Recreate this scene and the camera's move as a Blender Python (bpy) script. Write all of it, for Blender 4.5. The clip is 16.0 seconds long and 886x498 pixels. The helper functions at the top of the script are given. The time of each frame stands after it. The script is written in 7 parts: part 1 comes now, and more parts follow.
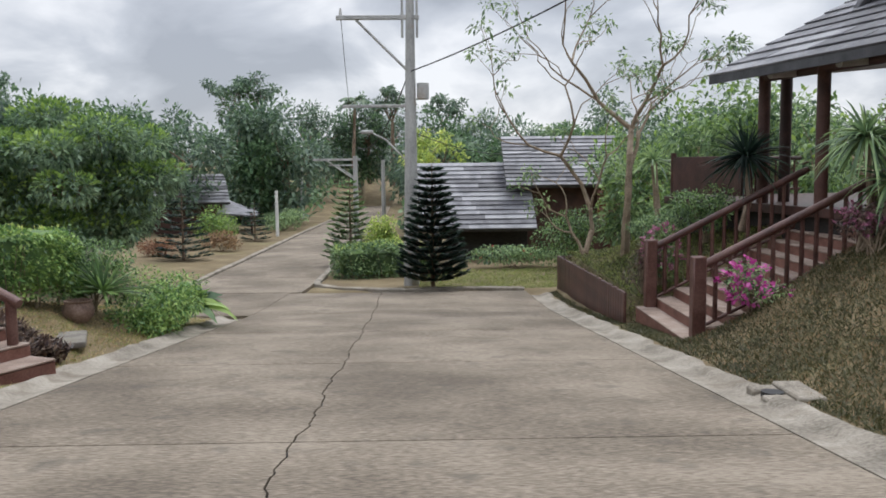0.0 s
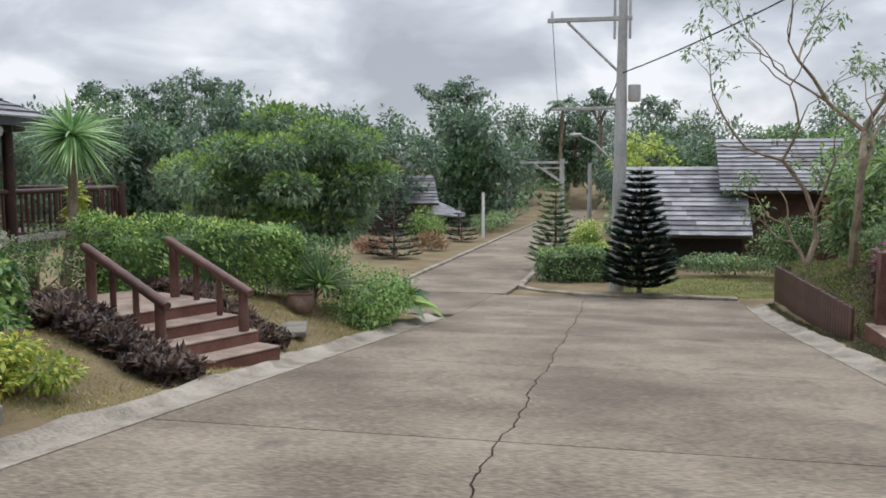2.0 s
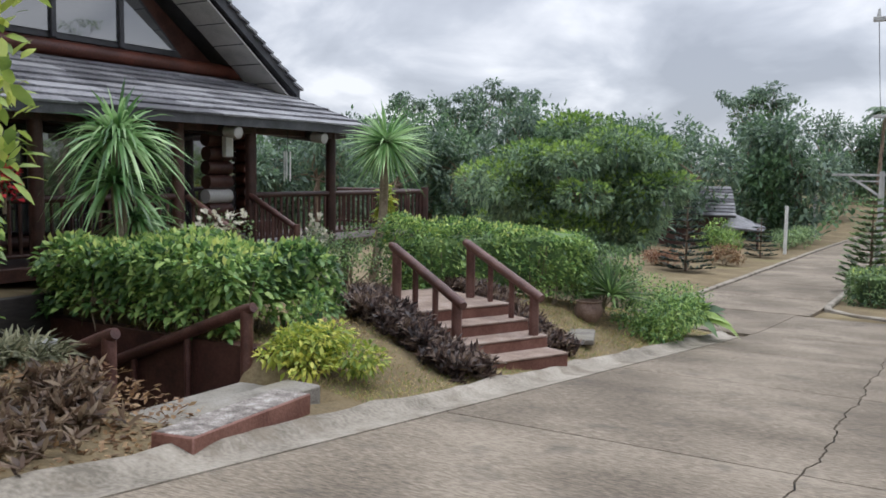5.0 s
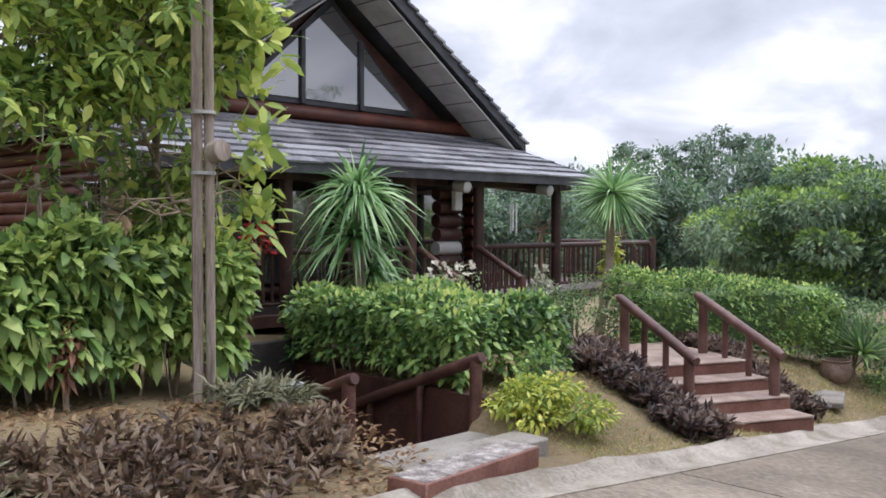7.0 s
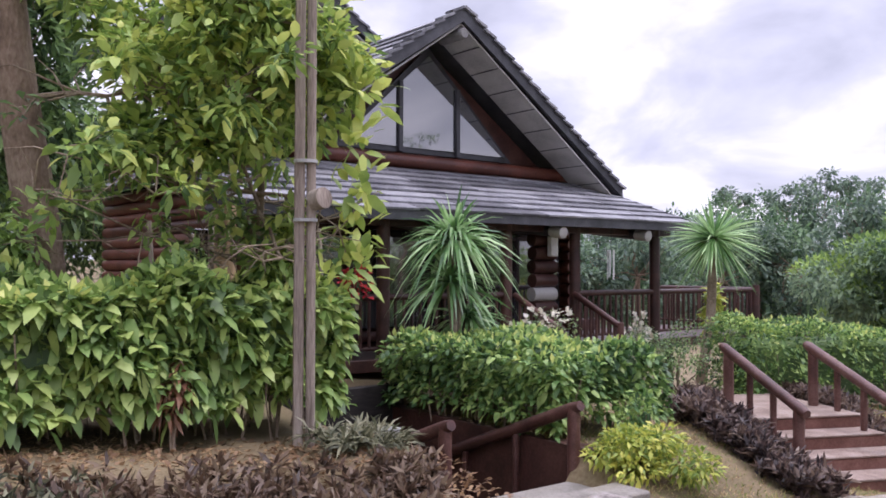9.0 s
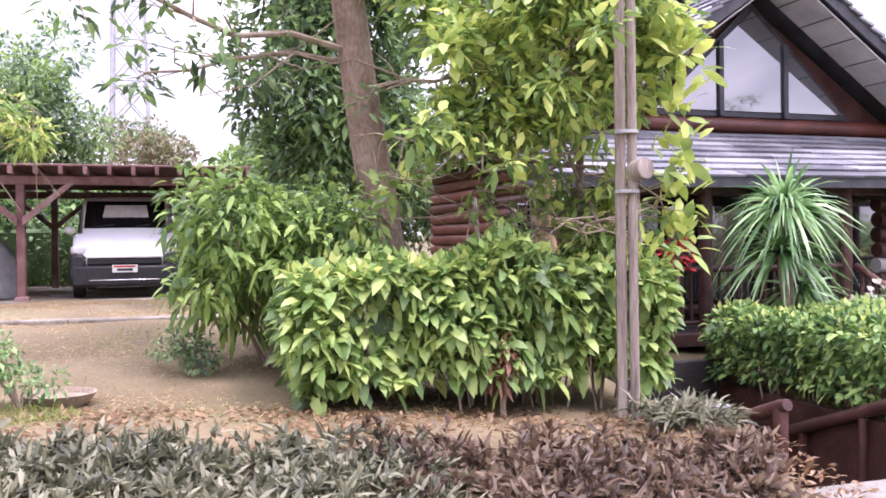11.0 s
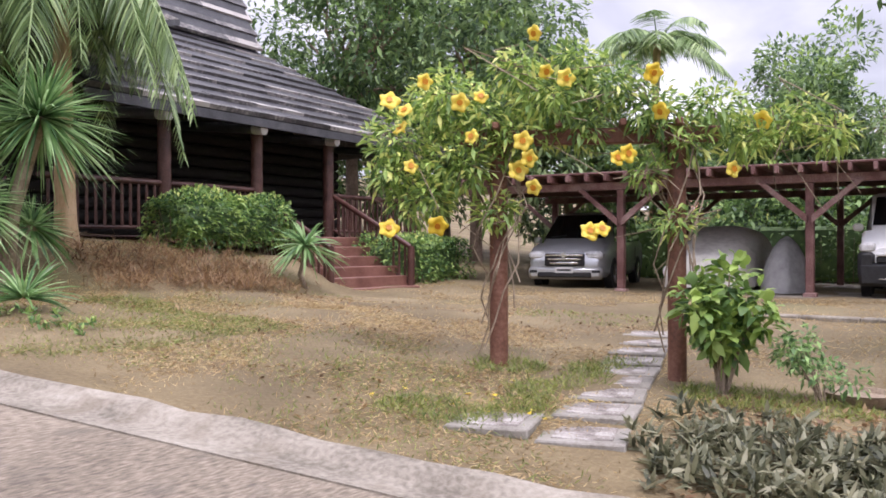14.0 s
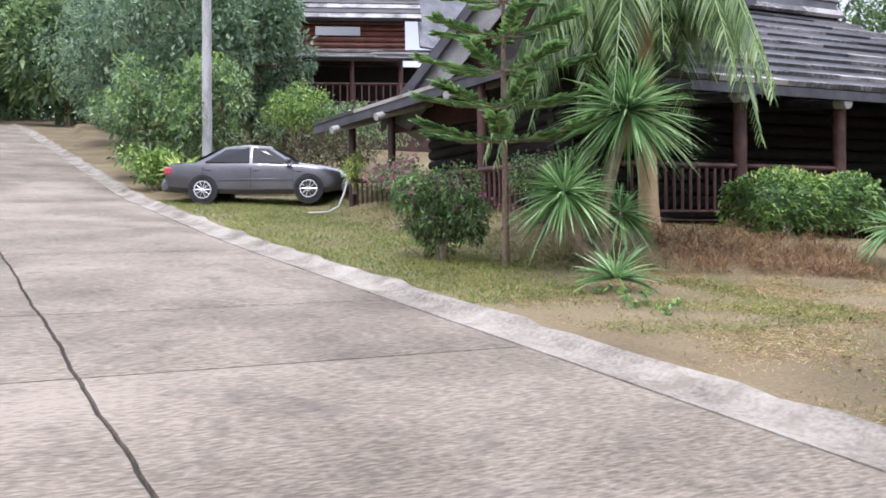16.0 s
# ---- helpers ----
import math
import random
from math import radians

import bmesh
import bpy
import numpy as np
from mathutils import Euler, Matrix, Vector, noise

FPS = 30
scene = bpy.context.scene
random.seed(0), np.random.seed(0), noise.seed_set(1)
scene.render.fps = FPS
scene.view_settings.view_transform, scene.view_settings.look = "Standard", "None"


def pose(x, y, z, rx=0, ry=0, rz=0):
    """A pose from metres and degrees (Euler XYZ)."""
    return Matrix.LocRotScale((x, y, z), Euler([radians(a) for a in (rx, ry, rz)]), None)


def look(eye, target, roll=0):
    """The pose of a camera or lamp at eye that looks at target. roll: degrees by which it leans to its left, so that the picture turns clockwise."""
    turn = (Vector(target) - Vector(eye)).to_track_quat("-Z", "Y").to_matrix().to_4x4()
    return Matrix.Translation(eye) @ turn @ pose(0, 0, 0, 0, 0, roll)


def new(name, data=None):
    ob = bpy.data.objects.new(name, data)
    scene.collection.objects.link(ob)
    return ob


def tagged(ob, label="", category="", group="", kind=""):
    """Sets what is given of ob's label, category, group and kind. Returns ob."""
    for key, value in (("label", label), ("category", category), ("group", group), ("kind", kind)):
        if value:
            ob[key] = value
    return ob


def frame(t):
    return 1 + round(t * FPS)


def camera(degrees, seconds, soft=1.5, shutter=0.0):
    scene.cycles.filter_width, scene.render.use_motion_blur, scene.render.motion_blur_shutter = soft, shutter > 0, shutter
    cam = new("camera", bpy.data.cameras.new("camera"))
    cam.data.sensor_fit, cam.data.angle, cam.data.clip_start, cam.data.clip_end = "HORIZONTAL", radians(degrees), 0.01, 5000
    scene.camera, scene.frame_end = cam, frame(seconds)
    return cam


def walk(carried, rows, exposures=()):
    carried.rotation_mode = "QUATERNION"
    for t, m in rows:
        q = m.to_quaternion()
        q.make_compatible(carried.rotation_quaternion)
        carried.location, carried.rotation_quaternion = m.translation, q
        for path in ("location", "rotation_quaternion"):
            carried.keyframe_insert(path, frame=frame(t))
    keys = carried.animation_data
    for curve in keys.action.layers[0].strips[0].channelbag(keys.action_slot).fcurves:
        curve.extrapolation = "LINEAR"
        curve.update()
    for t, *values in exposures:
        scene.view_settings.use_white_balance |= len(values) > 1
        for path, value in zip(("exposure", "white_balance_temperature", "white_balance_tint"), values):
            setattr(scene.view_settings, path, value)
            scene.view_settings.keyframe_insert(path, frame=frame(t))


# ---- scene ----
EYE, ARM = 1.55, 0.25
# seconds, yaw, pitch, roll (degrees); the camera swings at arm's length round the body
PATH = [
    (0, -1.00, -5.70, -0.60),
    (0.5, 0.05, -5.62, -0.45),
    (1, 3.72, -5.51, -0.30),
    (1.5, 7.73, -5.46, -0.10),
    (2, 12.36, -5.42, -0.19),
    (2.5, 15.89, -5.38, -0.16),
    (3, 19.96, -5.35, -0.01),
    (3.5, 22.85, -5.31, 0.18),
    (3.7, 24.00, -5.26, 0.12),
    (5.8, 36.49, -5.08, 0.70),
    (6, 38.02, -5.15, 0.45),
    (6.5, 41.16, -4.96, 0.18),
    (7, 45.68, -1.73, 0.16),
    (7.5, 46.92, -0.19, 0.25),
    (8, 48.24, 1.41, 0.11),
    (8.2, 48.54, 1.60, 0.24),
    (10.3, 65.14, -0.25, -0.65),
    (10.5, 67.75, -0.39, -0.70),
    (11, 72.18, -0.48, -0.68),
    (11.5, 79.21, -0.30, -0.35),
    (12, 85.58, -0.22, -0.45),
    (12.5, 93.10, -0.10, -0.28),
    (13, 102.32, 0.04, -0.28),
    (13.5, 109.05, 0.18, -0.40),
    (14, 120.19, -0.26, -0.23),
    (14.5, 128.51, -0.64, -0.43),
    (15, 136.61, -0.70, -1.13),
    (15.5, 146.11, -1.04, -0.05),
    (16, 156.21, -1.04, -0.65),
]


def held(t, yaw, pitch, roll):
    y, y0 = radians(yaw), radians(PATH[0][1])
    eye = Vector((ARM * (math.sin(y0) - math.sin(y)), ARM * (math.cos(y) - math.cos(y0)), EYE))
    p = radians(pitch)
    ahead = Vector((-math.sin(y) * math.cos(p), math.cos(y) * math.cos(p), math.sin(p)))
    return t, look(eye, eye + ahead, roll)


cam = camera(53.9, 16.0, soft=1.7)
walk(cam, [held(*row) for row in PATH], exposures=[(0, 0.0, 6300, 10), (3.5, 0.0, 6300, 10), (6, 0.24, 6100, 13), (6.6, 0.36, 6150, 15), (7.2, 0.4, 6100, 16), (8, -0.08, 6050, 19), (10.5, 1.44, 6050, 36), (11.5, 1.4, 6050, 34), (12.5, 0.95, 6100, 28), (13.5, 0.7, 6200, 26), (14.5, 0.66, 6350, 22), (16, 0.8, 5900, 18)])

# ---- world and light ----
world = bpy.data.worlds.new("overcast_sky")
scene.world = world
world.use_nodes = True
wn, wl = world.node_tree.nodes, world.node_tree.links
wn.clear()
w_out, w_bg = wn.new("ShaderNodeOutputWorld"), wn.new("ShaderNodeBackground")
w_sky = wn.new("ShaderNodeTexSky")
w_sky.sky_type = "NISHITA"
w_sky.sun_disc = False
w_sky.sun_elevation, w_sky.sun_rotation = radians(58), radians(40)
w_dim = wn.new("ShaderNodeMix")
w_dim.data_type, w_dim.blend_type = "RGBA", "MULTIPLY"
w_dim.inputs["Factor"].default_value = 1.0
w_dim.inputs["B"].default_value = (0.085, 0.085, 0.085, 1)
w_co = wn.new("ShaderNodeTexCoord")
w_sep = wn.new("ShaderNodeSeparateXYZ")
w_den = wn.new("ShaderNodeMath")
w_den.operation, w_den.inputs[1].default_value = "ADD", 0.42
w_abs = wn.new("ShaderNodeMath")
w_abs.operation = "ABSOLUTE"
w_div = wn.new("ShaderNodeVectorMath")
w_div.operation = "DIVIDE"
w_comb = wn.new("ShaderNodeCombineXYZ")
w_n1, w_n2 = wn.new("ShaderNodeTexNoise"), wn.new("ShaderNodeTexNoise")
w_n1.inputs["Scale"].default_value, w_n1.inputs["Detail"].default_value, w_n1.inputs["Roughness"].default_value = 2.5, 6, 0.5
w_n1.inputs["Distortion"].default_value = 0.35
w_n2.inputs["Scale"].default_value, w_n2.inputs["Detail"].default_value = 0.7, 3
w_r1 = wn.new("ShaderNodeValToRGB")
w_r1.color_ramp.elements[0].position, w_r1.color_ramp.elements[0].color = 0.37, (0.47, 0.49, 0.54, 1)
w_r1.color_ramp.elements[1].position, w_r1.color_ramp.elements[1].color = 0.62, (1.0, 1.0, 1.02, 1)
mid = w_r1.color_ramp.elements.new(0.5)
mid.color = (0.66, 0.68, 0.73, 1)
w_mix = wn.new("ShaderNodeMix")
w_mix.data_type = "RGBA"
w_mix.inputs["Factor"].default_value = 0.86
wl.new(w_co.outputs["Generated"], w_sep.inputs[0])
wl.new(w_sep.outputs["Z"], w_abs.inputs[0])
wl.new(w_abs.outputs[0], w_den.inputs[0])
for axis in "XYZ":
    wl.new(w_den.outputs[0], w_comb.inputs[axis])
wl.new(w_co.outputs["Generated"], w_div.inputs[0])
wl.new(w_comb.outputs[0], w_div.inputs[1])
wl.new(w_div.outputs[0], w_n1.inputs["Vector"])
wl.new(w_n1.outputs["Fac"], w_r1.inputs[0])
wl.new(w_sky.outputs[0], w_dim.inputs["A"])
wl.new(w_dim.outputs["Result"], w_mix.inputs["A"])
wl.new(w_r1.outputs[0], w_mix.inputs["B"])
wl.new(w_mix.outputs["Result"], w_bg.inputs["Color"])
# an overcast sky is brighter overhead than at the skyline
w_lift = wn.new("ShaderNodeMapRange")
w_lift.inputs["From Min"].default_value, w_lift.inputs["From Max"].default_value = 0.3, 0.95
w_lift.inputs["To Min"].default_value, w_lift.inputs["To Max"].default_value = 1.0, 3.0
wl.new(w_abs.outputs[0], w_lift.inputs["Value"])
wl.new(w_lift.outputs[0], w_bg.inputs["Strength"])
wl.new(w_bg.outputs[0], w_out.inputs[0])
sun = new("sun", bpy.data.lights.new("sun", "SUN"))
sun.data.energy, sun.data.angle, sun.data.color = 1.3, radians(14), (1.0, 0.96, 0.9)
sun.matrix_world = look((0, 0, 30), (-8, -12, 0))

# ---- materials ----
def material(name, stops, scale=6.0, rough=0.7, metal=0.0, bump=0.15, fine=40.0, island=0.0, per_object=0.0, stretch=(1, 1, 1), blotch=None, clear=0.0, translucent=0.0, detail=6, even=False, grain=0.45):
    """A procedural surface: stops are colours from dark to light, laid by noise at two scales."""
    m = bpy.data.materials.new(name)
    m.use_nodes = True
    nt = m.node_tree
    n, l = nt.nodes, nt.links
    b = n["Principled BSDF"]
    co = n.new("ShaderNodeTexCoord")
    mp = n.new("ShaderNodeMapping")
    mp.inputs["Scale"].default_value = stretch
    l.new(co.outputs["Object"], mp.inputs[0])
    big, small = n.new("ShaderNodeTexNoise"), n.new("ShaderNodeTexNoise")
    big.inputs["Scale"].default_value, big.inputs["Detail"].default_value = scale, detail
    small.inputs["Scale"].default_value, small.inputs["Detail"].default_value = fine, 4
    l.new(co.outputs["Object"] if even else mp.outputs[0], big.inputs["Vector"])
    l.new(mp.outputs[0], small.inputs["Vector"])
    add = n.new("ShaderNodeMath")
    add.operation = "MULTIPLY_ADD"
    l.new(small.outputs["Fac"], add.inputs[0])
    add.inputs[1].default_value = grain
    half = n.new("ShaderNodeMath")
    half.operation, half.inputs[1].default_value = "MULTIPLY", 0.75
    l.new(big.outputs["Fac"], half.inputs[0])
    shift = n.new("ShaderNodeMath")
    shift.operation, shift.inputs[1].default_value = "SUBTRACT", (grain - 0.45) * 0.5
    l.new(half.outputs[0], shift.inputs[0])
    l.new(shift.outputs[0], add.inputs[2])
    fac = add.outputs[0]
    if island or per_object:
        rnd = n.new("ShaderNodeObjectInfo") if per_object else n.new("ShaderNodeNewGeometry")
        more = n.new("ShaderNodeMath")
        more.operation = "MULTIPLY_ADD"
        l.new(rnd.outputs["Random" if per_object else "Random Per Island"], more.inputs[0])
        more.inputs[1].default_value = per_object or island
        sub = n.new("ShaderNodeMath")
        sub.operation, sub.inputs[1].default_value = "SUBTRACT", (per_object or island) / 2
        l.new(fac, sub.inputs[0])
        l.new(sub.outputs[0], more.inputs[2])
        fac = more.outputs[0]
    ramp = n.new("ShaderNodeValToRGB")
    el = ramp.color_ramp.elements
    while len(el) < len(stops):
        el.new(0.5)
    for k, c in enumerate(stops):
        el[k].position = (0.32 + 0.5 * k / max(1, len(stops) - 1)) if island else (0.42 + 0.36 * k / max(1, len(stops) - 1))
        el[k].color = (*c, 1)
    l.new(fac, ramp.inputs[0])
    col = ramp.outputs[0]
    if blotch:
        patch = n.new("ShaderNodeTexNoise")
        patch.inputs["Scale"].default_value, patch.inputs["Detail"].default_value = blotch[1], 5
        l.new(co.outputs["Object"], patch.inputs["Vector"])
        pr = n.new("ShaderNodeValToRGB")
        pr.color_ramp.elements[0].position, pr.color_ramp.elements[1].position = blotch[2], blotch[2] + 0.14
        pr.color_ramp.elements[0].color, pr.color_ramp.elements[1].color = (0, 0, 0, 1), (1, 1, 1, 1)
        l.new(patch.outputs["Fac"], pr.inputs[0])
        mx = n.new("ShaderNodeMix")
        mx.data_type = "RGBA"
        mu = n.new("ShaderNodeMath")
        mu.operation, mu.inputs[1].default_value = "MULTIPLY", blotch[3]
        l.new(pr.outputs[0], mu.inputs[0])
        l.new(mu.outputs[0], mx.inputs["Factor"])
        l.new(col, mx.inputs["A"])
        mx.inputs["B"].default_value = (*blotch[0], 1)
        col = mx.outputs["Result"]
    l.new(col, b.inputs["Base Color"])
    b.inputs["Roughness"].default_value, b.inputs["Metallic"].default_value = rough, metal
    b.inputs["Coat Weight"].default_value = clear
    if bump:
        bp = n.new("ShaderNodeBump")
        bp.inputs["Strength"].default_value, bp.inputs["Distance"].default_value = bump, 0.02
        l.new(small.outputs["Fac"], bp.inputs["Height"])
        l.new(bp.outputs[0], b.inputs["Normal"])
    if translucent:
        tr = n.new("ShaderNodeBsdfTranslucent")
        l.new(col, tr.inputs["Color"])
        ms = n.new("ShaderNodeMixShader")
        ms.inputs[0].default_value = translucent
        l.new(b.outputs[0], ms.inputs[1])
        l.new(tr.outputs[0], ms.inputs[2])
        l.new(ms.outputs[0], n["Material Output"].inputs["Surface"])
    return m


def leaf_material(name, stops, island=0.55, rough=0.5):
    return material(name, stops, scale=0.9, rough=rough, bump=0.0, fine=5.0, island=island, translucent=0.35, detail=3)


def plain_glass(name, tint, rough=0.03):
    m = bpy.data.materials.new(name)
    m.use_nodes = True
    b = m.node_tree.nodes["Principled BSDF"]
    b.inputs["Base Color"].default_value = (*tint, 1)
    b.inputs["Roughness"].default_value, b.inputs["IOR"].default_value = rough, 1.9
    b.inputs["Metallic"].default_value = 0.0
    return m


M = {}
M["concrete"] = material("road_concrete", [(0.105, 0.084, 0.061), (0.194, 0.159, 0.118), (0.298, 0.25, 0.193)], scale=0.55, rough=0.92, bump=1.0, fine=34, stretch=(0.4, 1.3, 1), per_object=0.06, even=True, grain=0.85, blotch=((0.09, 0.077, 0.062), 2.6, 0.57, 0.55))
M["gutter"] = material("gutter_concrete", [(0.13, 0.112, 0.086), (0.26, 0.23, 0.186), (0.36, 0.325, 0.27)], scale=1.6, rough=0.9, bump=0.9, fine=25, blotch=((0.15, 0.12, 0.085), 2.4, 0.54, 0.6))
M["joint"] = material("joint_filler", [(0.03, 0.027, 0.024), (0.06, 0.054, 0.048)], rough=0.95)
M["ground"] = material("dry_lawn", [(0.108, 0.08, 0.04), (0.168, 0.125, 0.064), (0.24, 0.19, 0.105)], scale=0.7, rough=0.95, bump=0.8, fine=26, blotch=((0.165, 0.15, 0.06), 0.32, 0.56, 0.6))
M["log"] = material("maroon_log", [(0.075, 0.022, 0.013), (0.15, 0.045, 0.027), (0.2, 0.07, 0.045)], scale=2.0, rough=0.42, bump=0.25, fine=30, stretch=(1, 1, 1), per_object=0.3)
M["dark_log"] = material("dark_maroon_log", [(0.035, 0.014, 0.011), (0.065, 0.026, 0.02), (0.1, 0.045, 0.034)], scale=3.0, rough=0.5, bump=0.25, fine=30, per_object=0.25)
M["rail"] = material("brown_painted_rail", [(0.045, 0.017, 0.013), (0.087, 0.035, 0.027), (0.138, 0.07, 0.055)], scale=4.0, rough=0.45, bump=0.3, fine=45, per_object=0.2)
M["tile"] = material("grey_shingle", [(0.08, 0.08, 0.089), (0.172, 0.172, 0.186), (0.3, 0.3, 0.314)], scale=1.3, rough=0.62, bump=0.45, fine=22, per_object=0.35, blotch=((0.22, 0.215, 0.215), 0.8, 0.6, 0.35))
M["tile_dark"] = material("weathered_dark_shingle", [(0.037, 0.035, 0.035), (0.094, 0.088, 0.088), (0.375, 0.35, 0.325)], scale=1.2, rough=0.6, bump=0.5, fine=14, per_object=0.4)
M["fascia"] = material("dark_fascia", [(0.025, 0.025, 0.029), (0.05, 0.05, 0.056), (0.08, 0.08, 0.088)], scale=3, rough=0.5, bump=0.2)
M["soffit"] = material("grey_soffit", [(0.318, 0.306, 0.287), (0.441, 0.428, 0.404), (0.539, 0.526, 0.502)], scale=2, rough=0.7, bump=0.1)
M["grey_board"] = material("weathered_grey_board", [(0.12, 0.115, 0.11), (0.18, 0.175, 0.168), (0.25, 0.242, 0.232)], scale=2, rough=0.75, bump=0.2)
M["glass"] = plain_glass("dark_window_glass", (0.06, 0.065, 0.075))
M["glass"].node_tree.nodes["Principled BSDF"].inputs["IOR"].default_value = 2.9
M["car_glass"] = plain_glass("tinted_car_glass", (0.008, 0.009, 0.01))
M["car_glass"].node_tree.nodes["Principled BSDF"].inputs["IOR"].default_value = 1.42
M["black"] = material("black_plastic", [(0.008, 0.008, 0.009), (0.016, 0.016, 0.018), (0.028, 0.028, 0.03)], rough=0.55, bump=0.05)
# near-black brown with deep shade already in the colour
M["dark"] = material("shaded_dark_boards", [(0.012, 0.01, 0.009), (0.022, 0.018, 0.016), (0.035, 0.028, 0.025)], rough=0.8, stretch=(1, 1, 4), bump=0.2)
M["step"] = material("maroon_step", [(0.107, 0.04, 0.028), (0.172, 0.075, 0.053), (0.238, 0.114, 0.087)], scale=3, rough=0.6, bump=0.3)
M["tread"] = material("worn_terracotta_tread", [(0.16, 0.11, 0.082), (0.265, 0.195, 0.155), (0.35, 0.285, 0.24)], scale=3.5, rough=0.75, bump=0.5, fine=60)
M["pebble"] = material("pebble_wash", [(0.08, 0.068, 0.06), (0.256, 0.224, 0.2), (0.496, 0.464, 0.432)], scale=8, rough=0.85, bump=1.0, fine=55)
M["galv"] = material("galvanised_pole", [(0.26, 0.26, 0.255), (0.4, 0.4, 0.39), (0.52, 0.52, 0.5)], scale=3, rough=0.6, metal=0.2, bump=0.15, stretch=(1, 1, 0.3), blotch=((0.3, 0.16, 0.08), 1.4, 0.6, 0.5))
M["wood_pole"] = material("weathered_grey_timber", [(0.14, 0.11, 0.085), (0.27, 0.22, 0.175), (0.38, 0.33, 0.27)], scale=4, rough=0.85, bump=0.6, fine=30, stretch=(2, 2, 0.25))
M["bark"] = material("grey_brown_bark", [(0.115, 0.078, 0.054), (0.253, 0.178, 0.127), (0.38, 0.287, 0.213)], scale=3, rough=0.9, bump=1.2, fine=28, stretch=(1, 1, 0.5))
M["twig"] = material("pale_twig", [(0.17, 0.125, 0.085), (0.29, 0.225, 0.16), (0.38, 0.31, 0.23)], scale=5, rough=0.9, bump=0.4)
M["rust_post"] = material("rusty_brown_post", [(0.08, 0.032, 0.02), (0.16, 0.068, 0.042), (0.24, 0.12, 0.08)], scale=3, rough=0.7, bump=0.5, fine=30)
M["carport"] = material("maroon_timber", [(0.12, 0.05, 0.045), (0.21, 0.105, 0.095), (0.33, 0.22, 0.2)], scale=3, rough=0.6, bump=0.3, per_object=0.2)
M["white_paint"] = material("white_car_paint", [(0.737, 0.737, 0.725), (0.85, 0.85, 0.85), (0.85, 0.85, 0.85)], scale=1, rough=0.3, bump=0.0, clear=0.6)
M["silver"] = material("silver_car_paint", [(0.4, 0.41, 0.42), (0.5, 0.51, 0.52), (0.56, 0.57, 0.58)], scale=1, rough=0.3, metal=0.5, bump=0.0, clear=0.8)
M["grey_paint"] = material("dark_grey_car_paint", [(0.05, 0.048, 0.05), (0.074, 0.072, 0.076), (0.1, 0.098, 0.104)], scale=1, rough=0.3, metal=0.4, bump=0.0, clear=0.8)
M["chrome"] = material("bright_metal", [(0.55, 0.55, 0.55), (0.68, 0.68, 0.68), (0.75, 0.75, 0.75)], rough=0.22, metal=0.9, bump=0.0)
M["lamp"] = material("clear_lamp_lens", [(0.5, 0.5, 0.5), (0.68, 0.68, 0.68), (0.8, 0.8, 0.8)], rough=0.15, bump=0.0, clear=1.0)
M["red_lamp"] = material("red_lamp_lens", [(0.3, 0.01, 0.01), (0.45, 0.02, 0.02)], rough=0.2, bump=0.0, clear=1.0)
M["tyre"] = material("tyre_rubber", [(0.012, 0.012, 0.012), (0.022, 0.022, 0.022), (0.04, 0.04, 0.038)], rough=0.85, bump=0.2)
M["plate"] = material("white_plate", [(0.6, 0.6, 0.58), (0.75, 0.75, 0.73)], rough=0.5, bump=0.0)
M["red"] = material("red_paint", [(0.35, 0.03, 0.02), (0.5, 0.05, 0.04)], rough=0.5, bump=0.0)
M["cover"] = material("beige_car_cover", [(0.48, 0.45, 0.4), (0.64, 0.61, 0.55), (0.72, 0.69, 0.64)], scale=1.5, rough=0.8, bump=0.3, fine=9)
M["cover_grey"] = material("grey_motorcycle_cover", [(0.24, 0.235, 0.23), (0.34, 0.335, 0.33), (0.42, 0.41, 0.4)], scale=1.5, rough=0.8, bump=0.3, fine=9)
M["terracotta"] = material("brown_clay", [(0.08, 0.051, 0.036), (0.16, 0.102, 0.077), (0.24, 0.17, 0.135)], scale=5, rough=0.7, bump=0.3)
M["stone"] = material("grey_paving", [(0.136, 0.122, 0.103), (0.232, 0.213, 0.182), (0.304, 0.284, 0.251)], scale=3, rough=0.9, bump=0.6, per_object=0.25, blotch=((0.16, 0.14, 0.09), 1.6, 0.55, 0.6))
M["white"] = material("white_wall", [(0.55, 0.55, 0.53), (0.68, 0.68, 0.66), (0.76, 0.76, 0.74)], rough=0.7, bump=0.1)
M["bamboo"] = material("grey_bamboo", [(0.12, 0.1, 0.075), (0.25, 0.215, 0.16), (0.36, 0.31, 0.23)], scale=5, rough=0.7, per_object=0.5, stretch=(1, 1, 0.3))
M["wood"] = material("pale_timber_post", [(0.28, 0.18, 0.09), (0.42, 0.29, 0.16), (0.52, 0.38, 0.23)], scale=3, rough=0.7, stretch=(2, 2, 0.3))
M["cable"] = material("black_cable", [(0.02, 0.02, 0.02), (0.05, 0.05, 0.05)], rough=0.7, bump=0)
M["steel"] = material("pale_lattice_steel", [(0.3, 0.3, 0.31), (0.4, 0.4, 0.42), (0.46, 0.46, 0.48)], rough=0.6, metal=0.2, bump=0)
M["red_roof"] = material("red_metal_roof", [(0.32, 0.1, 0.07), (0.45, 0.17, 0.12)], rough=0.6, bump=0.1)
M["asphalt"] = material("grey_far_paving", [(0.2, 0.18, 0.15), (0.34, 0.31, 0.26), (0.42, 0.39, 0.33)], scale=0.6, rough=0.9, bump=0.2)
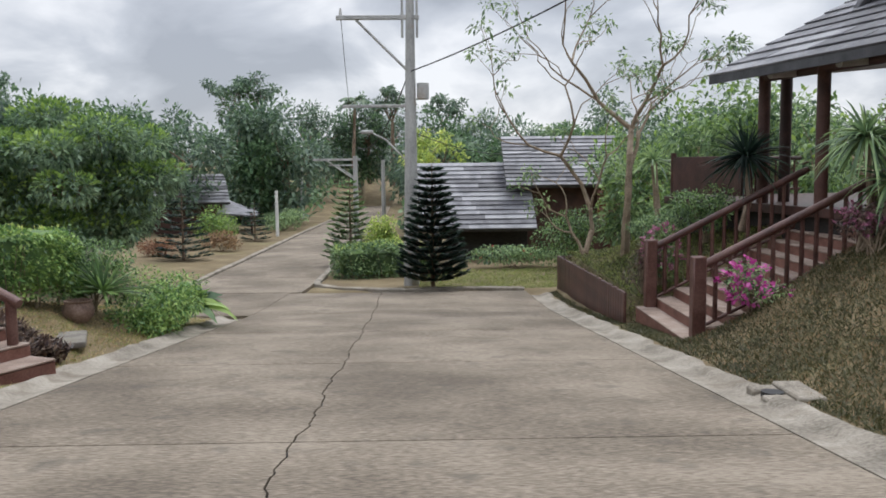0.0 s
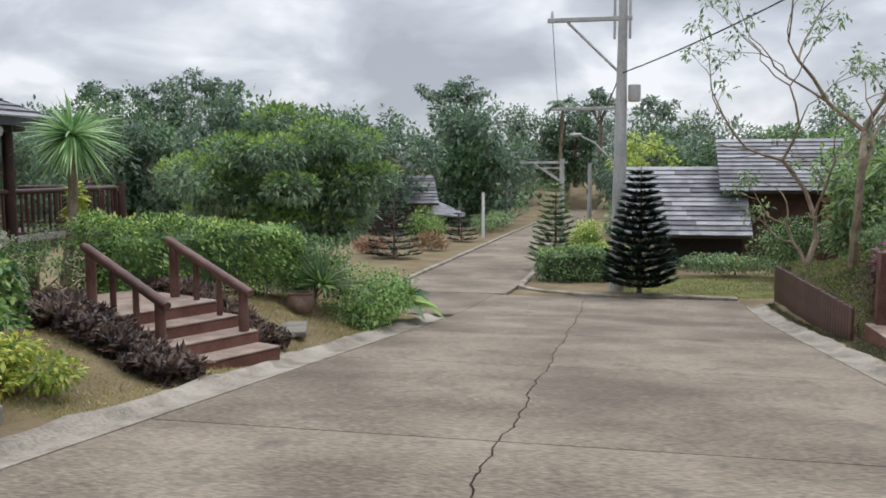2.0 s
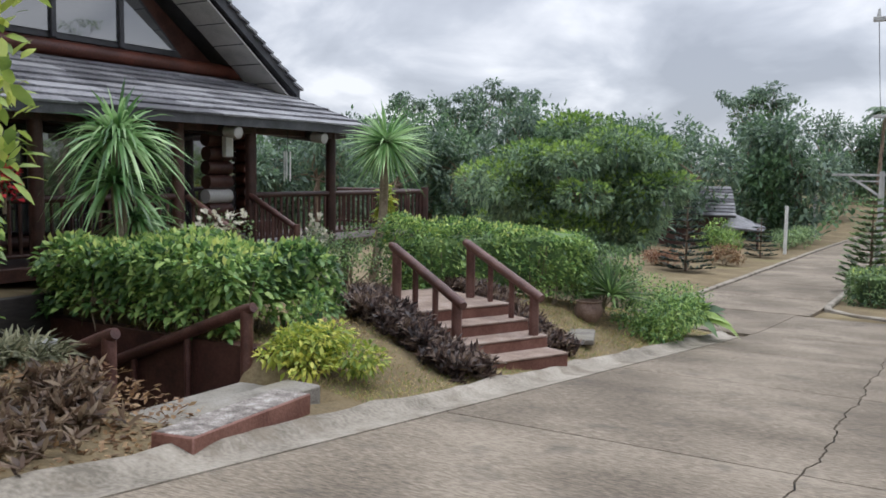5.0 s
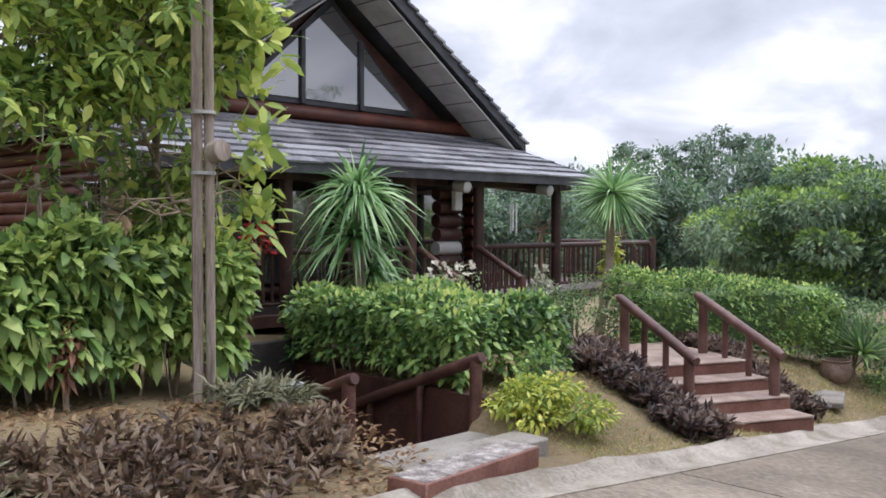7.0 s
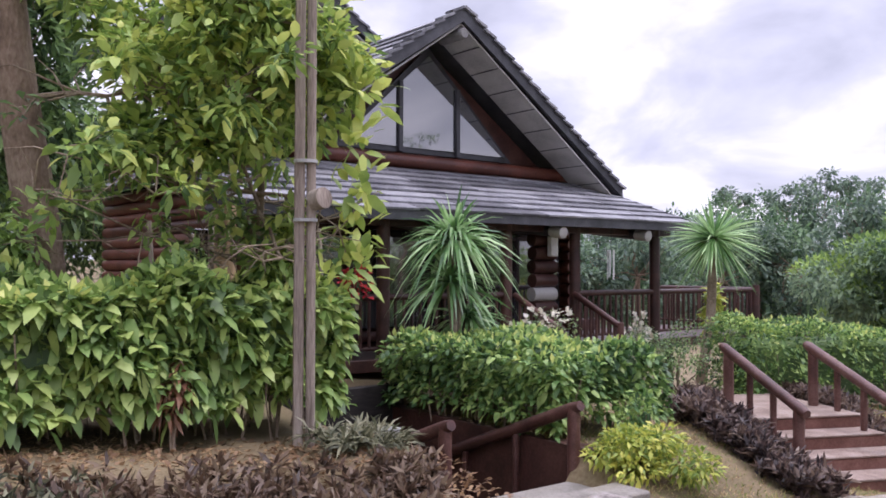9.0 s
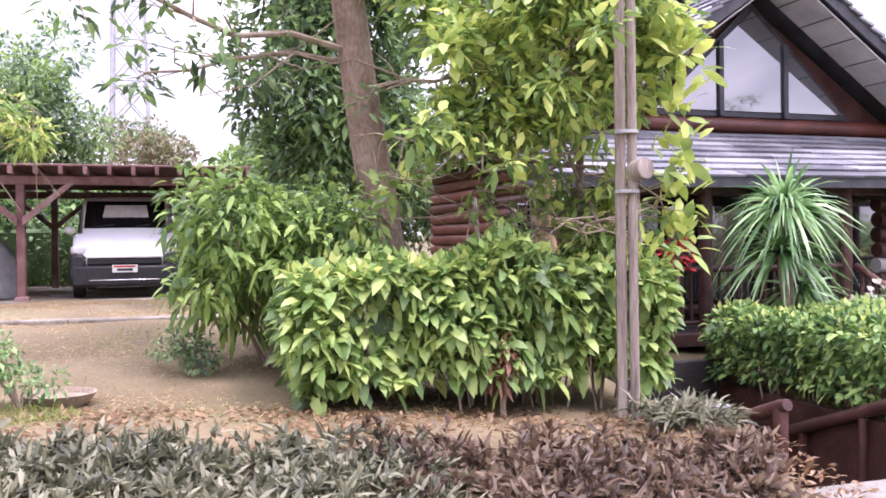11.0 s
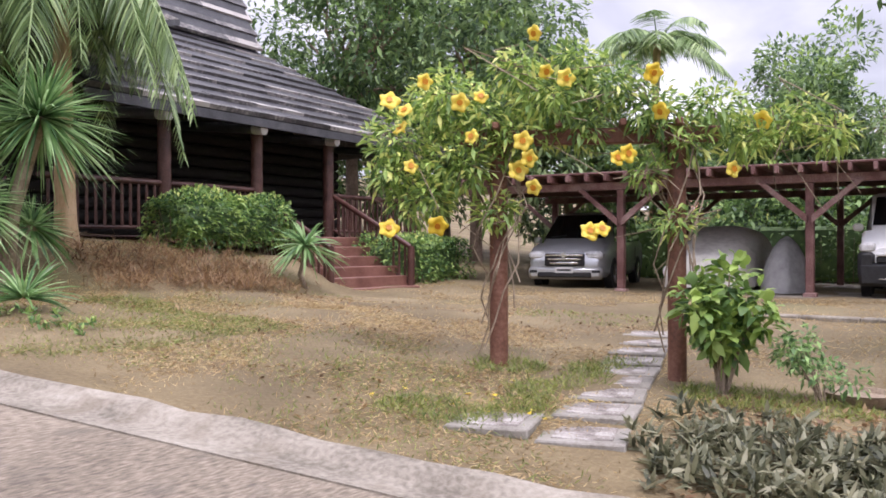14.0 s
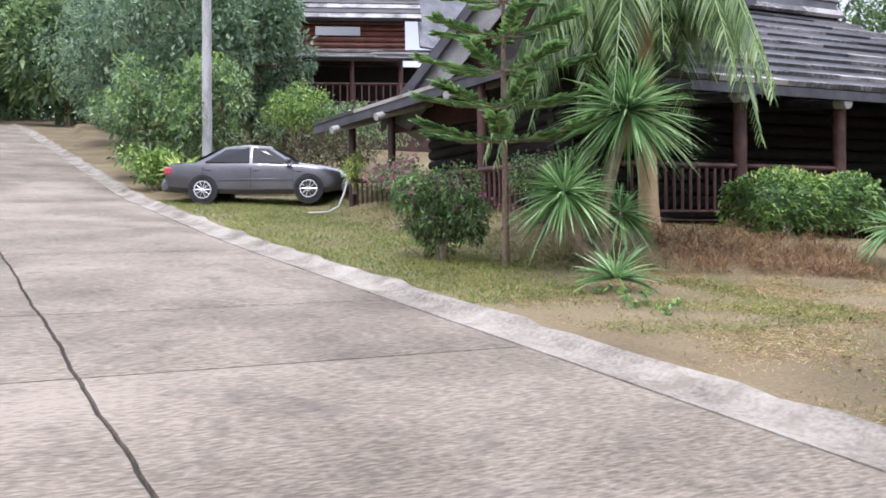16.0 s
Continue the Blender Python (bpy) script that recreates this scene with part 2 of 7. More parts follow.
# leaves
M["lf_hedge"] = leaf_material("hedge_leaf", [(0.05, 0.108, 0.042), (0.145, 0.28, 0.08), (0.37, 0.51, 0.145)])
M["lf_leafy"] = leaf_material("broad_hedge_leaf", [(0.075, 0.135, 0.04), (0.22, 0.355, 0.09), (0.46, 0.58, 0.17)])
M["lf_olive"] = leaf_material("olive_brown_leaf", [(0.12, 0.11, 0.05), (0.22, 0.2, 0.1), (0.32, 0.29, 0.16)])
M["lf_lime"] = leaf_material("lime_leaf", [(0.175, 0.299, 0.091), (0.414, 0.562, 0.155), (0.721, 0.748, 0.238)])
M["lf_bright"] = leaf_material("yellow_green_leaf", [(0.18, 0.28, 0.07), (0.42, 0.54, 0.13), (0.68, 0.74, 0.2)])
M["lf_yellow"] = leaf_material("yellow_shrub_leaf", [(0.14, 0.22, 0.04), (0.36, 0.44, 0.07), (0.62, 0.6, 0.12)])
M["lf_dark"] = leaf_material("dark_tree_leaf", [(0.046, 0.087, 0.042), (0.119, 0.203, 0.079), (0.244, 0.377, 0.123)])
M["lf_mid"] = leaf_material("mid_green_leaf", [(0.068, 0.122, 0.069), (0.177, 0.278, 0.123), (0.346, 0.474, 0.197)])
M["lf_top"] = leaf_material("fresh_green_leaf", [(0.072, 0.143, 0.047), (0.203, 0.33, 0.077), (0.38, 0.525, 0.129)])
# distance haze is painted into this paler, bluer leaf green
M["lf_far"] = leaf_material("hazed_wood_leaf", [(0.075, 0.119, 0.092), (0.141, 0.214, 0.148), (0.214, 0.3, 0.185)])
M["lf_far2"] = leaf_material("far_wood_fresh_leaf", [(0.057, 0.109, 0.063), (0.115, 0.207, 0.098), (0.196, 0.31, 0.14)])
# same for nearer trees: haze mixed into the leaf colour
M["lf_haze"] = leaf_material("hazed_tree_leaf", [(0.085, 0.145, 0.1), (0.2, 0.3, 0.185), (0.33, 0.45, 0.26)])
M["lf_arau"] = leaf_material("araucaria_needle", [(0.008, 0.02, 0.016), (0.02, 0.042, 0.03), (0.04, 0.075, 0.045)], rough=0.6)
M["lf_arau2"] = leaf_material("light_araucaria_needle", [(0.083, 0.165, 0.068), (0.183, 0.325, 0.116), (0.36, 0.56, 0.2)], rough=0.6)
M["lf_purple"] = leaf_material("purple_bed_leaf", [(0.038, 0.028, 0.028), (0.109, 0.071, 0.059), (0.214, 0.152, 0.109)])
M["lf_rhoeo"] = leaf_material("grey_green_bed_leaf", [(0.043, 0.049, 0.029), (0.135, 0.144, 0.08), (0.32, 0.31, 0.194)])
M["lf_brown"] = leaf_material("red_brown_bed_leaf", [(0.052, 0.033, 0.022), (0.14, 0.086, 0.054), (0.25, 0.185, 0.118)])
M["lf_drac"] = leaf_material("dracaena_blade", [(0.07, 0.155, 0.062), (0.188, 0.357, 0.118), (0.517, 0.71, 0.362)], rough=0.4)
M["lf_palm"] = leaf_material("palm_leaflet", [(0.099, 0.162, 0.069), (0.212, 0.32, 0.125), (0.385, 0.51, 0.23)], rough=0.45)
M["lf_dry"] = leaf_material("dry_leaf", [(0.11, 0.06, 0.03), (0.26, 0.15, 0.075), (0.4, 0.27, 0.14)])
M["lf_rust"] = leaf_material("rust_bush_leaf", [(0.12, 0.055, 0.03), (0.25, 0.11, 0.06), (0.33, 0.17, 0.09)])
M["lf_bank"] = leaf_material("bank_grass_blade", [(0.034, 0.04, 0.014), (0.068, 0.074, 0.026), (0.12, 0.108, 0.047)])
M["lf_grass"] = leaf_material("lawn_blade", [(0.25, 0.159, 0.067), (0.448, 0.319, 0.149), (0.632, 0.499, 0.253)])
M["lf_green_grass"] = leaf_material("green_lawn_blade", [(0.095, 0.135, 0.027), (0.189, 0.243, 0.054), (0.324, 0.351, 0.095)])
M["fl_yellow"] = leaf_material("yellow_petal", [(0.76, 0.52, 0.03), (0.88, 0.68, 0.06), (0.9, 0.78, 0.16)], island=0.4)
M["throat"] = leaf_material("orange_throat", [(0.55, 0.2, 0.01), (0.7, 0.32, 0.02)], island=0.2)
M["fl_pink"] = leaf_material("magenta_petal", [(0.4, 0.03, 0.22), (0.6, 0.07, 0.38), (0.7, 0.2, 0.5)], island=0.4)
M["fl_white"] = leaf_material("cream_petal", [(0.6, 0.55, 0.42), (0.75, 0.7, 0.58), (0.82, 0.8, 0.72)], island=0.4)
M["fl_red"] = leaf_material("red_petal", [(0.45, 0.02, 0.03), (0.65, 0.04, 0.06), (0.75, 0.12, 0.12)], island=0.4)
M["fl_mauve"] = leaf_material("mauve_petal", [(0.25, 0.07, 0.14), (0.38, 0.14, 0.23), (0.45, 0.22, 0.3)], island=0.4)


# ---- mesh helpers ----
class Geo:
    """Gathers vertices and faces of one mesh."""

    def __init__(self):
        self.v, self.f = [], []

    def add(self, vs, fs):
        k = len(self.v)
        self.v += [tuple(p) for p in vs]
        self.f += [tuple(i + k for i in f) for f in fs]
        return self

    def box(self, x0, x1, y0, y1, z0, z1, b=0.012, m=None):
        """A box with chamfered edges."""
        b = min(b, (x1 - x0) / 3, (y1 - y0) / 3, (z1 - z0) / 3)
        vs, ids = [], {}
        c, h = ((x0 + x1) / 2, (y0 + y1) / 2, (z0 + z1) / 2), ((x1 - x0) / 2, (y1 - y0) / 2, (z1 - z0) / 2)
        for s in [(i, j, k) for i in (-1, 1) for j in (-1, 1) for k in (-1, 1)]:
            for ax in range(3):
                ids[s, ax] = len(vs)
                vs.append([c[a] + s[a] * (h[a] - (0 if a == ax else b)) for a in range(3)])
        fs = []
        for ax in range(3):
            u, w = (ax + 1) % 3, (ax + 2) % 3
            for sg in (-1, 1):
                ring = []
                for su, sw in ((-1, -1), (1, -1), (1, 1), (-1, 1)):
                    s = [0, 0, 0]
                    s[ax], s[u], s[w] = sg, su, sw
                    ring.append(ids[tuple(s), ax])
                fs.append(ring if sg > 0 else ring[::-1])
            for su in (-1, 1):
                for sw in (-1, 1):
                    a, d = [0, 0, 0], [0, 0, 0]
                    a[ax], a[u], a[w] = -1, su, sw
                    d[ax], d[u], d[w] = 1, su, sw
                    a, d = tuple(a), tuple(d)
                    ring = [ids[a, u], ids[d, u], ids[d, w], ids[a, w]]
                    fs.append(ring if su * sw < 0 else ring[::-1])
        for s in [(i, j, k) for i in (-1, 1) for j in (-1, 1) for k in (-1, 1)]:
            ring = [ids[s, 0], ids[s, 1], ids[s, 2]]
            fs.append(ring if s[0] * s[1] * s[2] > 0 else ring[::-1])
        if m is not None:
            vs = [m @ Vector(p) for p in vs]
        return self.add(vs, fs)

    def rod(self, p0, p1, r0, r1=None, n=10, caps=True, bulge=0.0):
        """A round bar from p0 to p1."""
        r1 = r0 if r1 is None else r1
        p0, p1 = Vector(p0), Vector(p1)
        q = (p1 - p0).to_track_quat("Z", "Y")
        rings = [(p0, r0), (p1, r1)] if not bulge else [(p0, r0 * 0.8), (p0.lerp(p1, 0.04), r0), (p0.lerp(p1, 0.96), r1), (p1, r1 * 0.8)]
        vs, fs = [], []
        for p, r in rings:
            vs += [p + q @ Vector((r * math.cos(2 * math.pi * k / n), r * math.sin(2 * math.pi * k / n), 0)) for k in range(n)]
        for j in range(len(rings) - 1):
            fs += [(j * n + k, j * n + (k + 1) % n, (j + 1) * n + (k + 1) % n, (j + 1) * n + k) for k in range(n)]
        if caps:
            fs += [tuple(range(n))[::-1], tuple(range((len(rings) - 1) * n, len(rings) * n))]
        return self.add(vs, fs)

    def tube(self, pts, radii, n=8):
        """A bent tapering limb through the points."""
        vs, fs = [], []
        pts = [Vector(p) for p in pts]
        for j, p in enumerate(pts):
            d = pts[min(j + 1, len(pts) - 1)] - pts[max(j - 1, 0)]
            q = d.to_track_quat("Z", "Y")
            vs += [p + q @ Vector((radii[j] * math.cos(2 * math.pi * k / n), radii[j] * math.sin(2 * math.pi * k / n), 0)) for k in range(n)]
        for j in range(len(pts) - 1):
            fs += [(j * n + k, j * n + (k + 1) % n, (j + 1) * n + (k + 1) % n, (j + 1) * n + k) for k in range(n)]
        fs += [tuple(range(n))[::-1], tuple(range((len(pts) - 1) * n, len(pts) * n))]
        return self.add(vs, fs)

    def slab(self, corners, thick):
        """A flat plate over a quad or polygon, thick downwards along its normal."""
        c = [Vector(p) for p in corners]
        nrm = (c[1] - c[0]).cross(c[-1] - c[0]).normalized()
        n = len(c)
        vs = c + [p - nrm * thick for p in c]
        fs = [tuple(range(n)), tuple(range(n, 2 * n))[::-1]] + [(k, k + n, (k + 1) % n + n, (k + 1) % n) for k in range(n)]
        return self.add(vs, fs)

    def loft(self, rings, close=True):
        """Skin over rings of equal count."""
        n = len(rings[0])
        vs = [p for r in rings for p in r]
        fs = []
        for j in range(len(rings) - 1):
            fs += [(j * n + k, j * n + (k + 1) % n, (j + 1) * n + (k + 1) % n, (j + 1) * n + k) for k in range(n if close else n - 1)]
        if close:
            fs += [tuple(range(n))[::-1], tuple(range((len(rings) - 1) * n, len(rings) * n))]
        return self.add(vs, fs)

    def mesh(self, name, mat, smooth=40):
        me = bpy.data.meshes.new(name)
        me.from_pydata(self.v, [], self.f)
        if mat:
            me.materials.append(mat)
        if smooth:
            me.shade_smooth()
            me.set_sharp_from_angle(angle=radians(smooth))
        return me


def part(name, geo, mat, parent=None, label="", smooth=40):
    """Links a mesh as one object, under a thing or a part."""
    ob = new(name, geo.mesh(name, mat, smooth) if isinstance(geo, Geo) else geo)
    if parent is not None:
        ob.parent = parent
    return tagged(ob, label, kind="" if isinstance(geo, Geo) or len(ob.data.polygons) < 300 else "stuff")


def thing(name, label, category, at=(0, 0, 0), rz=0.0, group="", kind=""):
    ob = new(name)
    ob.empty_display_size = 0.1
    ob.matrix_basis = pose(*at, 0, 0, rz)
    return tagged(ob, label, category, group, kind)


def np_mesh(name, v, f, mat, smooth=False):
    """A mesh from arrays of vertices and triangles or quads."""
    me = bpy.data.meshes.new(name)
    v, f = np.asarray(v, np.float32), np.asarray(f, np.int32)
    me.vertices.add(len(v))
    me.vertices.foreach_set("co", v.ravel())
    me.loops.add(f.size)
    me.loops.foreach_set("vertex_index", f.ravel())
    me.polygons.add(len(f))
    me.polygons.foreach_set("loop_start", np.arange(len(f), dtype=np.int32) * f.shape[1])
    me.update(calc_edges=True)
    me.materials.append(mat)
    if smooth:
        me.shade_smooth()
    return me


def blades(base, way, length, width, droop=0.0, fold=0.12, seg=1, rng=None):
    """Leaf blades as arrays: ovals (seg 0), folded lozenges, or bent strips with more segments."""
    n = len(base)
    up = np.array([0, 0, 1.0])
    way = way / np.linalg.norm(way, axis=1)[:, None]
    side = np.cross(way, up + 0.35 * rng.normal(size=(n, 3)))
    side /= np.linalg.norm(side, axis=1)[:, None] + 1e-9
    nrm = np.cross(side, way)
    L, W = np.broadcast_to(length, n)[:, None], np.broadcast_to(width, n)[:, None]
    if seg == 0:
        sag = np.array([0, 0, -1.0]) * L * droop
        at = lambda u, k: base + way * L * u + side * W * k + nrm * W * abs(k) * fold * 2 + sag * u * u
        v = np.stack([base, at(0.3, 0.46), at(0.68, 0.4), at(1.0, 0.0), at(0.68, -0.4), at(0.3, -0.46)], 1).reshape(-1, 3)
        k = np.arange(n)[:, None] * 6
        return v, np.concatenate([k + [0, 1, 5], k + [1, 2, 4], k + [1, 4, 5], k + [2, 3, 4]])
    if seg == 1:
        mid = base + way * L * 0.5
        sag = np.array([0, 0, -1.0]) * L * droop
        v = np.stack([base, mid + side * W / 2 + nrm * W * fold + sag * 0.3, base + way * L + sag, mid - side * W / 2 + nrm * W * fold + sag * 0.3], 1).reshape(-1, 3)
        k = np.arange(n)[:, None] * 4
        return v, np.concatenate([k + [0, 1, 2], k + [0, 2, 3]])
    rows = []
    for j in range(seg + 1):
        s = j / seg
        c = base + way * L * s + np.array([0, 0, -1.0]) * L * droop * s * s
        w = W / 2 * (1 - s) ** 0.6 * (0.6 + 0.8 * min(1, 3 * s)) if j < seg else W * 0.02
        rows += [c - side * w, c + side * w]
    v = np.stack(rows, 1).reshape(-1, 3)
    k = np.arange(n)[:, None] * (2 * seg + 2)
    fs = []
    for j in range(seg):
        fs += [k + [2 * j, 2 * j + 1, 2 * j + 3], k + [2 * j, 2 * j + 3, 2 * j + 2]]
    return v, np.concatenate(fs)


def leaf_mesh(name, pts, out, size, mat, rng, aspect=0.42, droop=0.25, wild=0.8, seg=1):
    way = out + wild * rng.normal(size=pts.shape)
    ln = size * rng.uniform(0.65, 1.3, len(pts))
    v, f = blades(pts, way, ln, ln * aspect, droop, 0.15, seg, rng)
    return np_mesh(name, v, f, mat)


def blob_points(blobs, n, rng, shell=0.35):
    """Points in the outer shells of balls (centre, radii), with their outward ways."""
    w = np.array([b[1][0] * b[1][1] + b[1][2] ** 2 for b in blobs])
    pick = rng.choice(len(blobs), n, p=w / w.sum())
    d = rng.normal(size=(n, 3))
    d /= np.linalg.norm(d, axis=1)[:, None]
    r = 1 - shell * rng.random(n) ** 1.5
    c, rad = np.array([b[0] for b in blobs])[pick], np.array([b[1] for b in blobs])[pick]
    return c + d * rad * r[:, None], d

# ---- ground ----
def curve(x, xs, ys):
    """A smoothed run through a few heights."""
    x = np.asarray(x, float)
    return sum(np.interp(x + d, xs, ys) for d in (-1.2, -0.6, 0, 0.6, 1.2)) / 5


def road_z(y):
    return curve(y, [-90, -50, -24, -15, 22, 30, 60, 100, 400], [12.8, 7.0, 2.55, 1.45, -2.2, -2.62, -3.05, -3.8, -6])


def road_shift(y):
    return np.where(np.asarray(y) < 0, -0.115 * np.minimum(np.asarray(y, float), 0) , 0.0)


LEFT, RIGHT, MID = -4.32, 3.03, -0.98


def smooth(a, b, x):
    s = np.clip((np.asarray(x, float) - a) / (b - a), 0, 1)
    return s * s * (3 - 2 * s)


def ground_z(x, y):
    """Height of the ground."""
    x, y = np.asarray(x, float), np.asarray(y, float)
    r = road_z(y)
    bed = curve(y, [-90, -50, -24, -15, -8, -3, 0, 4, 8, 13, 16, 20, 26, 40, 100, 400], [12.8, 7.3, 2.6, 1.5, 0.82, 0.36, 0.2, -0.12, -0.38, -0.5, -0.95, -1.75, -2.4, -2.75, -3.6, -6])
    lawn = curve(y, [-90, -50, -24, -15, -9, -3, 2, 6, 12, 20, 30, 60, 100, 400], [13, 8, 2.8, 1.3, 0.62, 0.56, 0.55, 0.1, -0.6, -1.6, -2.5, -2.9, -3.5, -6])
    left = r + (bed - r) * smooth(-4.8 , -7.0, x - road_shift(y)) 
    left = left + (lawn - left) * smooth(-8.0, -13.0, x)
    bank = curve(y, [-90, -50, -15, 0, 6, 12, 20, 24, 26, 27.5, 32, 60, 100, 400], [13, 8.5, 3.0, 1.35, 0.9, 0.45, 0.15, -0.3, -0.7, -2.4, -2.55, -2.9, -3.6, -6])
    held_up = r + (-1.22 - r) * smooth(4.05, 4.25, x) * smooth(16.7, 17.1, y) * smooth(26.7, 26.3, y)
    walled = 0.5 * smooth(16.6, 17.0, y) * smooth(27.0, 26.4, y)
    right = held_up + (bank - held_up) * smooth(3.55 + walled, 7.5, x - road_shift(y))
    flight = np.maximum(r + 0.02, -1.72 + 0.5 * (x - 4.1))
    cut = smooth(13.3, 13.75, y) * smooth(17.25, 17.0, y) * smooth(3.4, 3.6, x) * smooth(9.0, 8.5, x)
    right = right + (np.minimum(right, flight) - right) * cut
    z = np.where(x < -1, left, right)
    z = z + 0.5 * smooth(-9.5, -11.0, y) * smooth(-5.6, -7.2, x) * smooth(-13.6, -12.6, x) * smooth(-26, -20, y)
    far = np.hypot(x, y)
    return z + smooth(70, 160, far) * 6 * smooth(20, 60, y)


def on_ground(x, y, up=0.0):
    return (x, y, float(ground_z(x, y)) + up)


def spread(a, b, fine0, fine1, step, coarse):
    inner = np.arange(fine0, fine1 + 1e-6, step)
    lo = fine0 - np.cumsum(np.geomspace(step, coarse, 26))
    hi = fine1 + np.cumsum(np.geomspace(step, coarse, 26))
    return np.concatenate([[a], lo[lo > a][::-1], inner, hi[hi < b], [b]])


gx, gy = spread(-400, 400, -22, 12, 0.3, 45), spread(-250, 600, -26, 34, 0.35, 60)
GX, GY = np.meshgrid(gx, gy)
GZ = ground_z(GX, GY)
under = (GX - road_shift(GY) > LEFT - 0.3) & (GX - road_shift(GY) < RIGHT + 0.2) & (GY < 27)
under |= (GX > -8.4) & (GX < -3.7) & (GY > 25) & (GY < 110)
under |= (GX > -8.6) & (GX < -3.7) & (GY > 20.4) & (GY < 27)
pit = (GX < -6.5) & (GX > -9.8) & (GY > 4.9) & (GY < 6.6)
landing = (GX <= -5.45) & (GX > -6.6) & (GY > 4.55) & (GY < 6.55)
lump = np.sin(GX * 2.1 + 1.3 * np.sin(GY * 1.7)) * np.sin(GY * 2.4 + np.sin(GX * 1.1)) * 0.025
GZ = np.where(under, road_z(GY) - 0.12, np.where(pit, -2.4, np.where(landing, -0.8, GZ + lump * (np.hypot(GX, GY) < 60))))
nx, ny = len(gx), len(gy)
kk = (np.arange(ny - 1)[:, None] * nx + np.arange(nx - 1)[None]).ravel()[:, None]
tagged(new("ground", np_mesh("ground", np.stack([GX, GY, GZ], -1).reshape(-1, 3), kk + [0, 1, nx + 1, nx], M["ground"], True)),
       "dry patchy brown lawn and bare earth sloping beside the road", "ground", kind="structure")


# ---- road: cast panels with joints, split along a ragged middle crack ----
road = thing("road", "pale grey concrete road of cast panels with a ragged middle crack", "road", kind="structure")
joints_y = [-62, -57, -52, -47, -42, -37, -32.2, -27.6, -23, -18.4, -13.8, -9.1, -6.7, -2.1, 2.4, 7.0, 11.9, 16.5, 21.2, 26.9]
rnd = np.random.default_rng(5)


def crack(y):
    rough = 0.35 + 0.65 * smooth(-4, 0, y)
    return MID - 0.018 * np.maximum(y, 0) + rough * (0.03 * np.sin(y * 1.7) + 0.016 * np.sin(y * 5.1) + 0.012 * np.sin(y * 11.7 + 1) + 0.008 * np.sin(y * 23.3))


def panel(x0, x1, y0, y1, base=0.0, thick=0.11):
    """One cast panel; x0 and x1 are functions of y."""
    ys = np.linspace(y0, y1, max(4, int((y1 - y0) / 0.12)))
    us = np.linspace(0, 1, 9)
    vs, fs = [], []
    for y in ys:
        a, b = float(x0(y)), float(x1(y))
        for u in us:
            e = min(u, 1 - u) * (b - a)
            vs.append((a + (b - a) * u + float(road_shift(y)), y, float(road_z(y)) + base - (0.012 if e < 0.01 or y in (ys[0], ys[-1]) else 0)))
    n = len(us)
    for j in range(len(ys) - 1):
        fs += [(j * n + k, j * n + k + 1, (j + 1) * n + k + 1, (j + 1) * n + k) for k in range(n - 1)]
    rim = [k for k in range(n)] + [j * n + n - 1 for j in range(1, len(ys))] + [(len(ys) - 1) * n + k for k in range(n - 2, -1, -1)] + [j * n for j in range(len(ys) - 2, 0, -1)]
    k0 = len(vs)
    vs += [(vs[i][0], vs[i][1], vs[i][2] - thick) for i in rim]
    fs += [(rim[i], k0 + i, k0 + (i + 1) % len(rim), rim[(i + 1) % len(rim)]) for i in range(len(rim))]
    return Geo().add(vs, fs)


for y0, y1 in zip(joints_y[:-1], joints_y[1:]):
    part("panel", panel(lambda y: LEFT + 0.0 * y, lambda y: crack(y) - (0.009 if y > 0 else 0.016), y0 + 0.013, y1 - 0.013), M["concrete"], road)
    part("panel", panel(lambda y: crack(y) + (0.009 if y > 0 else 0.016), lambda y: RIGHT + 0.0 * y, y0 + 0.013, y1 - 0.013), M["concrete"], road)
for k, y0 in enumerate(np.arange(27.2, 108, 5.0)):
    part("panel", panel(lambda y: -8.15 + 0 * y, lambda y: -4.0 + 0.0 * y, y0 + 0.02, y0 + 4.98), M["concrete"], road)
part("panel", panel(lambda y: -8.3 + 0.0 * y, lambda y: LEFT - 0.02 + 0.0 * y, 20.9, 27.1), M["concrete"], road)
bed = Geo()
ys = np.arange(-62, 27.2, 0.6)
for a, b in zip(ys[:-1], ys[1:]):
    bed.add([(x + float(road_shift(y)), y, float(road_z(y)) - 0.045) for x, y in ((LEFT - 0.02, a), (RIGHT + 0.02, a), (RIGHT + 0.02, b), (LEFT - 0.02, b))], [(0, 1, 2, 3)])
part("joint_filler", bed, M["joint"], road, "dark dirt in the joints")


def gutter(name, line, profile, label, lean=0.0):
    """A concrete edge strip swept along a line; profile is (sideways, height) pairs."""
    ys_ = [p[1] for p in line]
    rings = []
    for j, (x, y, s) in enumerate(line):
        w = 0.03 * math.sin(y * 2.3) + 0.03 * math.sin(y * 7.7 + x) + 0.02 * math.sin(y * 15.1 + 2 * x)
        rings.append([(x + s[0] * (d + (w if d > 0.3 else 0)), y + s[1] * (d + (w if d > 0.3 else 0)), float(road_z(y)) + h + (0.012 * math.sin(y * 5.3 + d * 9) if h > 0.03 else 0)) for d, h in profile])
    g = Geo().loft(rings, True)
    return tagged(part(name, g, M["gutter"], None), label, "gutter", kind="structure")


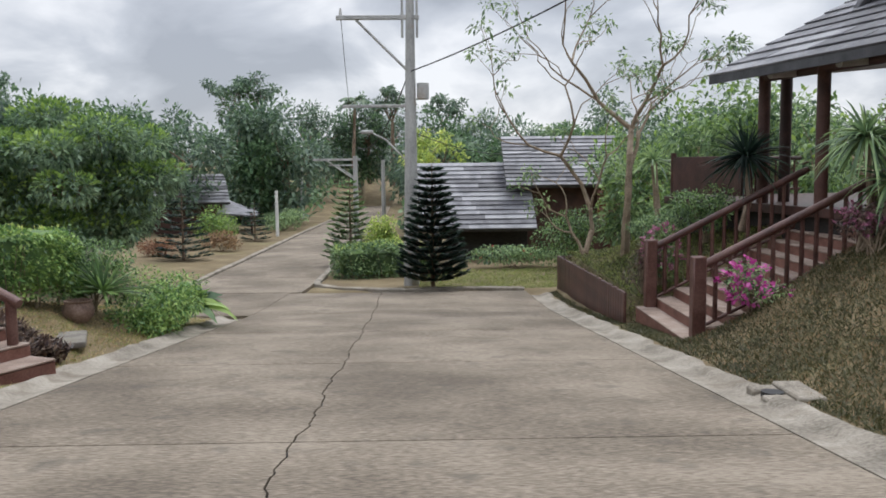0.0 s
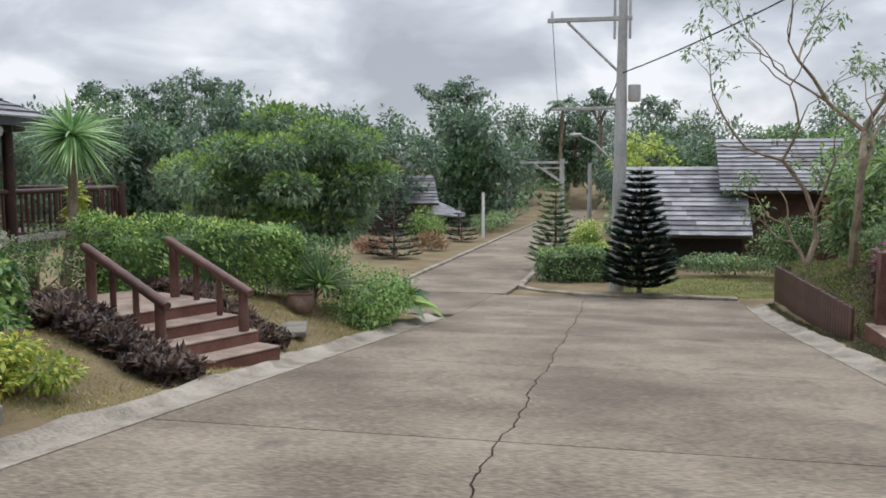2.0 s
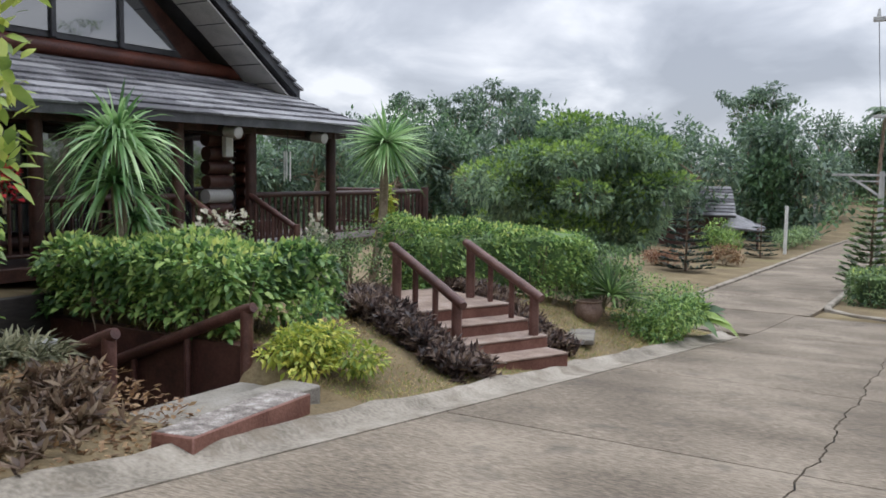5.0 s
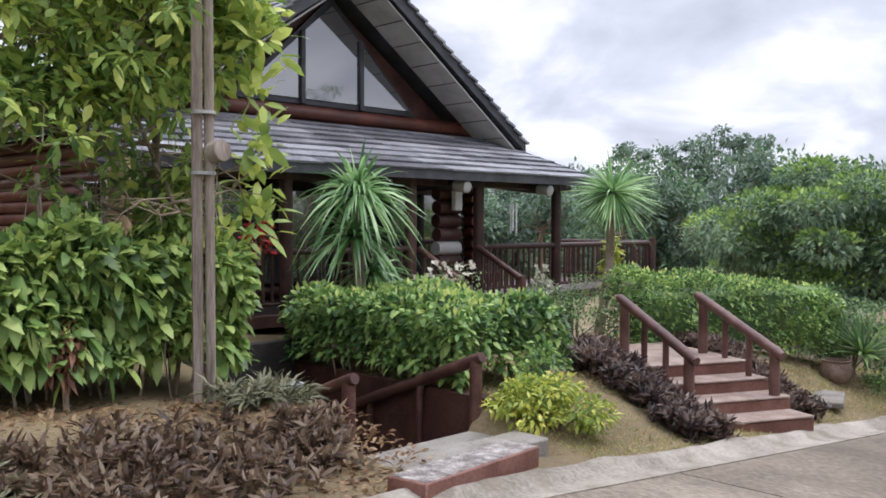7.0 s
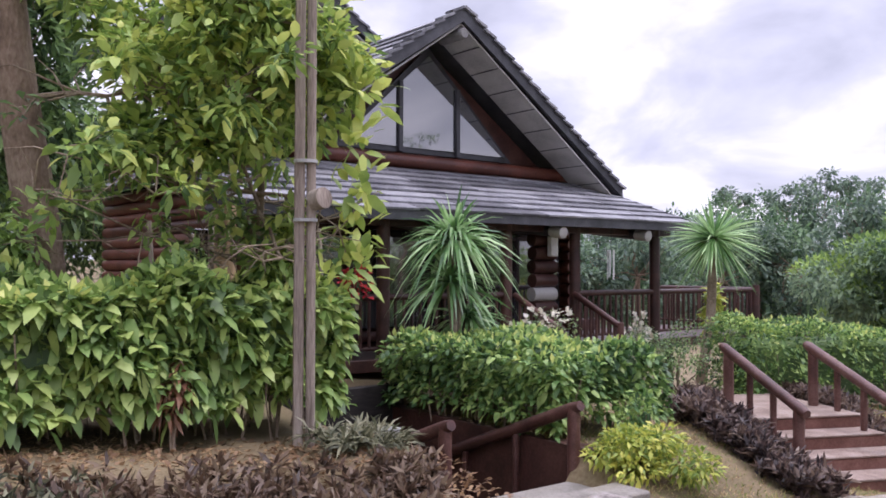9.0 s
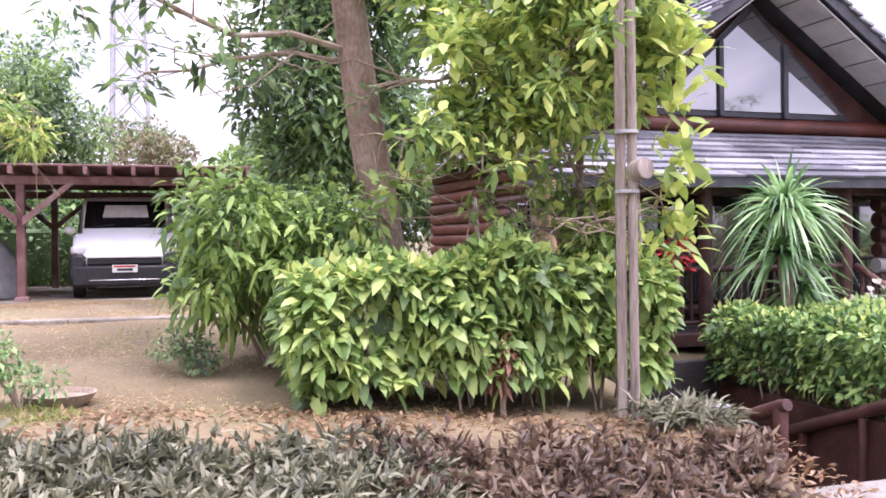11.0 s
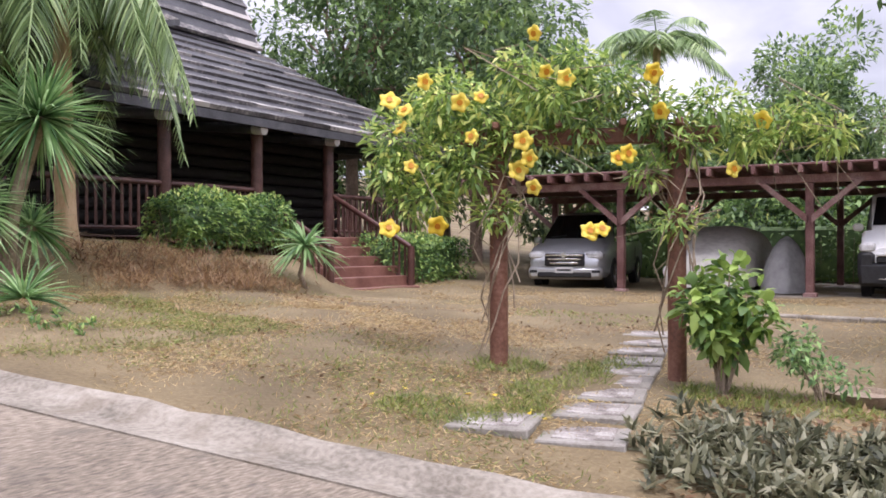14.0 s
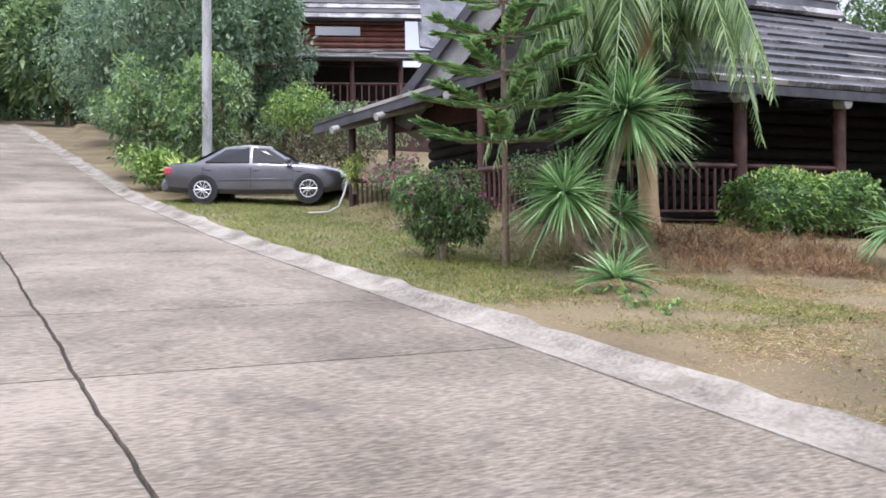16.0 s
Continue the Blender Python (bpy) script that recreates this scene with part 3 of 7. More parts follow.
PROFILE = [(0, 0.0), (0.18, -0.014), (0.27, 0.0), (0.35, 0.045), (0.46, 0.07), (0.52, 0.05), (0.56, -0.16), (0, -0.16)]
lys = np.arange(-61, 19.9, 0.35)
gutter("gutter", [(LEFT + float(road_shift(y)), y, (-1, 0)) for y in lys], PROFILE, "pale worn concrete gutter with a rough raised lip beside the lawn")
rys = np.arange(-61, 25.6, 0.35)
gutter("gutter", [(RIGHT + float(road_shift(y)), y, (1, 0)) for y in rys], PROFILE, "pale concrete gutter with a drain mouth below the bank")
KERB = [(0, -0.1), (0, 0.07), (0.03, 0.09), (0.18, 0.09), (0.22, 0.05), (0.22, -0.16)]
arc = [(3.0 - 3.65 * s, 26.9 + 0.25 * math.sin(math.pi * s), (0, 1)) for s in np.linspace(0, 1, 12)]
arc += [(-0.65 - 3.3 * math.sin(a), 30.2 - 3.25 * math.cos(a), (math.sin(a), math.cos(a))) for a in np.linspace(0.1, 1.5, 14)]
arc += [(-3.98, y, (1, 0)) for y in np.arange(30.8, 106, 2.0)]
gutter("kerb", arc, KERB, "low white concrete kerb curving round the grass corner")
gutter("kerb", [(-8.15, y, (-1, 0)) for y in np.arange(27.5, 106, 2.0)], KERB, "low white concrete kerb along the far road")
drain = thing("storm_drain", "dark open drain mouth in the concrete gutter", "drain", at=on_ground(3.48, 8.6, 0.035))
g = Geo()
g.box(-0.16, 0.12, -0.3, -0.1, -0.1, 0.037, 0.02)
g.box(-0.16, 0.12, 0.1, 0.3, -0.1, 0.037, 0.02)
g.box(0.12, 0.42, -0.34, 0.34, -0.1, 0.065, 0.02)
part("surround", g, M["gutter"], drain, "rough concrete lid and lips")
# solid black plug; its colour stands for the darkness of the hole
part("mouth", Geo().rod((0, 0, -0.1), (0, 0, 0.041), 0.115, 0.11, n=18), M["black"], drain, "black disc standing for the unlit hole")


# ---- log houses ----
def rail_run(parent, p0, p1, z0, z1, height=0.9, mat="rail", step=0.16, r=0.028, top=0.055, low=0.12):
    """A handrail with round balusters from p0 to p1; z0 and z1 are the floor heights."""
    p0, p1 = Vector((*p0, z0)), Vector((*p1, z1))
    up = Vector((0, 0, 1))
    part("handrail", Geo().rod(p0 + up * height, p1 + up * height, top, n=10, bulge=1), M[mat], parent)
    part("bottom_rail", Geo().rod(p0 + up * low, p1 + up * low, 0.03, n=8), M[mat], parent)
    n = max(2, int((p1 - p0).length / step))
    one = Geo().rod((0, 0, low), (0, 0, height - top * 0.7), r, r * 0.9, n=7).mesh("baluster", M[mat])
    for k in range(1, n):
        b = part("baluster", one, None, parent)
        b.location = p0.lerp(p1, k / n)


def courses(parent, a, b, c, d, rows, mat, lift=0.045, split=1.1, name="shingle", seed=1):
    """Overlapping shingle courses on the slope a-b (eave) to d-c (top), each a row of plates."""
    r = random.Random(seed)
    a, b, c, d = (Vector(p) for p in (a, b, c, d))
    nrm = (b - a).cross(d - a).normalized()
    if nrm.z < 0:
        a, b, c, d, nrm = b, a, d, c, -nrm
    for k in range(rows):
        s0, s1 = k / rows, min(1.0, (k + 1.12) / rows)
        p0, p1, q0, q1 = a.lerp(d, s0), b.lerp(c, s0), a.lerp(d, s1), b.lerp(c, s1)
        n = max(1, round((p1 - p0).length / split))
        cuts = [0] + [min(1, max(0, (j + r.uniform(-0.2, 0.2)) / n)) for j in range(1, n)] + [1]
        for u0, u1 in zip(cuts[:-1], cuts[1:]):
            e = 0.004 / max(1, (p1 - p0).length)
            lo = lift + r.uniform(-0.006, 0.008)
            g = Geo().slab([p0.lerp(p1, u0 + e) + nrm * lo, p0.lerp(p1, u1 - e) + nrm * lo, q0.lerp(q1, u1 - e) + nrm * 0.004, q0.lerp(q1, u0 + e) + nrm * 0.004], lift * 0.7)
            part(name, g, M[mat], parent, smooth=0)


def log_house(name, label, at, rz, deck, wall, width, depth, gable, pent, mat="tile", posts=(), rails=(), rows=(9, 11), wall_mat="log", seed=1, ground=-1.5, split=1.1, wall_base=None):
    """A log house: local +x is its front, y along the front, z from the deck floor.
    deck (x0, x1, y0, y1); wall x of the front wall; gable (y centre, half width, eave z, apex z, front x, back x);
    pent (eave x, eave z, top z, y0, y1)."""
    h = thing(name, label, "house", at, rz)
    x0, x1, y0, y1 = deck
    g = Geo().box(x0, x1, y0, y1, -0.22, -0.03)
    deck_ob = part("deck", g, M["dark_log"], h, "dark timber deck")
    for y in (y0 + 0.1, (y0 + y1) / 2, y1 - 0.1):
        for x in (x0 + 0.2, x1 - 0.15):
            part("deck_post", Geo().rod((x, y, ground), (x, y, -0.2), 0.11, n=10), M["dark_log"], h)
    # log walls
    gy, gw, gez, gaz, gfx, gbx = gable
    wy0, wy1 = wall_base or (gy - gw + 0.5, gy + gw - 0.5)
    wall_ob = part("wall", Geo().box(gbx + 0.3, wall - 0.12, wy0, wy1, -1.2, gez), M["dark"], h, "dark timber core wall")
    d = 0.24
    for k in range(int(gez / d) + 1):
        z = d / 2 + k * d
        # front logs use the darker maroon to put porch shade in their colour
        part("log", Geo().rod((wall, wy0 - 0.35, z), (wall, wy1 + 0.35, z), d / 2, n=12), M["dark_log"], wall_ob)
        if z < gez - 0.1:
            for yy in (wy0, wy1):
                part("log", Geo().rod((gbx, yy, z + 0.06), (wall + 0.35, yy, z + 0.06), d / 2, n=12), M[wall_mat], wall_ob)
    # gable
    top = lambda y: gez + (gaz - gez) * (1 - abs(y - gy) / gw)
    tri = Geo().slab([(wall - 0.02, gy - gw + 0.4, gez), (wall - 0.02, gy + gw - 0.4, gez), (wall - 0.02, gy, gaz - 0.3)], 0.12)
    gab = part("gable_wall", tri, M["dark_log"], h, "dark gable boards")
    return h, gab, wall_ob, top


def gable_roof(parent, gy, gw, gez, gaz, x_front, x_back, mat, rows, seed, overhang=0.0, split=1.2, thick=0.1):
    """Two steep slopes with shingle courses, barge boards and a pale soffit at the front edge."""
    roof = part("roof", Geo().slab([(x_back, gy - gw, gez), (x_front, gy - gw, gez), (x_front, gy, gaz), (x_back, gy, gaz)], thick).slab(
        [(x_front, gy + gw, gez), (x_back, gy + gw, gez), (x_back, gy, gaz), (x_front, gy, gaz)], thick), M["fascia"], parent, "dark roof boards")
    courses(roof, (x_back, gy - gw, gez), (x_front + 0.03, gy - gw, gez), (x_front + 0.03, gy, gaz), (x_back, gy, gaz), rows, mat, seed=seed, split=split)
    courses(roof, (x_front + 0.03, gy + gw, gez), (x_back, gy + gw, gez), (x_back, gy, gaz), (x_front + 0.03, gy, gaz), rows, mat, seed=seed + 1, split=split)
    for s in (-1, 1):
        part("barge_board", Geo().slab([(x_front + 0.05, gy + s * gw, gez - 0.1), (x_front + 0.05, gy + s * gw, gez + 0.08), (x_front + 0.05, gy, gaz + 0.08), (x_front + 0.05, gy, gaz - 0.2)][::s], 0.05), M["fascia"], parent, "dark barge board")
        part("soffit", Geo().slab([(x_front - 0.02, gy + s * gw * 0.97, gez - 0.04 - thick), (x_front - 0.02, gy, gaz - 0.06 - thick * 1.6), (x_front - 0.85, gy, gaz - 0.06 - thick * 1.6), (x_front - 0.85, gy + s * gw * 0.97, gez - 0.04 - thick)][::-s], 0.03), M["soffit"], parent, "pale grey soffit boards")
        rise = Vector((0, -s * gw, gaz - gez))
        out = Vector((0, s * (gaz - gez), gw)).normalized()
        for k in range(rows + 4):
            p0, p1 = (Vector((0, gy + s * gw, gez)) + rise * (j / (rows + 4)) for j in (k, k + 1.1))
            ring = [p0 + out * 0.13 + Vector((x_front - 0.12, 0, 0)), p0 + out * 0.13 + Vector((x_front + 0.1, 0, 0)), p1 + out * 0.075 + Vector((x_front + 0.1, 0, 0)), p1 + out * 0.075 + Vector((x_front - 0.12, 0, 0))]
            part("verge_tile", Geo().slab(ring[::-s], 0.045), M[mat], roof, smooth=0)
        for k in range(1, 9):
            p = Vector((0, gy + s * gw * 0.97, gez - 0.04 - thick)) + (rise * 0.97) * (k / 9) - out * 0.034
            part("soffit_seam", Geo().slab([p + Vector((x_front - 0.04, 0, 0)), p + rise.normalized() * 0.02 + Vector((x_front - 0.04, 0, 0)), p + rise.normalized() * 0.02 + Vector((x_front - 0.83, 0, 0)), p + Vector((x_front - 0.83, 0, 0))], 0.006), M["fascia"], roof, smooth=0)
    part("purlin_end", Geo().rod((x_front - 0.6, gy, gaz - 0.42), (x_front + 0.08, gy, gaz - 0.42), 0.1, n=14, bulge=1), M["grey_board"], parent, "weathered grey ridge log end")
    return roof


# the near log house: its front faces the road
HX, HZ = -11.3, 0.2
h1, gab1, wall1, top1 = log_house("log_house", "maroon log house with glazed gable and shingle porch roof", (HX, 0, HZ), 0, (-2.6, 0.12, 4.2, 17.7), -2.2, 0, 0,
                                  (9.82, 4.25, 2.98, 5.95, -1.25, -9.0), None, ground=-1.9)
gable_roof(h1, 9.82, 4.34, 2.95, 6.0, -1.0, -9.0, "tile", 15, 3)
gable_roof(h1, 8.7, 4.5, 5.0, 8.05, -5.5, -12.0, "tile", 12, 5)
# pent roof over the porch
pent1 = part("porch_roof", Geo().slab([(0.55, 4.6, 2.2), (0.55, 14.6, 2.24), (-1.9, 13.9, 3.18), (-1.9, 4.6, 3.18)], 0.08), M["fascia"], h1, "dark porch roof boards")
courses(pent1, (0.58, 4.6, 2.2), (0.58, 14.64, 2.24), (-1.9, 13.9, 3.18), (-1.9, 4.6, 3.18), 8, "tile", seed=8, split=1.4)
part("fascia", Geo().slab([(0.56, 4.6, 2.06), (0.56, 14.62, 2.1), (0.56, 14.62, 2.28), (0.56, 4.6, 2.24)], 0.05), M["fascia"], h1, "dark fascia board")
part("fascia", Geo().slab([(0.56, 14.62, 2.1), (-1.9, 13.94, 3.02), (-1.9, 13.94, 3.2), (0.56, 14.62, 2.28)], 0.05), M["fascia"], h1, "dark fascia board")
for y in (4.9, 7.45, 10.0, 11.7, 14.0, 17.55):
    part("post", Geo().rod((0, y, -0.2 if y < 16 else -0.2), (0, y, 2.15 if y < 16 else 1.0), 0.105, n=12), M["dark_log"], h1, "dark round porch post")
for y in (5.6, 8.3, 10.9, 13.2):
    beam = part("beam", Geo().rod((-2.2, y, 2.28), (0.2, y, 2.01), 0.1, n=12), M["fascia"], h1)
    part("beam_end", Geo().rod((0.2, y, 2.01), (0.5, y, 1.975), 0.105, n=12, bulge=1), M["soffit"], beam, "weathered grey log end")
part("ceiling_beam", Geo().box(-0.09, 0.09, 4.7, 14.4, 2.0, 2.14), M["dark_log"], h1)
rail_run(h1, (0, 4.3), (0, 10.1), 0, 0, mat="dark_log")
rail_run(h1, (0, 11.7), (0, 17.55), 0, 0, mat="dark_log")
rail_run(h1, (0, 17.55), (-2.6, 17.55), 0, 0, mat="dark_log")
# window panes of the gable
win = part("window", Geo().slab([(-2.06, 7.72, 3.5), (-2.06, 12.0, 3.5), (-2.06, 9.86, 5.55)], 0.03), M["fascia"], gab1, "dark window frame")
edge = lambda y: 3.6 + 0.9 * (1.98 - abs(y - 9.86))
for ring in ([(7.9, 3.6), (9.13, 3.6), (9.13, edge(9.13))], [(9.23, 3.6), (10.49, 3.6), (10.49, edge(10.49)), (9.86, edge(9.86)), (9.23, edge(9.23))], [(10.59, 3.6), (11.82, 3.6), (10.59, edge(10.59))]):
    part("pane", Geo().slab([(-2.03, y, z) for y, z in ring], 0.02), M["glass"], win, "reflecting glass pane", smooth=0)
for y in (9.18, 10.54):
    part("mullion", Geo().box(-2.03, -1.97, y - 0.05, y + 0.05, 3.5, edge(y) + 0.05), M["fascia"], win)
part("sill_log", Geo().rod((-2.0, 5.9, 3.33), (-2.0, 14.0, 3.33), 0.14, n=12), M["log"], h1, "maroon log under the window")
part("wall_pane", Geo().box(-2.08, -2.04, 8.1, 10.1, 0.25, 2.05), M["glass"], h1, "dark porch window")
part("wall_pane", Geo().box(-2.08, -2.04, 11.3, 13.4, 0.25, 2.05), M["glass"], h1, "dark porch window")
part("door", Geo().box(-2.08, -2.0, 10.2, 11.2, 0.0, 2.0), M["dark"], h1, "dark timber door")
part("wall_pane", Geo().box(-2.08, -2.0, 5.2, 7.9, 0.75, 1.95), M["glass"], h1, "dark porch window")
for k in range(8):
    part("stacked_log", Geo().rod((-0.35 - 0.02 * (k % 2), 10.95, 0.13 + 0.25 * k), (-0.35, 11.5, 0.13 + 0.25 * k), 0.125, n=12), M["dark_log"] if k < 3 else M["soffit"] if k == 3 else M["dark_log"], h1)
part("blue_end_wall", Geo().box(-2.2, -2.0, 12.0, 14.6, 0, 0.25), M["dark_log"], h1)
# porch steps
for k in range(3):
    part("porch_step", Geo().box(0.12 + 0.3 * k, 0.46 + 0.3 * k, 10.15, 11.6, -0.22 - 0.17 * k, -0.17 * k - 0.13), M["dark_log"], h1)
for y in (10.15, 11.62):
    part("step_post", Geo().rod((1.15, y, -0.75), (1.15, y, 0.42), 0.06, n=10), M["rail"], h1)
    rail_run(h1, (0.05, y), (1.15, y), 0, -0.55, mat="rail", step=0.15)
lan = thing("wall_lantern", "white paper lantern hung on the dark porch log", "lantern", at=(HX - 0.12, 11.25, 1.75))
part("shade", Geo().rod((0, 0, 0.02), (0, 0, 0.42), 0.1, 0.1, n=6, bulge=1), M["white"], lan, "white lantern shade")
part("hook", Geo().rod((0, 0, 0.42), (0, 0, 0.6), 0.008, n=6), M["black"], lan)
chime = thing("wind_chime", "pale bamboo wind chime hanging from the porch eave", "wind chime", at=(HX + 0.3, 12.35, 1.35))
for k in range(5):
    a = k * 1.256
    part("tube", Geo().rod((0.06 * math.cos(a), 0.06 * math.sin(a), 0.05 * (k % 3)), (0.06 * math.cos(a), 0.06 * math.sin(a), 0.55), 0.014, n=7), M["white"], chime)
part("string", Geo().rod((0, 0, 0.55), (0, 0, 1.0), 0.006, n=5), M["cable"], chime)


# ---- plants ----
def hedge(label, at, rz, sx, sy, sz, n, size, mat="lf_hedge", top=None, seed=1, name="hedge", bare=0.25, hang=-0.25):
    """A clipped hedge: an uneven block of leaves over bare stems; base at the ground."""
    rng = np.random.default_rng(seed)
    h = thing(name, label, "hedge", at, rz)
    lim = bare * sz
    ph = rng.random(6) * 6
    def place(k):
        face = rng.choice(5, k, p=np.array([sy * sz, sy * sz, sx * sz, sx * sz, 1.6 * sx * sy]) / (2 * sy * sz + 2 * sx * sz + 1.6 * sx * sy))
        u, v = rng.random(k), rng.random(k)
        p, o = np.zeros((k, 3)), np.zeros((k, 3))
        for fc, (ax, sg) in enumerate(((0, -1), (0, 1), (1, -1), (1, 1), (2, 1))):
            m = face == fc
            a, b = (ax + 1) % 3, (ax + 2) % 3
            half = np.array([sx / 2, sy / 2, sz])
            q = np.zeros((m.sum(), 3))
            q[:, ax] = sg * half[ax]
            for w, s in ((a, u[m]), (b, v[m])):
                q[:, w] = (lim + s * (sz - lim)) if w == 2 else (2 * s - 1) * half[w]
            o[m, ax] = sg
            p[m] = q
        bulge = 0.07 * np.sin(p[:, 0] * 3.1 + ph[0]) * np.sin(p[:, 1] * 2.7 + ph[1]) + 0.05 * np.sin(p[:, 2] * 6 + p[:, 1] * 5 + ph[2])
        p += o * (bulge * (1.8 if size > 0.15 else 1.2) - 0.16 * rng.random(k) ** 2)[:, None]
        c = np.array([sx / 2, sy / 2])
        corner = np.clip(np.abs(p[:, :2]) / c, 0, 1)
        p[:, 2] -= 0.12 * (corner[:, 0] * corner[:, 1]) ** 3 + 0.05 * np.maximum(corner[:, 0], corner[:, 1]) ** 6
        if top:
            p[:, 2] += top * p[:, 1] / sy * (p[:, 2] / sz)
        return p, o
    p, o = place(n)
    part("foliage", leaf_mesh("foliage", p, o * (1.0 if hang < 0 else 0.6) - [0, 0, hang], size, M[mat], rng, 0.52, 0.35, 0.75 if hang < 0 else 1.15, 0 if size > 0.11 else 1), None, h)
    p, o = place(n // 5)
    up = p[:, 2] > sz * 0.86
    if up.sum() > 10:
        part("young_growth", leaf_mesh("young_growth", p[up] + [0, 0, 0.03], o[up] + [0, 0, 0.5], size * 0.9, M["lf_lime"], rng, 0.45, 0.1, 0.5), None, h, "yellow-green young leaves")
    g = Geo()
    for k in range(int(sx * sy * 9) + 6):
        x, y = rng.uniform(-sx / 2 + 0.1, sx / 2 - 0.1), rng.uniform(-sy / 2 + 0.1, sy / 2 - 0.1)
        g.tube([(x, y, -0.1), (x + rng.uniform(-0.1, 0.1), y + rng.uniform(-0.1, 0.1), lim), (x * 1.02 + rng.uniform(-0.15, 0.15), y * 1.02, sz * 0.75)], [0.014, 0.012, 0.006], 5)
    part("stemwork", g, M["twig"], h, "thin bare stems")
    # solid dark green box gives the hedge its inner shade
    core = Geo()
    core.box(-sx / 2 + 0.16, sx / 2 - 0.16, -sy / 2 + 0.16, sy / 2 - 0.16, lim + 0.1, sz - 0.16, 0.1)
    part("shade_core", core, M["lf_dark"], h, "dark box for the shade among the inner leaves")
    return h


def rosette(name, label, at, n, length, width, mat, seed=1, droop=0.5, low=-0.2, high=1.0, trunk=None, tr=0.06, seg=4, cat="plant", heads=None, group="", trunk_mat="twig"):
    """Strap-leaved plant: heads of bent blades, on bent trunks if given."""
    rng = np.random.default_rng(seed)
    p = thing(name, label, cat, at, group=group)
    heads = heads or [((0, 0, 0), 1.0)]
    for k, (c, s) in enumerate(heads):
        c = np.array(c, float)
        if trunk:
            b = np.array(trunk, float)
            mid_ = b * 0.5 + c * 0.5 + [0.1 * s, -0.05 * s, -0.1]
            part("trunk", Geo().tube([b, mid_, c], [tr, tr * 0.85, tr * 0.8], 9), M[trunk_mat], p, "pale ringed trunk")
        m = int(n * s)
        a, e = rng.random(m) * 2 * np.pi, np.arcsin(rng.uniform(low, high, m))
        way = np.stack([np.cos(a) * np.cos(e), np.sin(a) * np.cos(e), np.sin(e)], 1)
        ln = length * s * rng.uniform(0.7, 1.1, m)
        v, f = blades(c + way * 0.03, way, ln, width, droop * rng.uniform(0.4, 1.3, m)[:, None], 0.1, seg, rng)
        part("leaf_crown", np_mesh("leaf_crown", v, f, M[mat]), None, p)
    return p


def bed_plants(name, label, points, n, length, width, mat, seed, cat="bedding plants", droop=0.15, per=11, kind="stuff", rise=0.16):
    """Low bed of small rosettes on the ground, scattered over (x, y) points."""
    rng = np.random.default_rng(seed)
    pick = points(rng, n)
    z = ground_z(pick[:, 0], pick[:, 1]) + rng.uniform(0.02, rise, n)
    base = np.repeat(np.column_stack([pick, z]), per, 0) + 0.02 * rng.normal(size=(n * per, 3))
    a, e = rng.random(n * per) * 2 * np.pi, np.arcsin(rng.uniform(0.1, 1.0, n * per))
    way = np.stack([np.cos(a) * np.cos(e), np.sin(a) * np.cos(e), np.sin(e)], 1)
    ln = length * rng.uniform(0.6, 1.2, n * per)
    v, f = blades(base, way, ln, width, droop, 0.1, 2, rng)
    return tagged(new(name, np_mesh(name, v, f, M[mat])), label, cat, kind=kind)


def shrub(name, label, at, radii, n, size, mat, seed, blobs=9, flowers=None, stems=7, cat="shrub", lift=0.55, droop=0.25, aspect=0.42, stem_r=0.02, flower_n=60, flower_size=0.06, wild=0.8, bark="twig", shell=0.5, seg=1):
    """A loose shrub of leaf clumps on stems."""
    rng = np.random.default_rng(seed)
    s = thing(name, label, cat, at)
    rx, ry, rz_ = radii
    bl = []
    for k in range(blobs):
        d = rng.normal(size=3)
        d /= np.linalg.norm(d)
        q = rng.uniform(0.3, 0.75)
        bl.append(((d[0] * rx * q, d[1] * ry * q, rz_ * (lift + 0.5) + d[2] * rz_ * q * 0.9), (rx * rng.uniform(0.3, 0.5), ry * rng.uniform(0.3, 0.5), rz_ * rng.uniform(0.28, 0.45))))
    p, o = blob_points(bl, n, rng, shell)
    keep = p[:, 2] > 0.03
    part("leaves", leaf_mesh("leaves", p[keep], o[keep], size, M[mat], rng, aspect, droop, wild, seg), None, s)
    if stems:
        g = Geo()
        for k in range(stems):
            c = bl[k % len(bl)][0]
            g.tube([(rng.uniform(-0.1, 0.1) * rx, rng.uniform(-0.1, 0.1) * ry, -0.05), (c[0] * 0.4, c[1] * 0.4, c[2] * 0.45), (c[0], c[1], c[2])], [stem_r, stem_r * 0.7, stem_r * 0.3], 6)
        part("stemwork", g, M[bark], s, "thin woody stems")
    if flowers:
        p, o = blob_points(bl, flower_n, rng, 0.08)
        k = p[:, 2] > rz_ * 0.5
        q = np.repeat(p[k] + o[k] * 0.03, 6, 0)
        part("blossom", leaf_mesh("blossom", q + 0.02 * rng.normal(size=q.shape), np.repeat(o[k], 6, 0) + [0, 0, 0.3], flower_size, M[flowers], rng, 0.75, 0.0, 0.8), None, s, "small blossoms")
    return s


def strip(x0, x1, y0, y1, wob=0.1):
    return lambda rng, n: np.column_stack([rng.uniform(x0, x1, n) + wob * rng.normal(size=n), rng.uniform(y0, y1, n) + wob * rng.normal(size=n)])


def along(p0, p1, half, wob=0.05):
    def f(rng, n):
        t, s = rng.random(n), rng.uniform(-1, 1, n) * half
        d = np.subtract(p1, p0) / np.linalg.norm(np.subtract(p1, p0))
        return np.array(p0) + t[:, None] * np.subtract(p1, p0) + s[:, None] * np.array([-d[1], d[0]]) + wob * rng.normal(size=(n, 2))
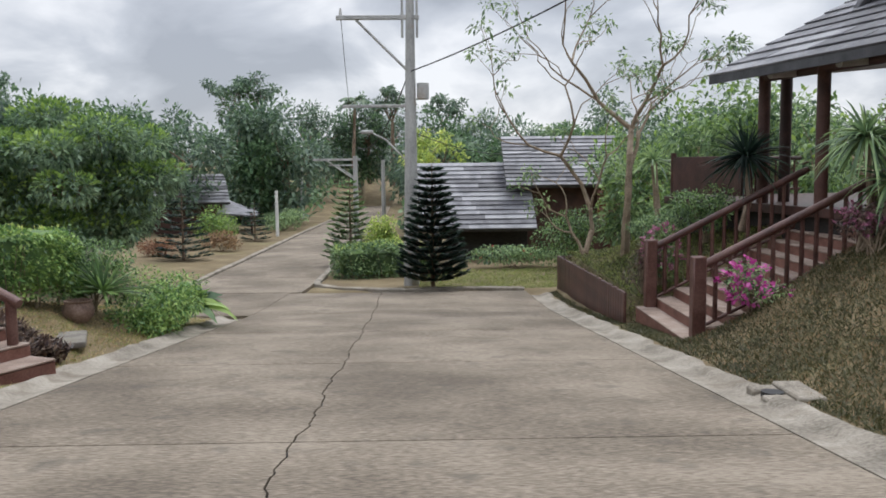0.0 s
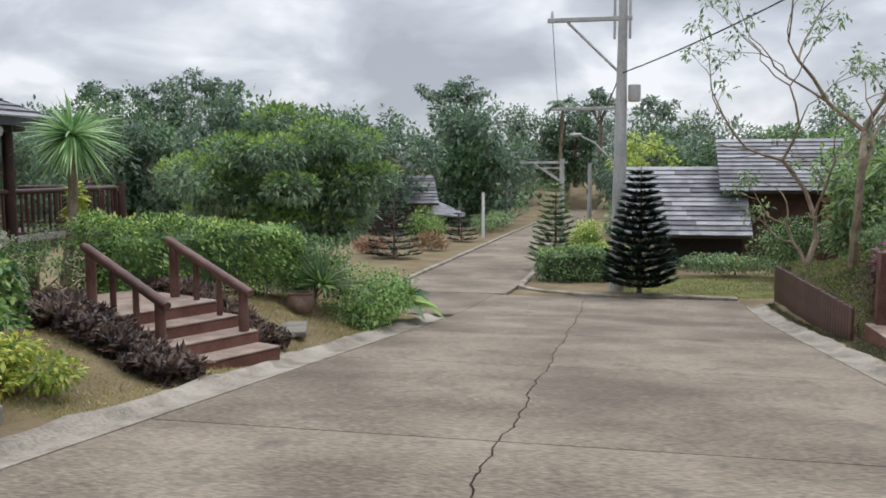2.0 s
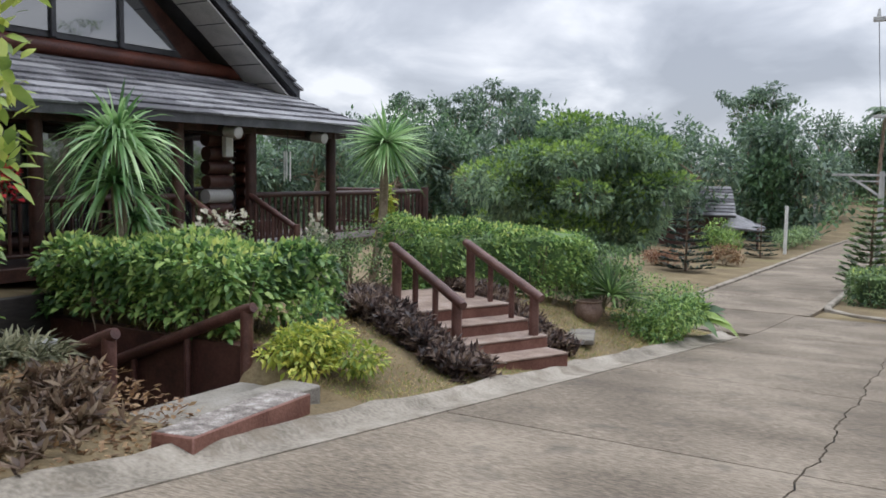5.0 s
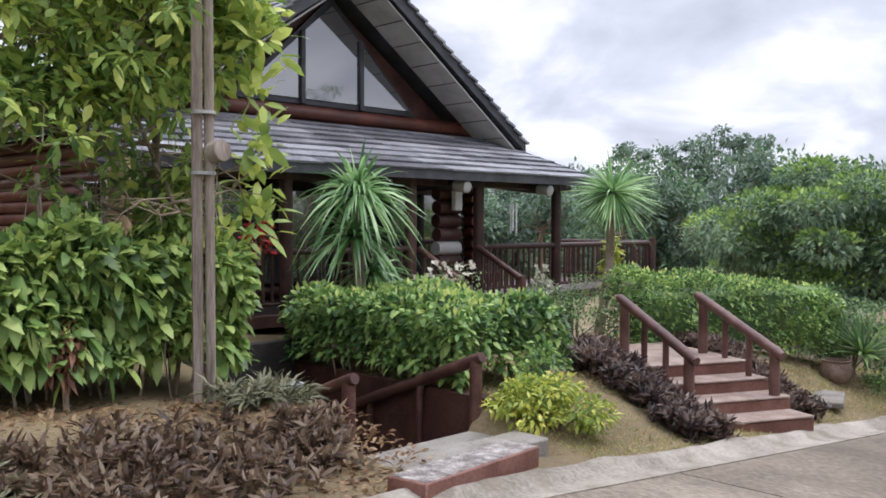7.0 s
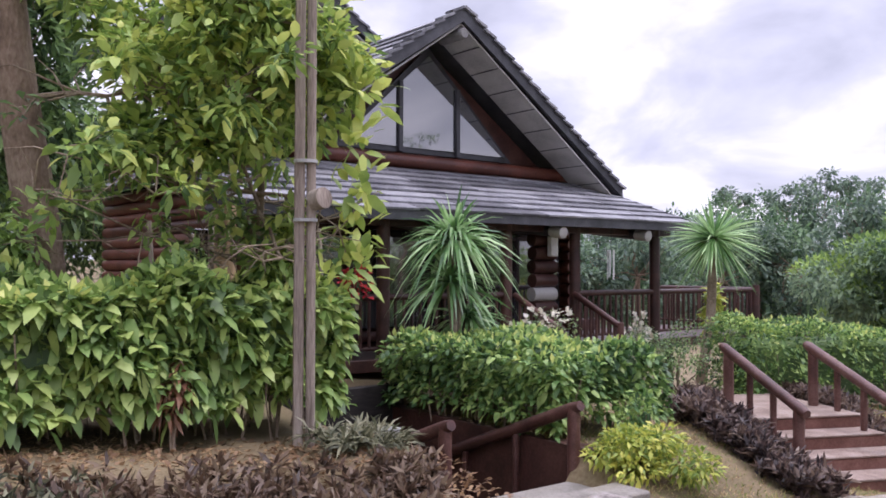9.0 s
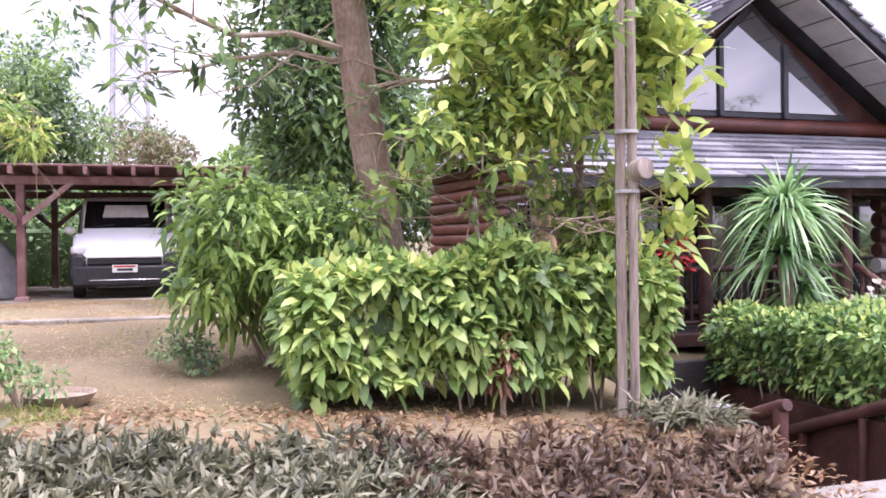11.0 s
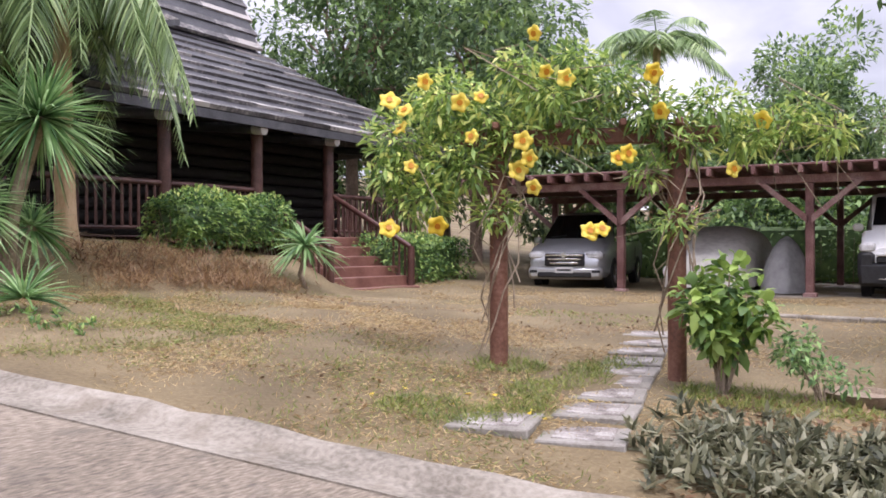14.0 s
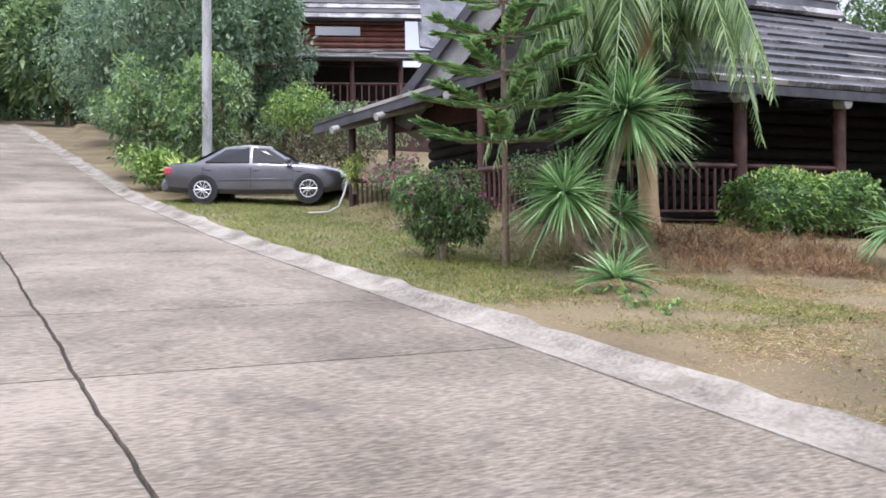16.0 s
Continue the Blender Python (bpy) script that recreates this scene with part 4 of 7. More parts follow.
    return f


# ---- steps up to the near house ----
st = thing("garden_steps", "four maroon garden steps with worn treads", "steps", at=(-5.28, 10.25, -1.02), rz=155.7)
for k in range(4):
    x0, x1 = 0.42 * k - 0.28, 0.42 * (k + 1) - 0.28 if k < 3 else 2.9
    part("riser", Geo().box(x0, x1, -0.8, 0.9, -0.3, 0.17 * (k + 1) - 0.03, 0.015), M["step"], st)
    part("tread", Geo().box(x0 - 0.02, x1 - 0.002, -0.78, 0.88, 0.17 * (k + 1) - 0.03, 0.17 * (k + 1), 0.01), M["tread"], st, "worn pale tread")


def stair_rail(label, at, rz, posts, slope_len, name="handrail"):
    """A short stair rail: two stout posts, thin balusters and a round rail that overshoots."""
    r = thing(name, label, "handrail", at, rz)
    (x0, z0, h0), (x1, z1, h1_) = posts
    for x, z, h in posts:
        part("post", Geo().rod((x, 0, z - 0.25), (x, 0, z + h), 0.07, 0.068, n=12), M["rail"], r)
    a, b = Vector((x0, 0, z0 + h0)), Vector((x1, 0, z1 + h1_))
    d = (b - a).normalized()
    part("rail", Geo().rod(a - d * slope_len, b + d * slope_len, 0.068, n=12, bulge=1), M["rail"], r, "thick round rail")
    for k in (1, 2):
        s = k / 3
        x, zt = x0 + (x1 - x0) * s, (a.lerp(b, s)).z
        part("baluster", Geo().rod((x, 0, z0 + (z1 - z0) * s - 0.15), (x, 0, zt), 0.042, n=9), M["rail"], r)
    return r


for y, lab in ((0.72, "brown round-log handrail beside the garden steps"), (-0.6, "brown round-log handrail beside the purple bed")):
    stair_rail(lab, (-5.28, 10.25, -1.02), 155.7, ((0.22, 0.3, 0.62), (1.72, 0.68, 0.78)), 0.16).location += Matrix.Rotation(radians(155.7), 3, "Z") @ Vector((0, y, 0))

# ---- steps down beside the pole ----
slab_ = thing("entry_slab", "maroon concrete slab with a pebble-washed top at the kerb", "step")
slab_.matrix_basis = pose(-4.98, 4.91, -0.51, -3.2, 0, 11.9)
part("slab", Geo().box(-0.18, 0.18, -0.86, 0.86, -0.15, 0.165, 0.012), M["step"], slab_)
part("pebble_top", Geo().box(-0.165, 0.165, -0.84, 0.84, 0.16, 0.17, 0.003), M["pebble"], slab_, "pebble-washed top")
land = thing("stair_landing", "plain grey concrete landing behind the pebble slab", "landing", at=(-5.9, 5.5, -0.72))
part("landing", Geo().box(-0.5, 0.5, -1.0, 0.95, -0.4, 0.12, 0.02).box(0.2, 0.62, -1.25, 0.8, -0.4, 0.26, 0.015), M["stone"], land)
down = thing("stairwell", "dark open stairwell going down beside the hedge", "stairwell", at=(-6.4, 5.75, -0.6))
# treads and end wall carry the pit's shade as near-black colour
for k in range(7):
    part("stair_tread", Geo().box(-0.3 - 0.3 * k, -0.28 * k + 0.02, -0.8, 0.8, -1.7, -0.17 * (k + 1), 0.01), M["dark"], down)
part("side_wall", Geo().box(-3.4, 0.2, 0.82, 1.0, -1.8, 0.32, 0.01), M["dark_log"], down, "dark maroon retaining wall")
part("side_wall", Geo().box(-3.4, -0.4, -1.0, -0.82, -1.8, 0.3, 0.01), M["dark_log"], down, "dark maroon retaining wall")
part("back_wall", Geo().box(-3.5, -3.36, -1.0, 1.0, -1.8, 0.6, 0.01), M["dark"], down, "near-black end wall for the stairwell shade")
low1 = stair_rail("brown round-log handrail going down to the stairwell", (-6.42, 6.5, -0.62), 180, ((0, 0.0, 0.74), (2.6, -1.0, 0.74)), 0.1)
low2 = stair_rail("brown round-log handrail at the head of the stairwell", (-6.8, 5.12, -0.68), 180, ((0, 0.0, 0.7), (1.9, -0.72, 0.7)), 0.1)

# ---- hedges and beds by the road ----
hedge("tall clipped hedge with large drooping green leaves above bare earth", (-8.25, 2.72, 0.0), 0, 1.25, 3.55, 1.36, 8500, 0.18, mat="lf_leafy", seed=3, bare=0.22, hang=0.22)
hedge("clipped green hedge with lime top growing over the stairwell wall", (-8.3, 7.45, -0.42), 2, 3.1, 1.9, 1.04, 9000, 0.12, seed=4, bare=0.32)
hedge("long clipped green hedge behind the garden steps", (-7.45, 13.75, -0.72), -26, 1.2, 3.9, 1.32, 11000, 0.09, seed=5, bare=0.1, top=-0.42)
bed_plants("purple_bed", "dark purple leafy bed plants beside the steps", along((-4.95, 8.75), (-7.3, 9.6), 0.36), 620, 0.15, 0.038, "lf_purple", 6, rise=0.26)
bed_plants("purple_bed", "dark purple leafy bed plants behind the handrail", along((-5.1, 11.7), (-7.7, 12.6), 0.32), 560, 0.15, 0.038, "lf_purple", 7, rise=0.26)
bed_plants("purple_bed", "dark purple leafy bed plants under the shrubs", along((-7.3, 9.9), (-8.6, 11.6), 0.3), 120, 0.19, 0.045, "lf_purple", 17)
bed_plants("red_bed", "red-brown leafy bed plants along the concrete gutter", strip(-6.3, -5.15, 1.3, 3.7, 0.16), 330, 0.145, 0.036, "lf_brown", 8)
bed_plants("red_bed", "red-brown leafy bed plants by the landing", along((-5.5, 3.9), (-6.4, 4.25), 0.25), 60, 0.18, 0.042, "lf_brown", 18)
bed_plants("grey_green_bed", "grey-green leafy bed plants along the concrete gutter", strip(-6.25, -5.1, -1.95, 1.5, 0.14), 640, 0.135, 0.033, "lf_rhoeo", 9)
bed_plants("pale_bed", "pale striped bed plants at the foot of the pole", along((-6.9, 3.9), (-7.3, 4.8), 0.25), 50, 0.28, 0.03, "lf_rhoeo", 19, droop=0.4)
shrub("yellow_shrub", "yellow-green leafy shrub beside the pebble slab", on_ground(-5.75, 6.95, -0.05), (0.62, 0.75, 0.34), 2600, 0.09, "lf_yellow", 10, blobs=12, lift=0.4, wild=0.6)
shrub("low_shrub", "small green tuft at the corner of the hedge", on_ground(-6.2, 7.3, 0.0), (0.35, 0.35, 0.42), 420, 0.1, "lf_hedge", 11, lift=0.4)
rosette("dracaena", "tall dracaena with drooping striped sword leaves before the porch", (-10.0, 7.9, -0.4), 190, 1.05, 0.055, "lf_drac", 12, droop=0.75, trunk=(0, 0, 0), tr=0.07, heads=[((0.05, -0.15, 2.35), 1.0), ((0.1, -0.25, 1.75), 0.8), ((-0.1, 0.25, 1.2), 0.7)], cat="dracaena")
rosette("dracaena", "leaning dracaena with a round spiky green head", (-9.75, 13.35, -0.5), 300, 0.98, 0.04, "lf_drac", 13, droop=0.28, low=-0.75, trunk=(0, 0, 0), tr=0.1, heads=[((0.35, -0.1, 2.6), 1.0)], cat="dracaena")
shrub("yellow_croton", "small yellow-leaved croton at the deck corner", (-10.6, 14.9, 0.15), (0.3, 0.3, 0.6), 260, 0.2, "lf_yellow", 14, lift=0.6)
shrub("rose_bush", "thin shrub with cream blossoms beside the porch steps", on_ground(-9.7, 9.3, 0.3), (0.5, 0.6, 0.55), 500, 0.07, "lf_mid", 15, flowers="fl_white", flower_n=36, flower_size=0.09)
shrub("rose_bush", "thin shrub with cream blossoms below the porch rail", on_ground(-10.3, 12.3, 0.3), (0.4, 0.5, 0.55), 420, 0.07, "lf_mid", 16, flowers="fl_white", flower_n=30, flower_size=0.09)
shrub("grey_shrub", "fine grey-green shrub between the hedges", on_ground(-9.0, 11.6, 0.0), (0.9, 1.0, 0.62), 2600, 0.06, "lf_dark", 20, blobs=14)
shrub("red_flowers", "red blossoms hanging in the porch corner", (-10.95, 6.75, 0.98), (0.26, 0.26, 0.34), 90, 0.08, "lf_mid", 21, flowers="fl_red", flower_n=40, flower_size=0.1, stems=2)
# the shrubbery past the hedge
rosette("agave", "dark green agave-like rosette behind the clay pot", on_ground(-5.75, 15.35, 0.6), 110, 0.9, 0.05, "lf_dark", 22, droop=0.2, low=0.0)
shrub("round_shrub", "dense rounded green shrub beside the road", on_ground(-5.25, 16.6, -0.1), (1.05, 1.7, 0.75), 7500, 0.085, "lf_hedge", 23, blobs=20, lift=0.4)
shrub("round_shrub", "dense dark green shrub behind the clay pot", on_ground(-6.3, 16.4, 0.0), (0.9, 1.2, 0.95), 4200, 0.09, "lf_dark", 24, blobs=14, lift=0.4)
rosette("philodendron", "green philodendron with broad drooping leaves at the kerb", on_ground(-4.95, 17.9, 0.45), 60, 0.95, 0.28, "lf_hedge", 25, droop=0.6, low=0.1)
pot = thing("clay_pot", "round dark brown clay pot beneath the shrubs", "pot", at=on_ground(-5.95, 14.75))
part("pot", Geo().loft([[(r * math.cos(a), r * math.sin(a), z) for a in np.linspace(0, 2 * math.pi, 20, endpoint=False)] for r, z in ((0.14, 0), (0.24, 0.1), (0.27, 0.22), (0.22, 0.34), (0.24, 0.38), (0.2, 0.38), (0.18, 0.3))]), M["terracotta"], pot)
cover = thing("concrete_cover", "flat concrete pit cover in the verge", "cover", at=on_ground(-5.6, 13.2, 0.0), rz=20)
part("lid", Geo().box(-0.35, 0.35, -0.5, 0.5, -0.04, 0.05, 0.015), M["stone"], cover)

shrub("dry_vine", "dead red-brown vine hanging on the hedge front", (-7.52, 2.72, 0.02), (0.07, 0.17, 0.5), 190, 0.1, "lf_rust", 28, blobs=10, lift=0.45, stems=9, stem_r=0.012, droop=0.8)
# ---- pole by the hedge ----
pole = thing("service_pole", "galvanised service pipe strapped to a weathered timber post", "pole", at=(-7.42, 3.93, -0.22))
part("steel_pipe", Geo().rod((0.03, 0.05, -0.2), (0.03, 0.03, 7.4), 0.045, n=16), M["wood_pole"], pole, "pale galvanised pipe")
part("timber_post", Geo().box(-0.05, 0.05, -0.05, 0.05, -0.2, 7.0, 0.012, Matrix.Translation((-0.025, -0.05, 0)) @ Matrix.Rotation(radians(61), 4, "Z")), M["wood_pole"], pole, "split weathered timber")
meter = part("meter", Geo().rod((0.06, 0.06, 2.4), (0.2, 0.09, 2.42), 0.1, n=16, bulge=1), M["wood_pole"], pole, "round grey meter cover")
part("strap", Geo().rod((0, 0, 2.2), (0, 0, 2.23), 0.115, n=14), M["galv"], pole)
part("strap", Geo().rod((0, 0, 2.75), (0, 0, 2.78), 0.115, n=14), M["galv"], pole)
can = thing("blue_bucket", "small blue and grey pail at the pole foot", "pail", at=on_ground(-7.2, 4.75))
part("pail", Geo().rod((0, 0, 0), (0, 0, 0.16), 0.09, 0.11, n=14), M["galv"], can)


# ---- trees ----
def limb(g, p0, p1, r0, r1, rng, bend=0.15, n=7, steps=5):
    p0, p1 = np.array(p0, float), np.array(p1, float)
    ln = np.linalg.norm(p1 - p0)
    side = rng.normal(size=3) * bend * ln
    pts = [p0 + (p1 - p0) * s + side * math.sin(math.pi * s) + (rng.normal(size=3) * 0.02 * ln if 0 < s < 1 else 0) for s in np.linspace(0, 1, steps)]
    g.tube(pts, list(np.linspace(r0, r1, steps)), n)
    return pts


def tree(name, label, at, height, trunk_r, crown, n, size, mat, seed, blobs=30, lean=(0, 0), tip="lf_top", tip_n=0.25, shell=0.45, aspect=0.42, bark="bark", fork=0.5, cat="tree", droop=0.25, thin=1.0):
    """crown: (x, y, z) centre above the base and its three radii."""
    rng = np.random.default_rng(seed)
    t = thing(name, label, cat, at)
    (cx, cy, cz), (rx, ry, rz_) = crown
    bl = []
    for k in range(blobs):
        d = rng.normal(size=3)
        d /= np.linalg.norm(d)
        q = rng.uniform(0.25, 0.85) ** 0.6
        s = rng.uniform(0.2, 0.36)
        bl.append(((cx + d[0] * rx * q, cy + d[1] * ry * q, cz + d[2] * rz_ * q), (rx * s, ry * s, rz_ * s * 0.85)))
    g = Geo()
    fk = (lean[0] * fork, lean[1] * fork, height * fork)
    g.tube([(0, 0, -0.2), (lean[0] * 0.15, lean[1] * 0.15, height * 0.12), (lean[0] * fork * 0.6, lean[1] * fork * 0.6, height * fork * 0.6), fk], [trunk_r * 1.25, trunk_r, trunk_r * 0.9, trunk_r * 0.75], 12)
    part("trunk", g, M[bark], t)
    g = Geo()
    for c, _ in bl[: max(6, blobs // 2)]:
        pts = limb(g, fk, c, trunk_r * 0.4, trunk_r * 0.06, rng, 0.12, 6)
        for j in (2, 3):
            e = np.array(pts[j]) + rng.normal(size=3) * np.array([rx, ry, rz_]) * 0.18
            limb(g, pts[j], e, trunk_r * 0.1, trunk_r * 0.03, rng, 0.1, 5, 3)
    part("branchwork", g, M[bark], t)
    p, o = blob_points(bl, n, rng, shell)
    part("crown", leaf_mesh("crown", p, o, size, M[mat], rng, aspect, droop, 0.8), None, t)
    # lighter copies on upward sides only: the sky-lit crown top, done in colour
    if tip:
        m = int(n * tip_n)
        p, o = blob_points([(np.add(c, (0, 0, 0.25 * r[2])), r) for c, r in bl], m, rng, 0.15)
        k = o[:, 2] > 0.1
        part("lit_top_leaves", leaf_mesh("lit_top_leaves", p[k], o[k] + [0, 0, 0.4], size, M[tip], rng, aspect, droop * 0.5, 0.6), None, t, "leaves in a lighter green for the lit top")
    return t


def araucaria(label, at, height, spread, tiers, mat, seed, trunk_r=0.07, per=7, up=0.15, name="araucaria", dense=26, taper=1.0, bare=0.06, fluff=0.16):
    """Norfolk pine: whorls of level branches clothed in needles."""
    rng = np.random.default_rng(seed)
    t = thing(name, label, "conifer", at)
    part("trunk", Geo().tube([(0, 0, -0.15), (0.01, 0, height * 0.5), (0, 0, height)], [trunk_r, trunk_r * 0.7, trunk_r * 0.15], 9), M["bark"], t)
    base, way = [], []
    for k in range(tiers):
        s = bare + (1 - bare) * k / tiers
        z, r = height * s, spread * (1 - (k / tiers) ** 1.3 * taper) + 0.06
        for j in range(per):
            a = 2 * math.pi * (j + 0.37 * k) / per + rng.uniform(-0.12, 0.12)
            d = np.array([math.cos(a), math.sin(a), 0])
            end = d * r * rng.uniform(0.85, 1.1) + [0, 0, z + up * r]
            part("bough", Geo().tube([(0, 0, z), d * r * 0.55 + [0, 0, z + up * r * 0.15], end], [trunk_r * 0.25, trunk_r * 0.16, 0.006], 5), M["bark"], t)
            m = max(6, int(dense * r / spread))
            q = rng.random(m) ** 0.5
            side = np.array([-d[1], d[0], 0])
            base.append((d * r)[None] * q[:, None] + [0, 0, z] + np.array([0, 0, up * r])[None] * (q ** 2)[:, None])
            way.append(d[None] * 0.8 + side[None] * rng.choice([-1, 1], m)[:, None] * rng.uniform(0.3, 1.0, m)[:, None] + np.array([0, 0, 0.35])[None] * rng.uniform(-0.3, 1, m)[:, None])
    base, way = np.concatenate(base), np.concatenate(way)
    ln = fluff * spread * rng.uniform(0.7, 1.3, len(base)) + 0.05
    v, f = blades(base, way, ln, ln * 0.3, -0.1, 0.2, 1, rng)
    part("needle_cover", np_mesh("needles", v, f, M[mat]), None, t)
    return t


def palm_fronds(parent, top, n, length, mat, seed, droop=0.8, leaflets=34, width=0.035, low=0.1, high=1.0, leaf_len=0.32, hang=0.25):
    rng = np.random.default_rng(seed)
    for k in range(n):
        a, e = 2 * math.pi * (k * 0.382) + rng.uniform(-0.2, 0.2), math.asin(rng.uniform(low, high))
        d = np.array([math.cos(a) * math.cos(e), math.sin(a) * math.cos(e), math.sin(e)])
        L = length * rng.uniform(0.85, 1.1)
        s = np.linspace(0, 1, 9)
        pts = np.array(top) + d[None] * (L * s)[:, None] + np.array([0, 0, -1.0])[None] * (L * droop * s ** 2.2)[:, None]
        fr = part("frond", Geo().tube([tuple(p) for p in pts], list(np.linspace(0.03, 0.006, 9)), 5), M["lf_palm"], parent)
        q = np.linspace(0.12, 1, leaflets)
        c = np.column_stack([np.interp(q, s, pts[:, j]) for j in range(3)])
        tan = np.gradient(c, axis=0)
        tan /= np.linalg.norm(tan, axis=1)[:, None]
        side = np.cross(tan, [0, 0, 1.0])
        side /= np.linalg.norm(side, axis=1)[:, None] + 1e-6
        base, way = np.concatenate([c, c]), np.concatenate([side, -side]) + 0.55 * np.concatenate([tan, tan]) + [0, 0, -hang]
        ln = length * leaf_len * np.concatenate([np.sin(np.pi * np.clip(q, 0.1, 0.93))] * 2) * rng.uniform(0.85, 1.1, 2 * leaflets)
        v, f = blades(base, way, ln, width, 0.45, 0.1, 3, rng)
        part("leaf_comb", np_mesh("leaflets", v, f, M[mat]), None, fr)


# trees round the hedge and lawn
big = thing("tall_tree", "tall tree with scaly brown trunk and hanging leafy boughs", "tree", at=(-9.9, 2.3, 0.3))
rng_ = np.random.default_rng(31)
g = Geo()
g.tube([(0.02, 0.03, -0.3), (0, 0, 0.6), (-0.04, -0.12, 1.7), (-0.05, -0.32, 3.0), (-0.05, -0.5, 4.4), (0, -0.6, 6.2), (0.1, -0.6, 8.0)], [0.27, 0.235, 0.22, 0.2, 0.185, 0.15, 0.09], 16)
part("trunk", g, M["bark"], big, "scaly brown trunk")
boughs, bl = Geo(), []
for z0, end, r in ((3.3, (0.6, -2.6, 2.95), 0.036), (3.4, (1.2, -3.2, 3.9), 0.042), (4.0, (0.4, -2.4, 4.8), 0.05), (4.3, (1.4, 1.8, 4.6), 0.06), (3.0, (0.9, 0.9, 3.1), 0.035), (4.4, (1.6, -1.4, 5.2), 0.05), (4.6, (-1.6, -1.8, 5.0), 0.05), (4.8, (0.6, 1.6, 5.6), 0.05), (5.2, (1.5, -2.8, 5.4), 0.05)):
    pts = limb(boughs, (-0.04, -0.4, z0), end, r, 0.012, rng_, 0.07, 7, 7)
    for j in range(2, 7):
        for _ in range(3):
            e = np.array(pts[j]) + rng_.normal(size=3) * [0.45, 0.55, 0.3]
            limb(boughs, pts[j], e, 0.014, 0.004, rng_, 0.12, 5, 3)
            if rng_.random() < (0.22 if z0 < 3.5 else 0.6):
                bl.append((tuple(e), (0.26, 0.3, 0.2)))
part("branchwork", boughs, M["twig"], big, "grey crooked boughs")
p, o = blob_points(bl, 2300, rng_, 0.8)
part("foliage", leaf_mesh("leaves", p, o, 0.17, M["lf_dark"], rng_, 0.4, 0.3, 0.9), None, big)

lime = thing("almond_tree", "young tree with lime-yellow leaves and bare twiggy boughs", "tree", at=(-8.85, 4.1, 0.0))
g, bl, bl2 = Geo(), [], []
g.tube([(0, 0, -0.2), (0.05, 0.05, 1.2), (-0.05, 0.1, 2.6), (0, 0, 4.6)], [0.07, 0.06, 0.045, 0.02], 9)
for k in range(30):
    z0 = rng_.uniform(1.2, 4.2)
    a = rng_.uniform(0, 2 * math.pi)
    L = rng_.uniform(0.8, 1.7)
    y_ = math.sin(a) * L * (1.0 if math.sin(a) > 0 else 1.25)
    end = (0.35 + 0.75 * math.cos(a) * L, -0.35 + min(0.75, y_), z0 + rng_.uniform(-0.5, 0.6))
    pts = limb(g, (0, 0.05, z0), end, 0.025, 0.007, rng_, 0.2, 6, 6)
    for j in range(2, 6):
        for _ in range(3):
            e = np.array(pts[j]) + rng_.normal(size=3) * [0.22, 0.25, 0.2]
            limb(g, pts[j], e, 0.009, 0.003, rng_, 0.15, 4, 3)
            if e[2] > 2.6 or rng_.random() < 0.16:
                (bl if e[0] > -0.1 or e[2] > 3.0 else bl2).append((tuple(e), (0.27, 0.27, 0.2)))
part("branchwork", g, M["twig"], lime, "pale bare twigs")
p, o = blob_points(bl, 4600, rng_, 0.95)
part("foliage", leaf_mesh("leaves", p, o + [0, 0, 0.3], 0.17, M["lf_bright"], rng_, 0.5, 0.2, 0.7, 0), None, lime)
p, o = blob_points(bl2 + bl2 + bl, 6500, rng_, 1.0)
part("inner_leaves", leaf_mesh("inner_leaves", p, o, 0.155, M["lf_top"], rng_, 0.42, 0.3, 0.8), None, lime)
# sprays of large leaves beside the pole
spr = [((0.95, 0.72, z), (0.25, 0.3, 0.3)) for z in (1.6, 2.0, 2.4, 2.9, 3.4)] + [((0.9, 0.25, z), (0.3, 0.3, 0.3)) for z in (3.2, 3.7, 4.2)]
p, o = blob_points(spr, 300, rng_, 0.95)
part("spray", leaf_mesh("spray", p, o + [0, 0, 0.4], 0.25, M["lf_bright"], rng_, 0.42, 0.15, 0.6, 0), None, lime)

shrub("mango_bush", "spreading bush with long drooping green leaves beside the trunk", on_ground(-9.7, 0.95, 0.05), (1.25, 1.25, 1.2), 7000, 0.19, "lf_top", 33, blobs=34, lift=0.55, droop=0.5, aspect=0.32, seg=0, stem_r=0.03, stems=10, cat="bush")
shrub("low_bush", "low dark green bush on the lawn edge", on_ground(-9.4, 0.1, 0.0), (0.4, 0.5, 0.25), 500, 0.08, "lf_mid", 34, lift=0.4)
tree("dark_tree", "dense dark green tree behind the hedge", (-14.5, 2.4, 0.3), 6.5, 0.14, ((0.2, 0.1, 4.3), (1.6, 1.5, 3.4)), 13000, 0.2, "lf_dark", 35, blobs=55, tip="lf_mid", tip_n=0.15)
for k in range(14):
    y = 3.6 + 0.17 * k + 0.03 * math.sin(k * 5)
    b = thing("bamboo_pole", "grey bamboo pole leaning on the log wall", "bamboo pole", at=(-10.3, y, 0.1), group="bamboo poles on the wall")
    part("cane", Geo().rod((0.1, 0, -0.4), (-0.35 + 0.05 * math.sin(k * 3), 0.1 * math.sin(k * 2.1), 2.0 + 0.15 * math.sin(k * 1.7)), 0.04, 0.03, n=8), M["bamboo"], b)
post_ = thing("timber_post", "pale timber post in front of the bamboo", "post", at=(-10.1, 4.35, -0.2))
part("shaft", Geo().rod((0, 0, 0), (-0.05, 0, 2.5), 0.14, 0.13, n=14), M["wood"], post_)
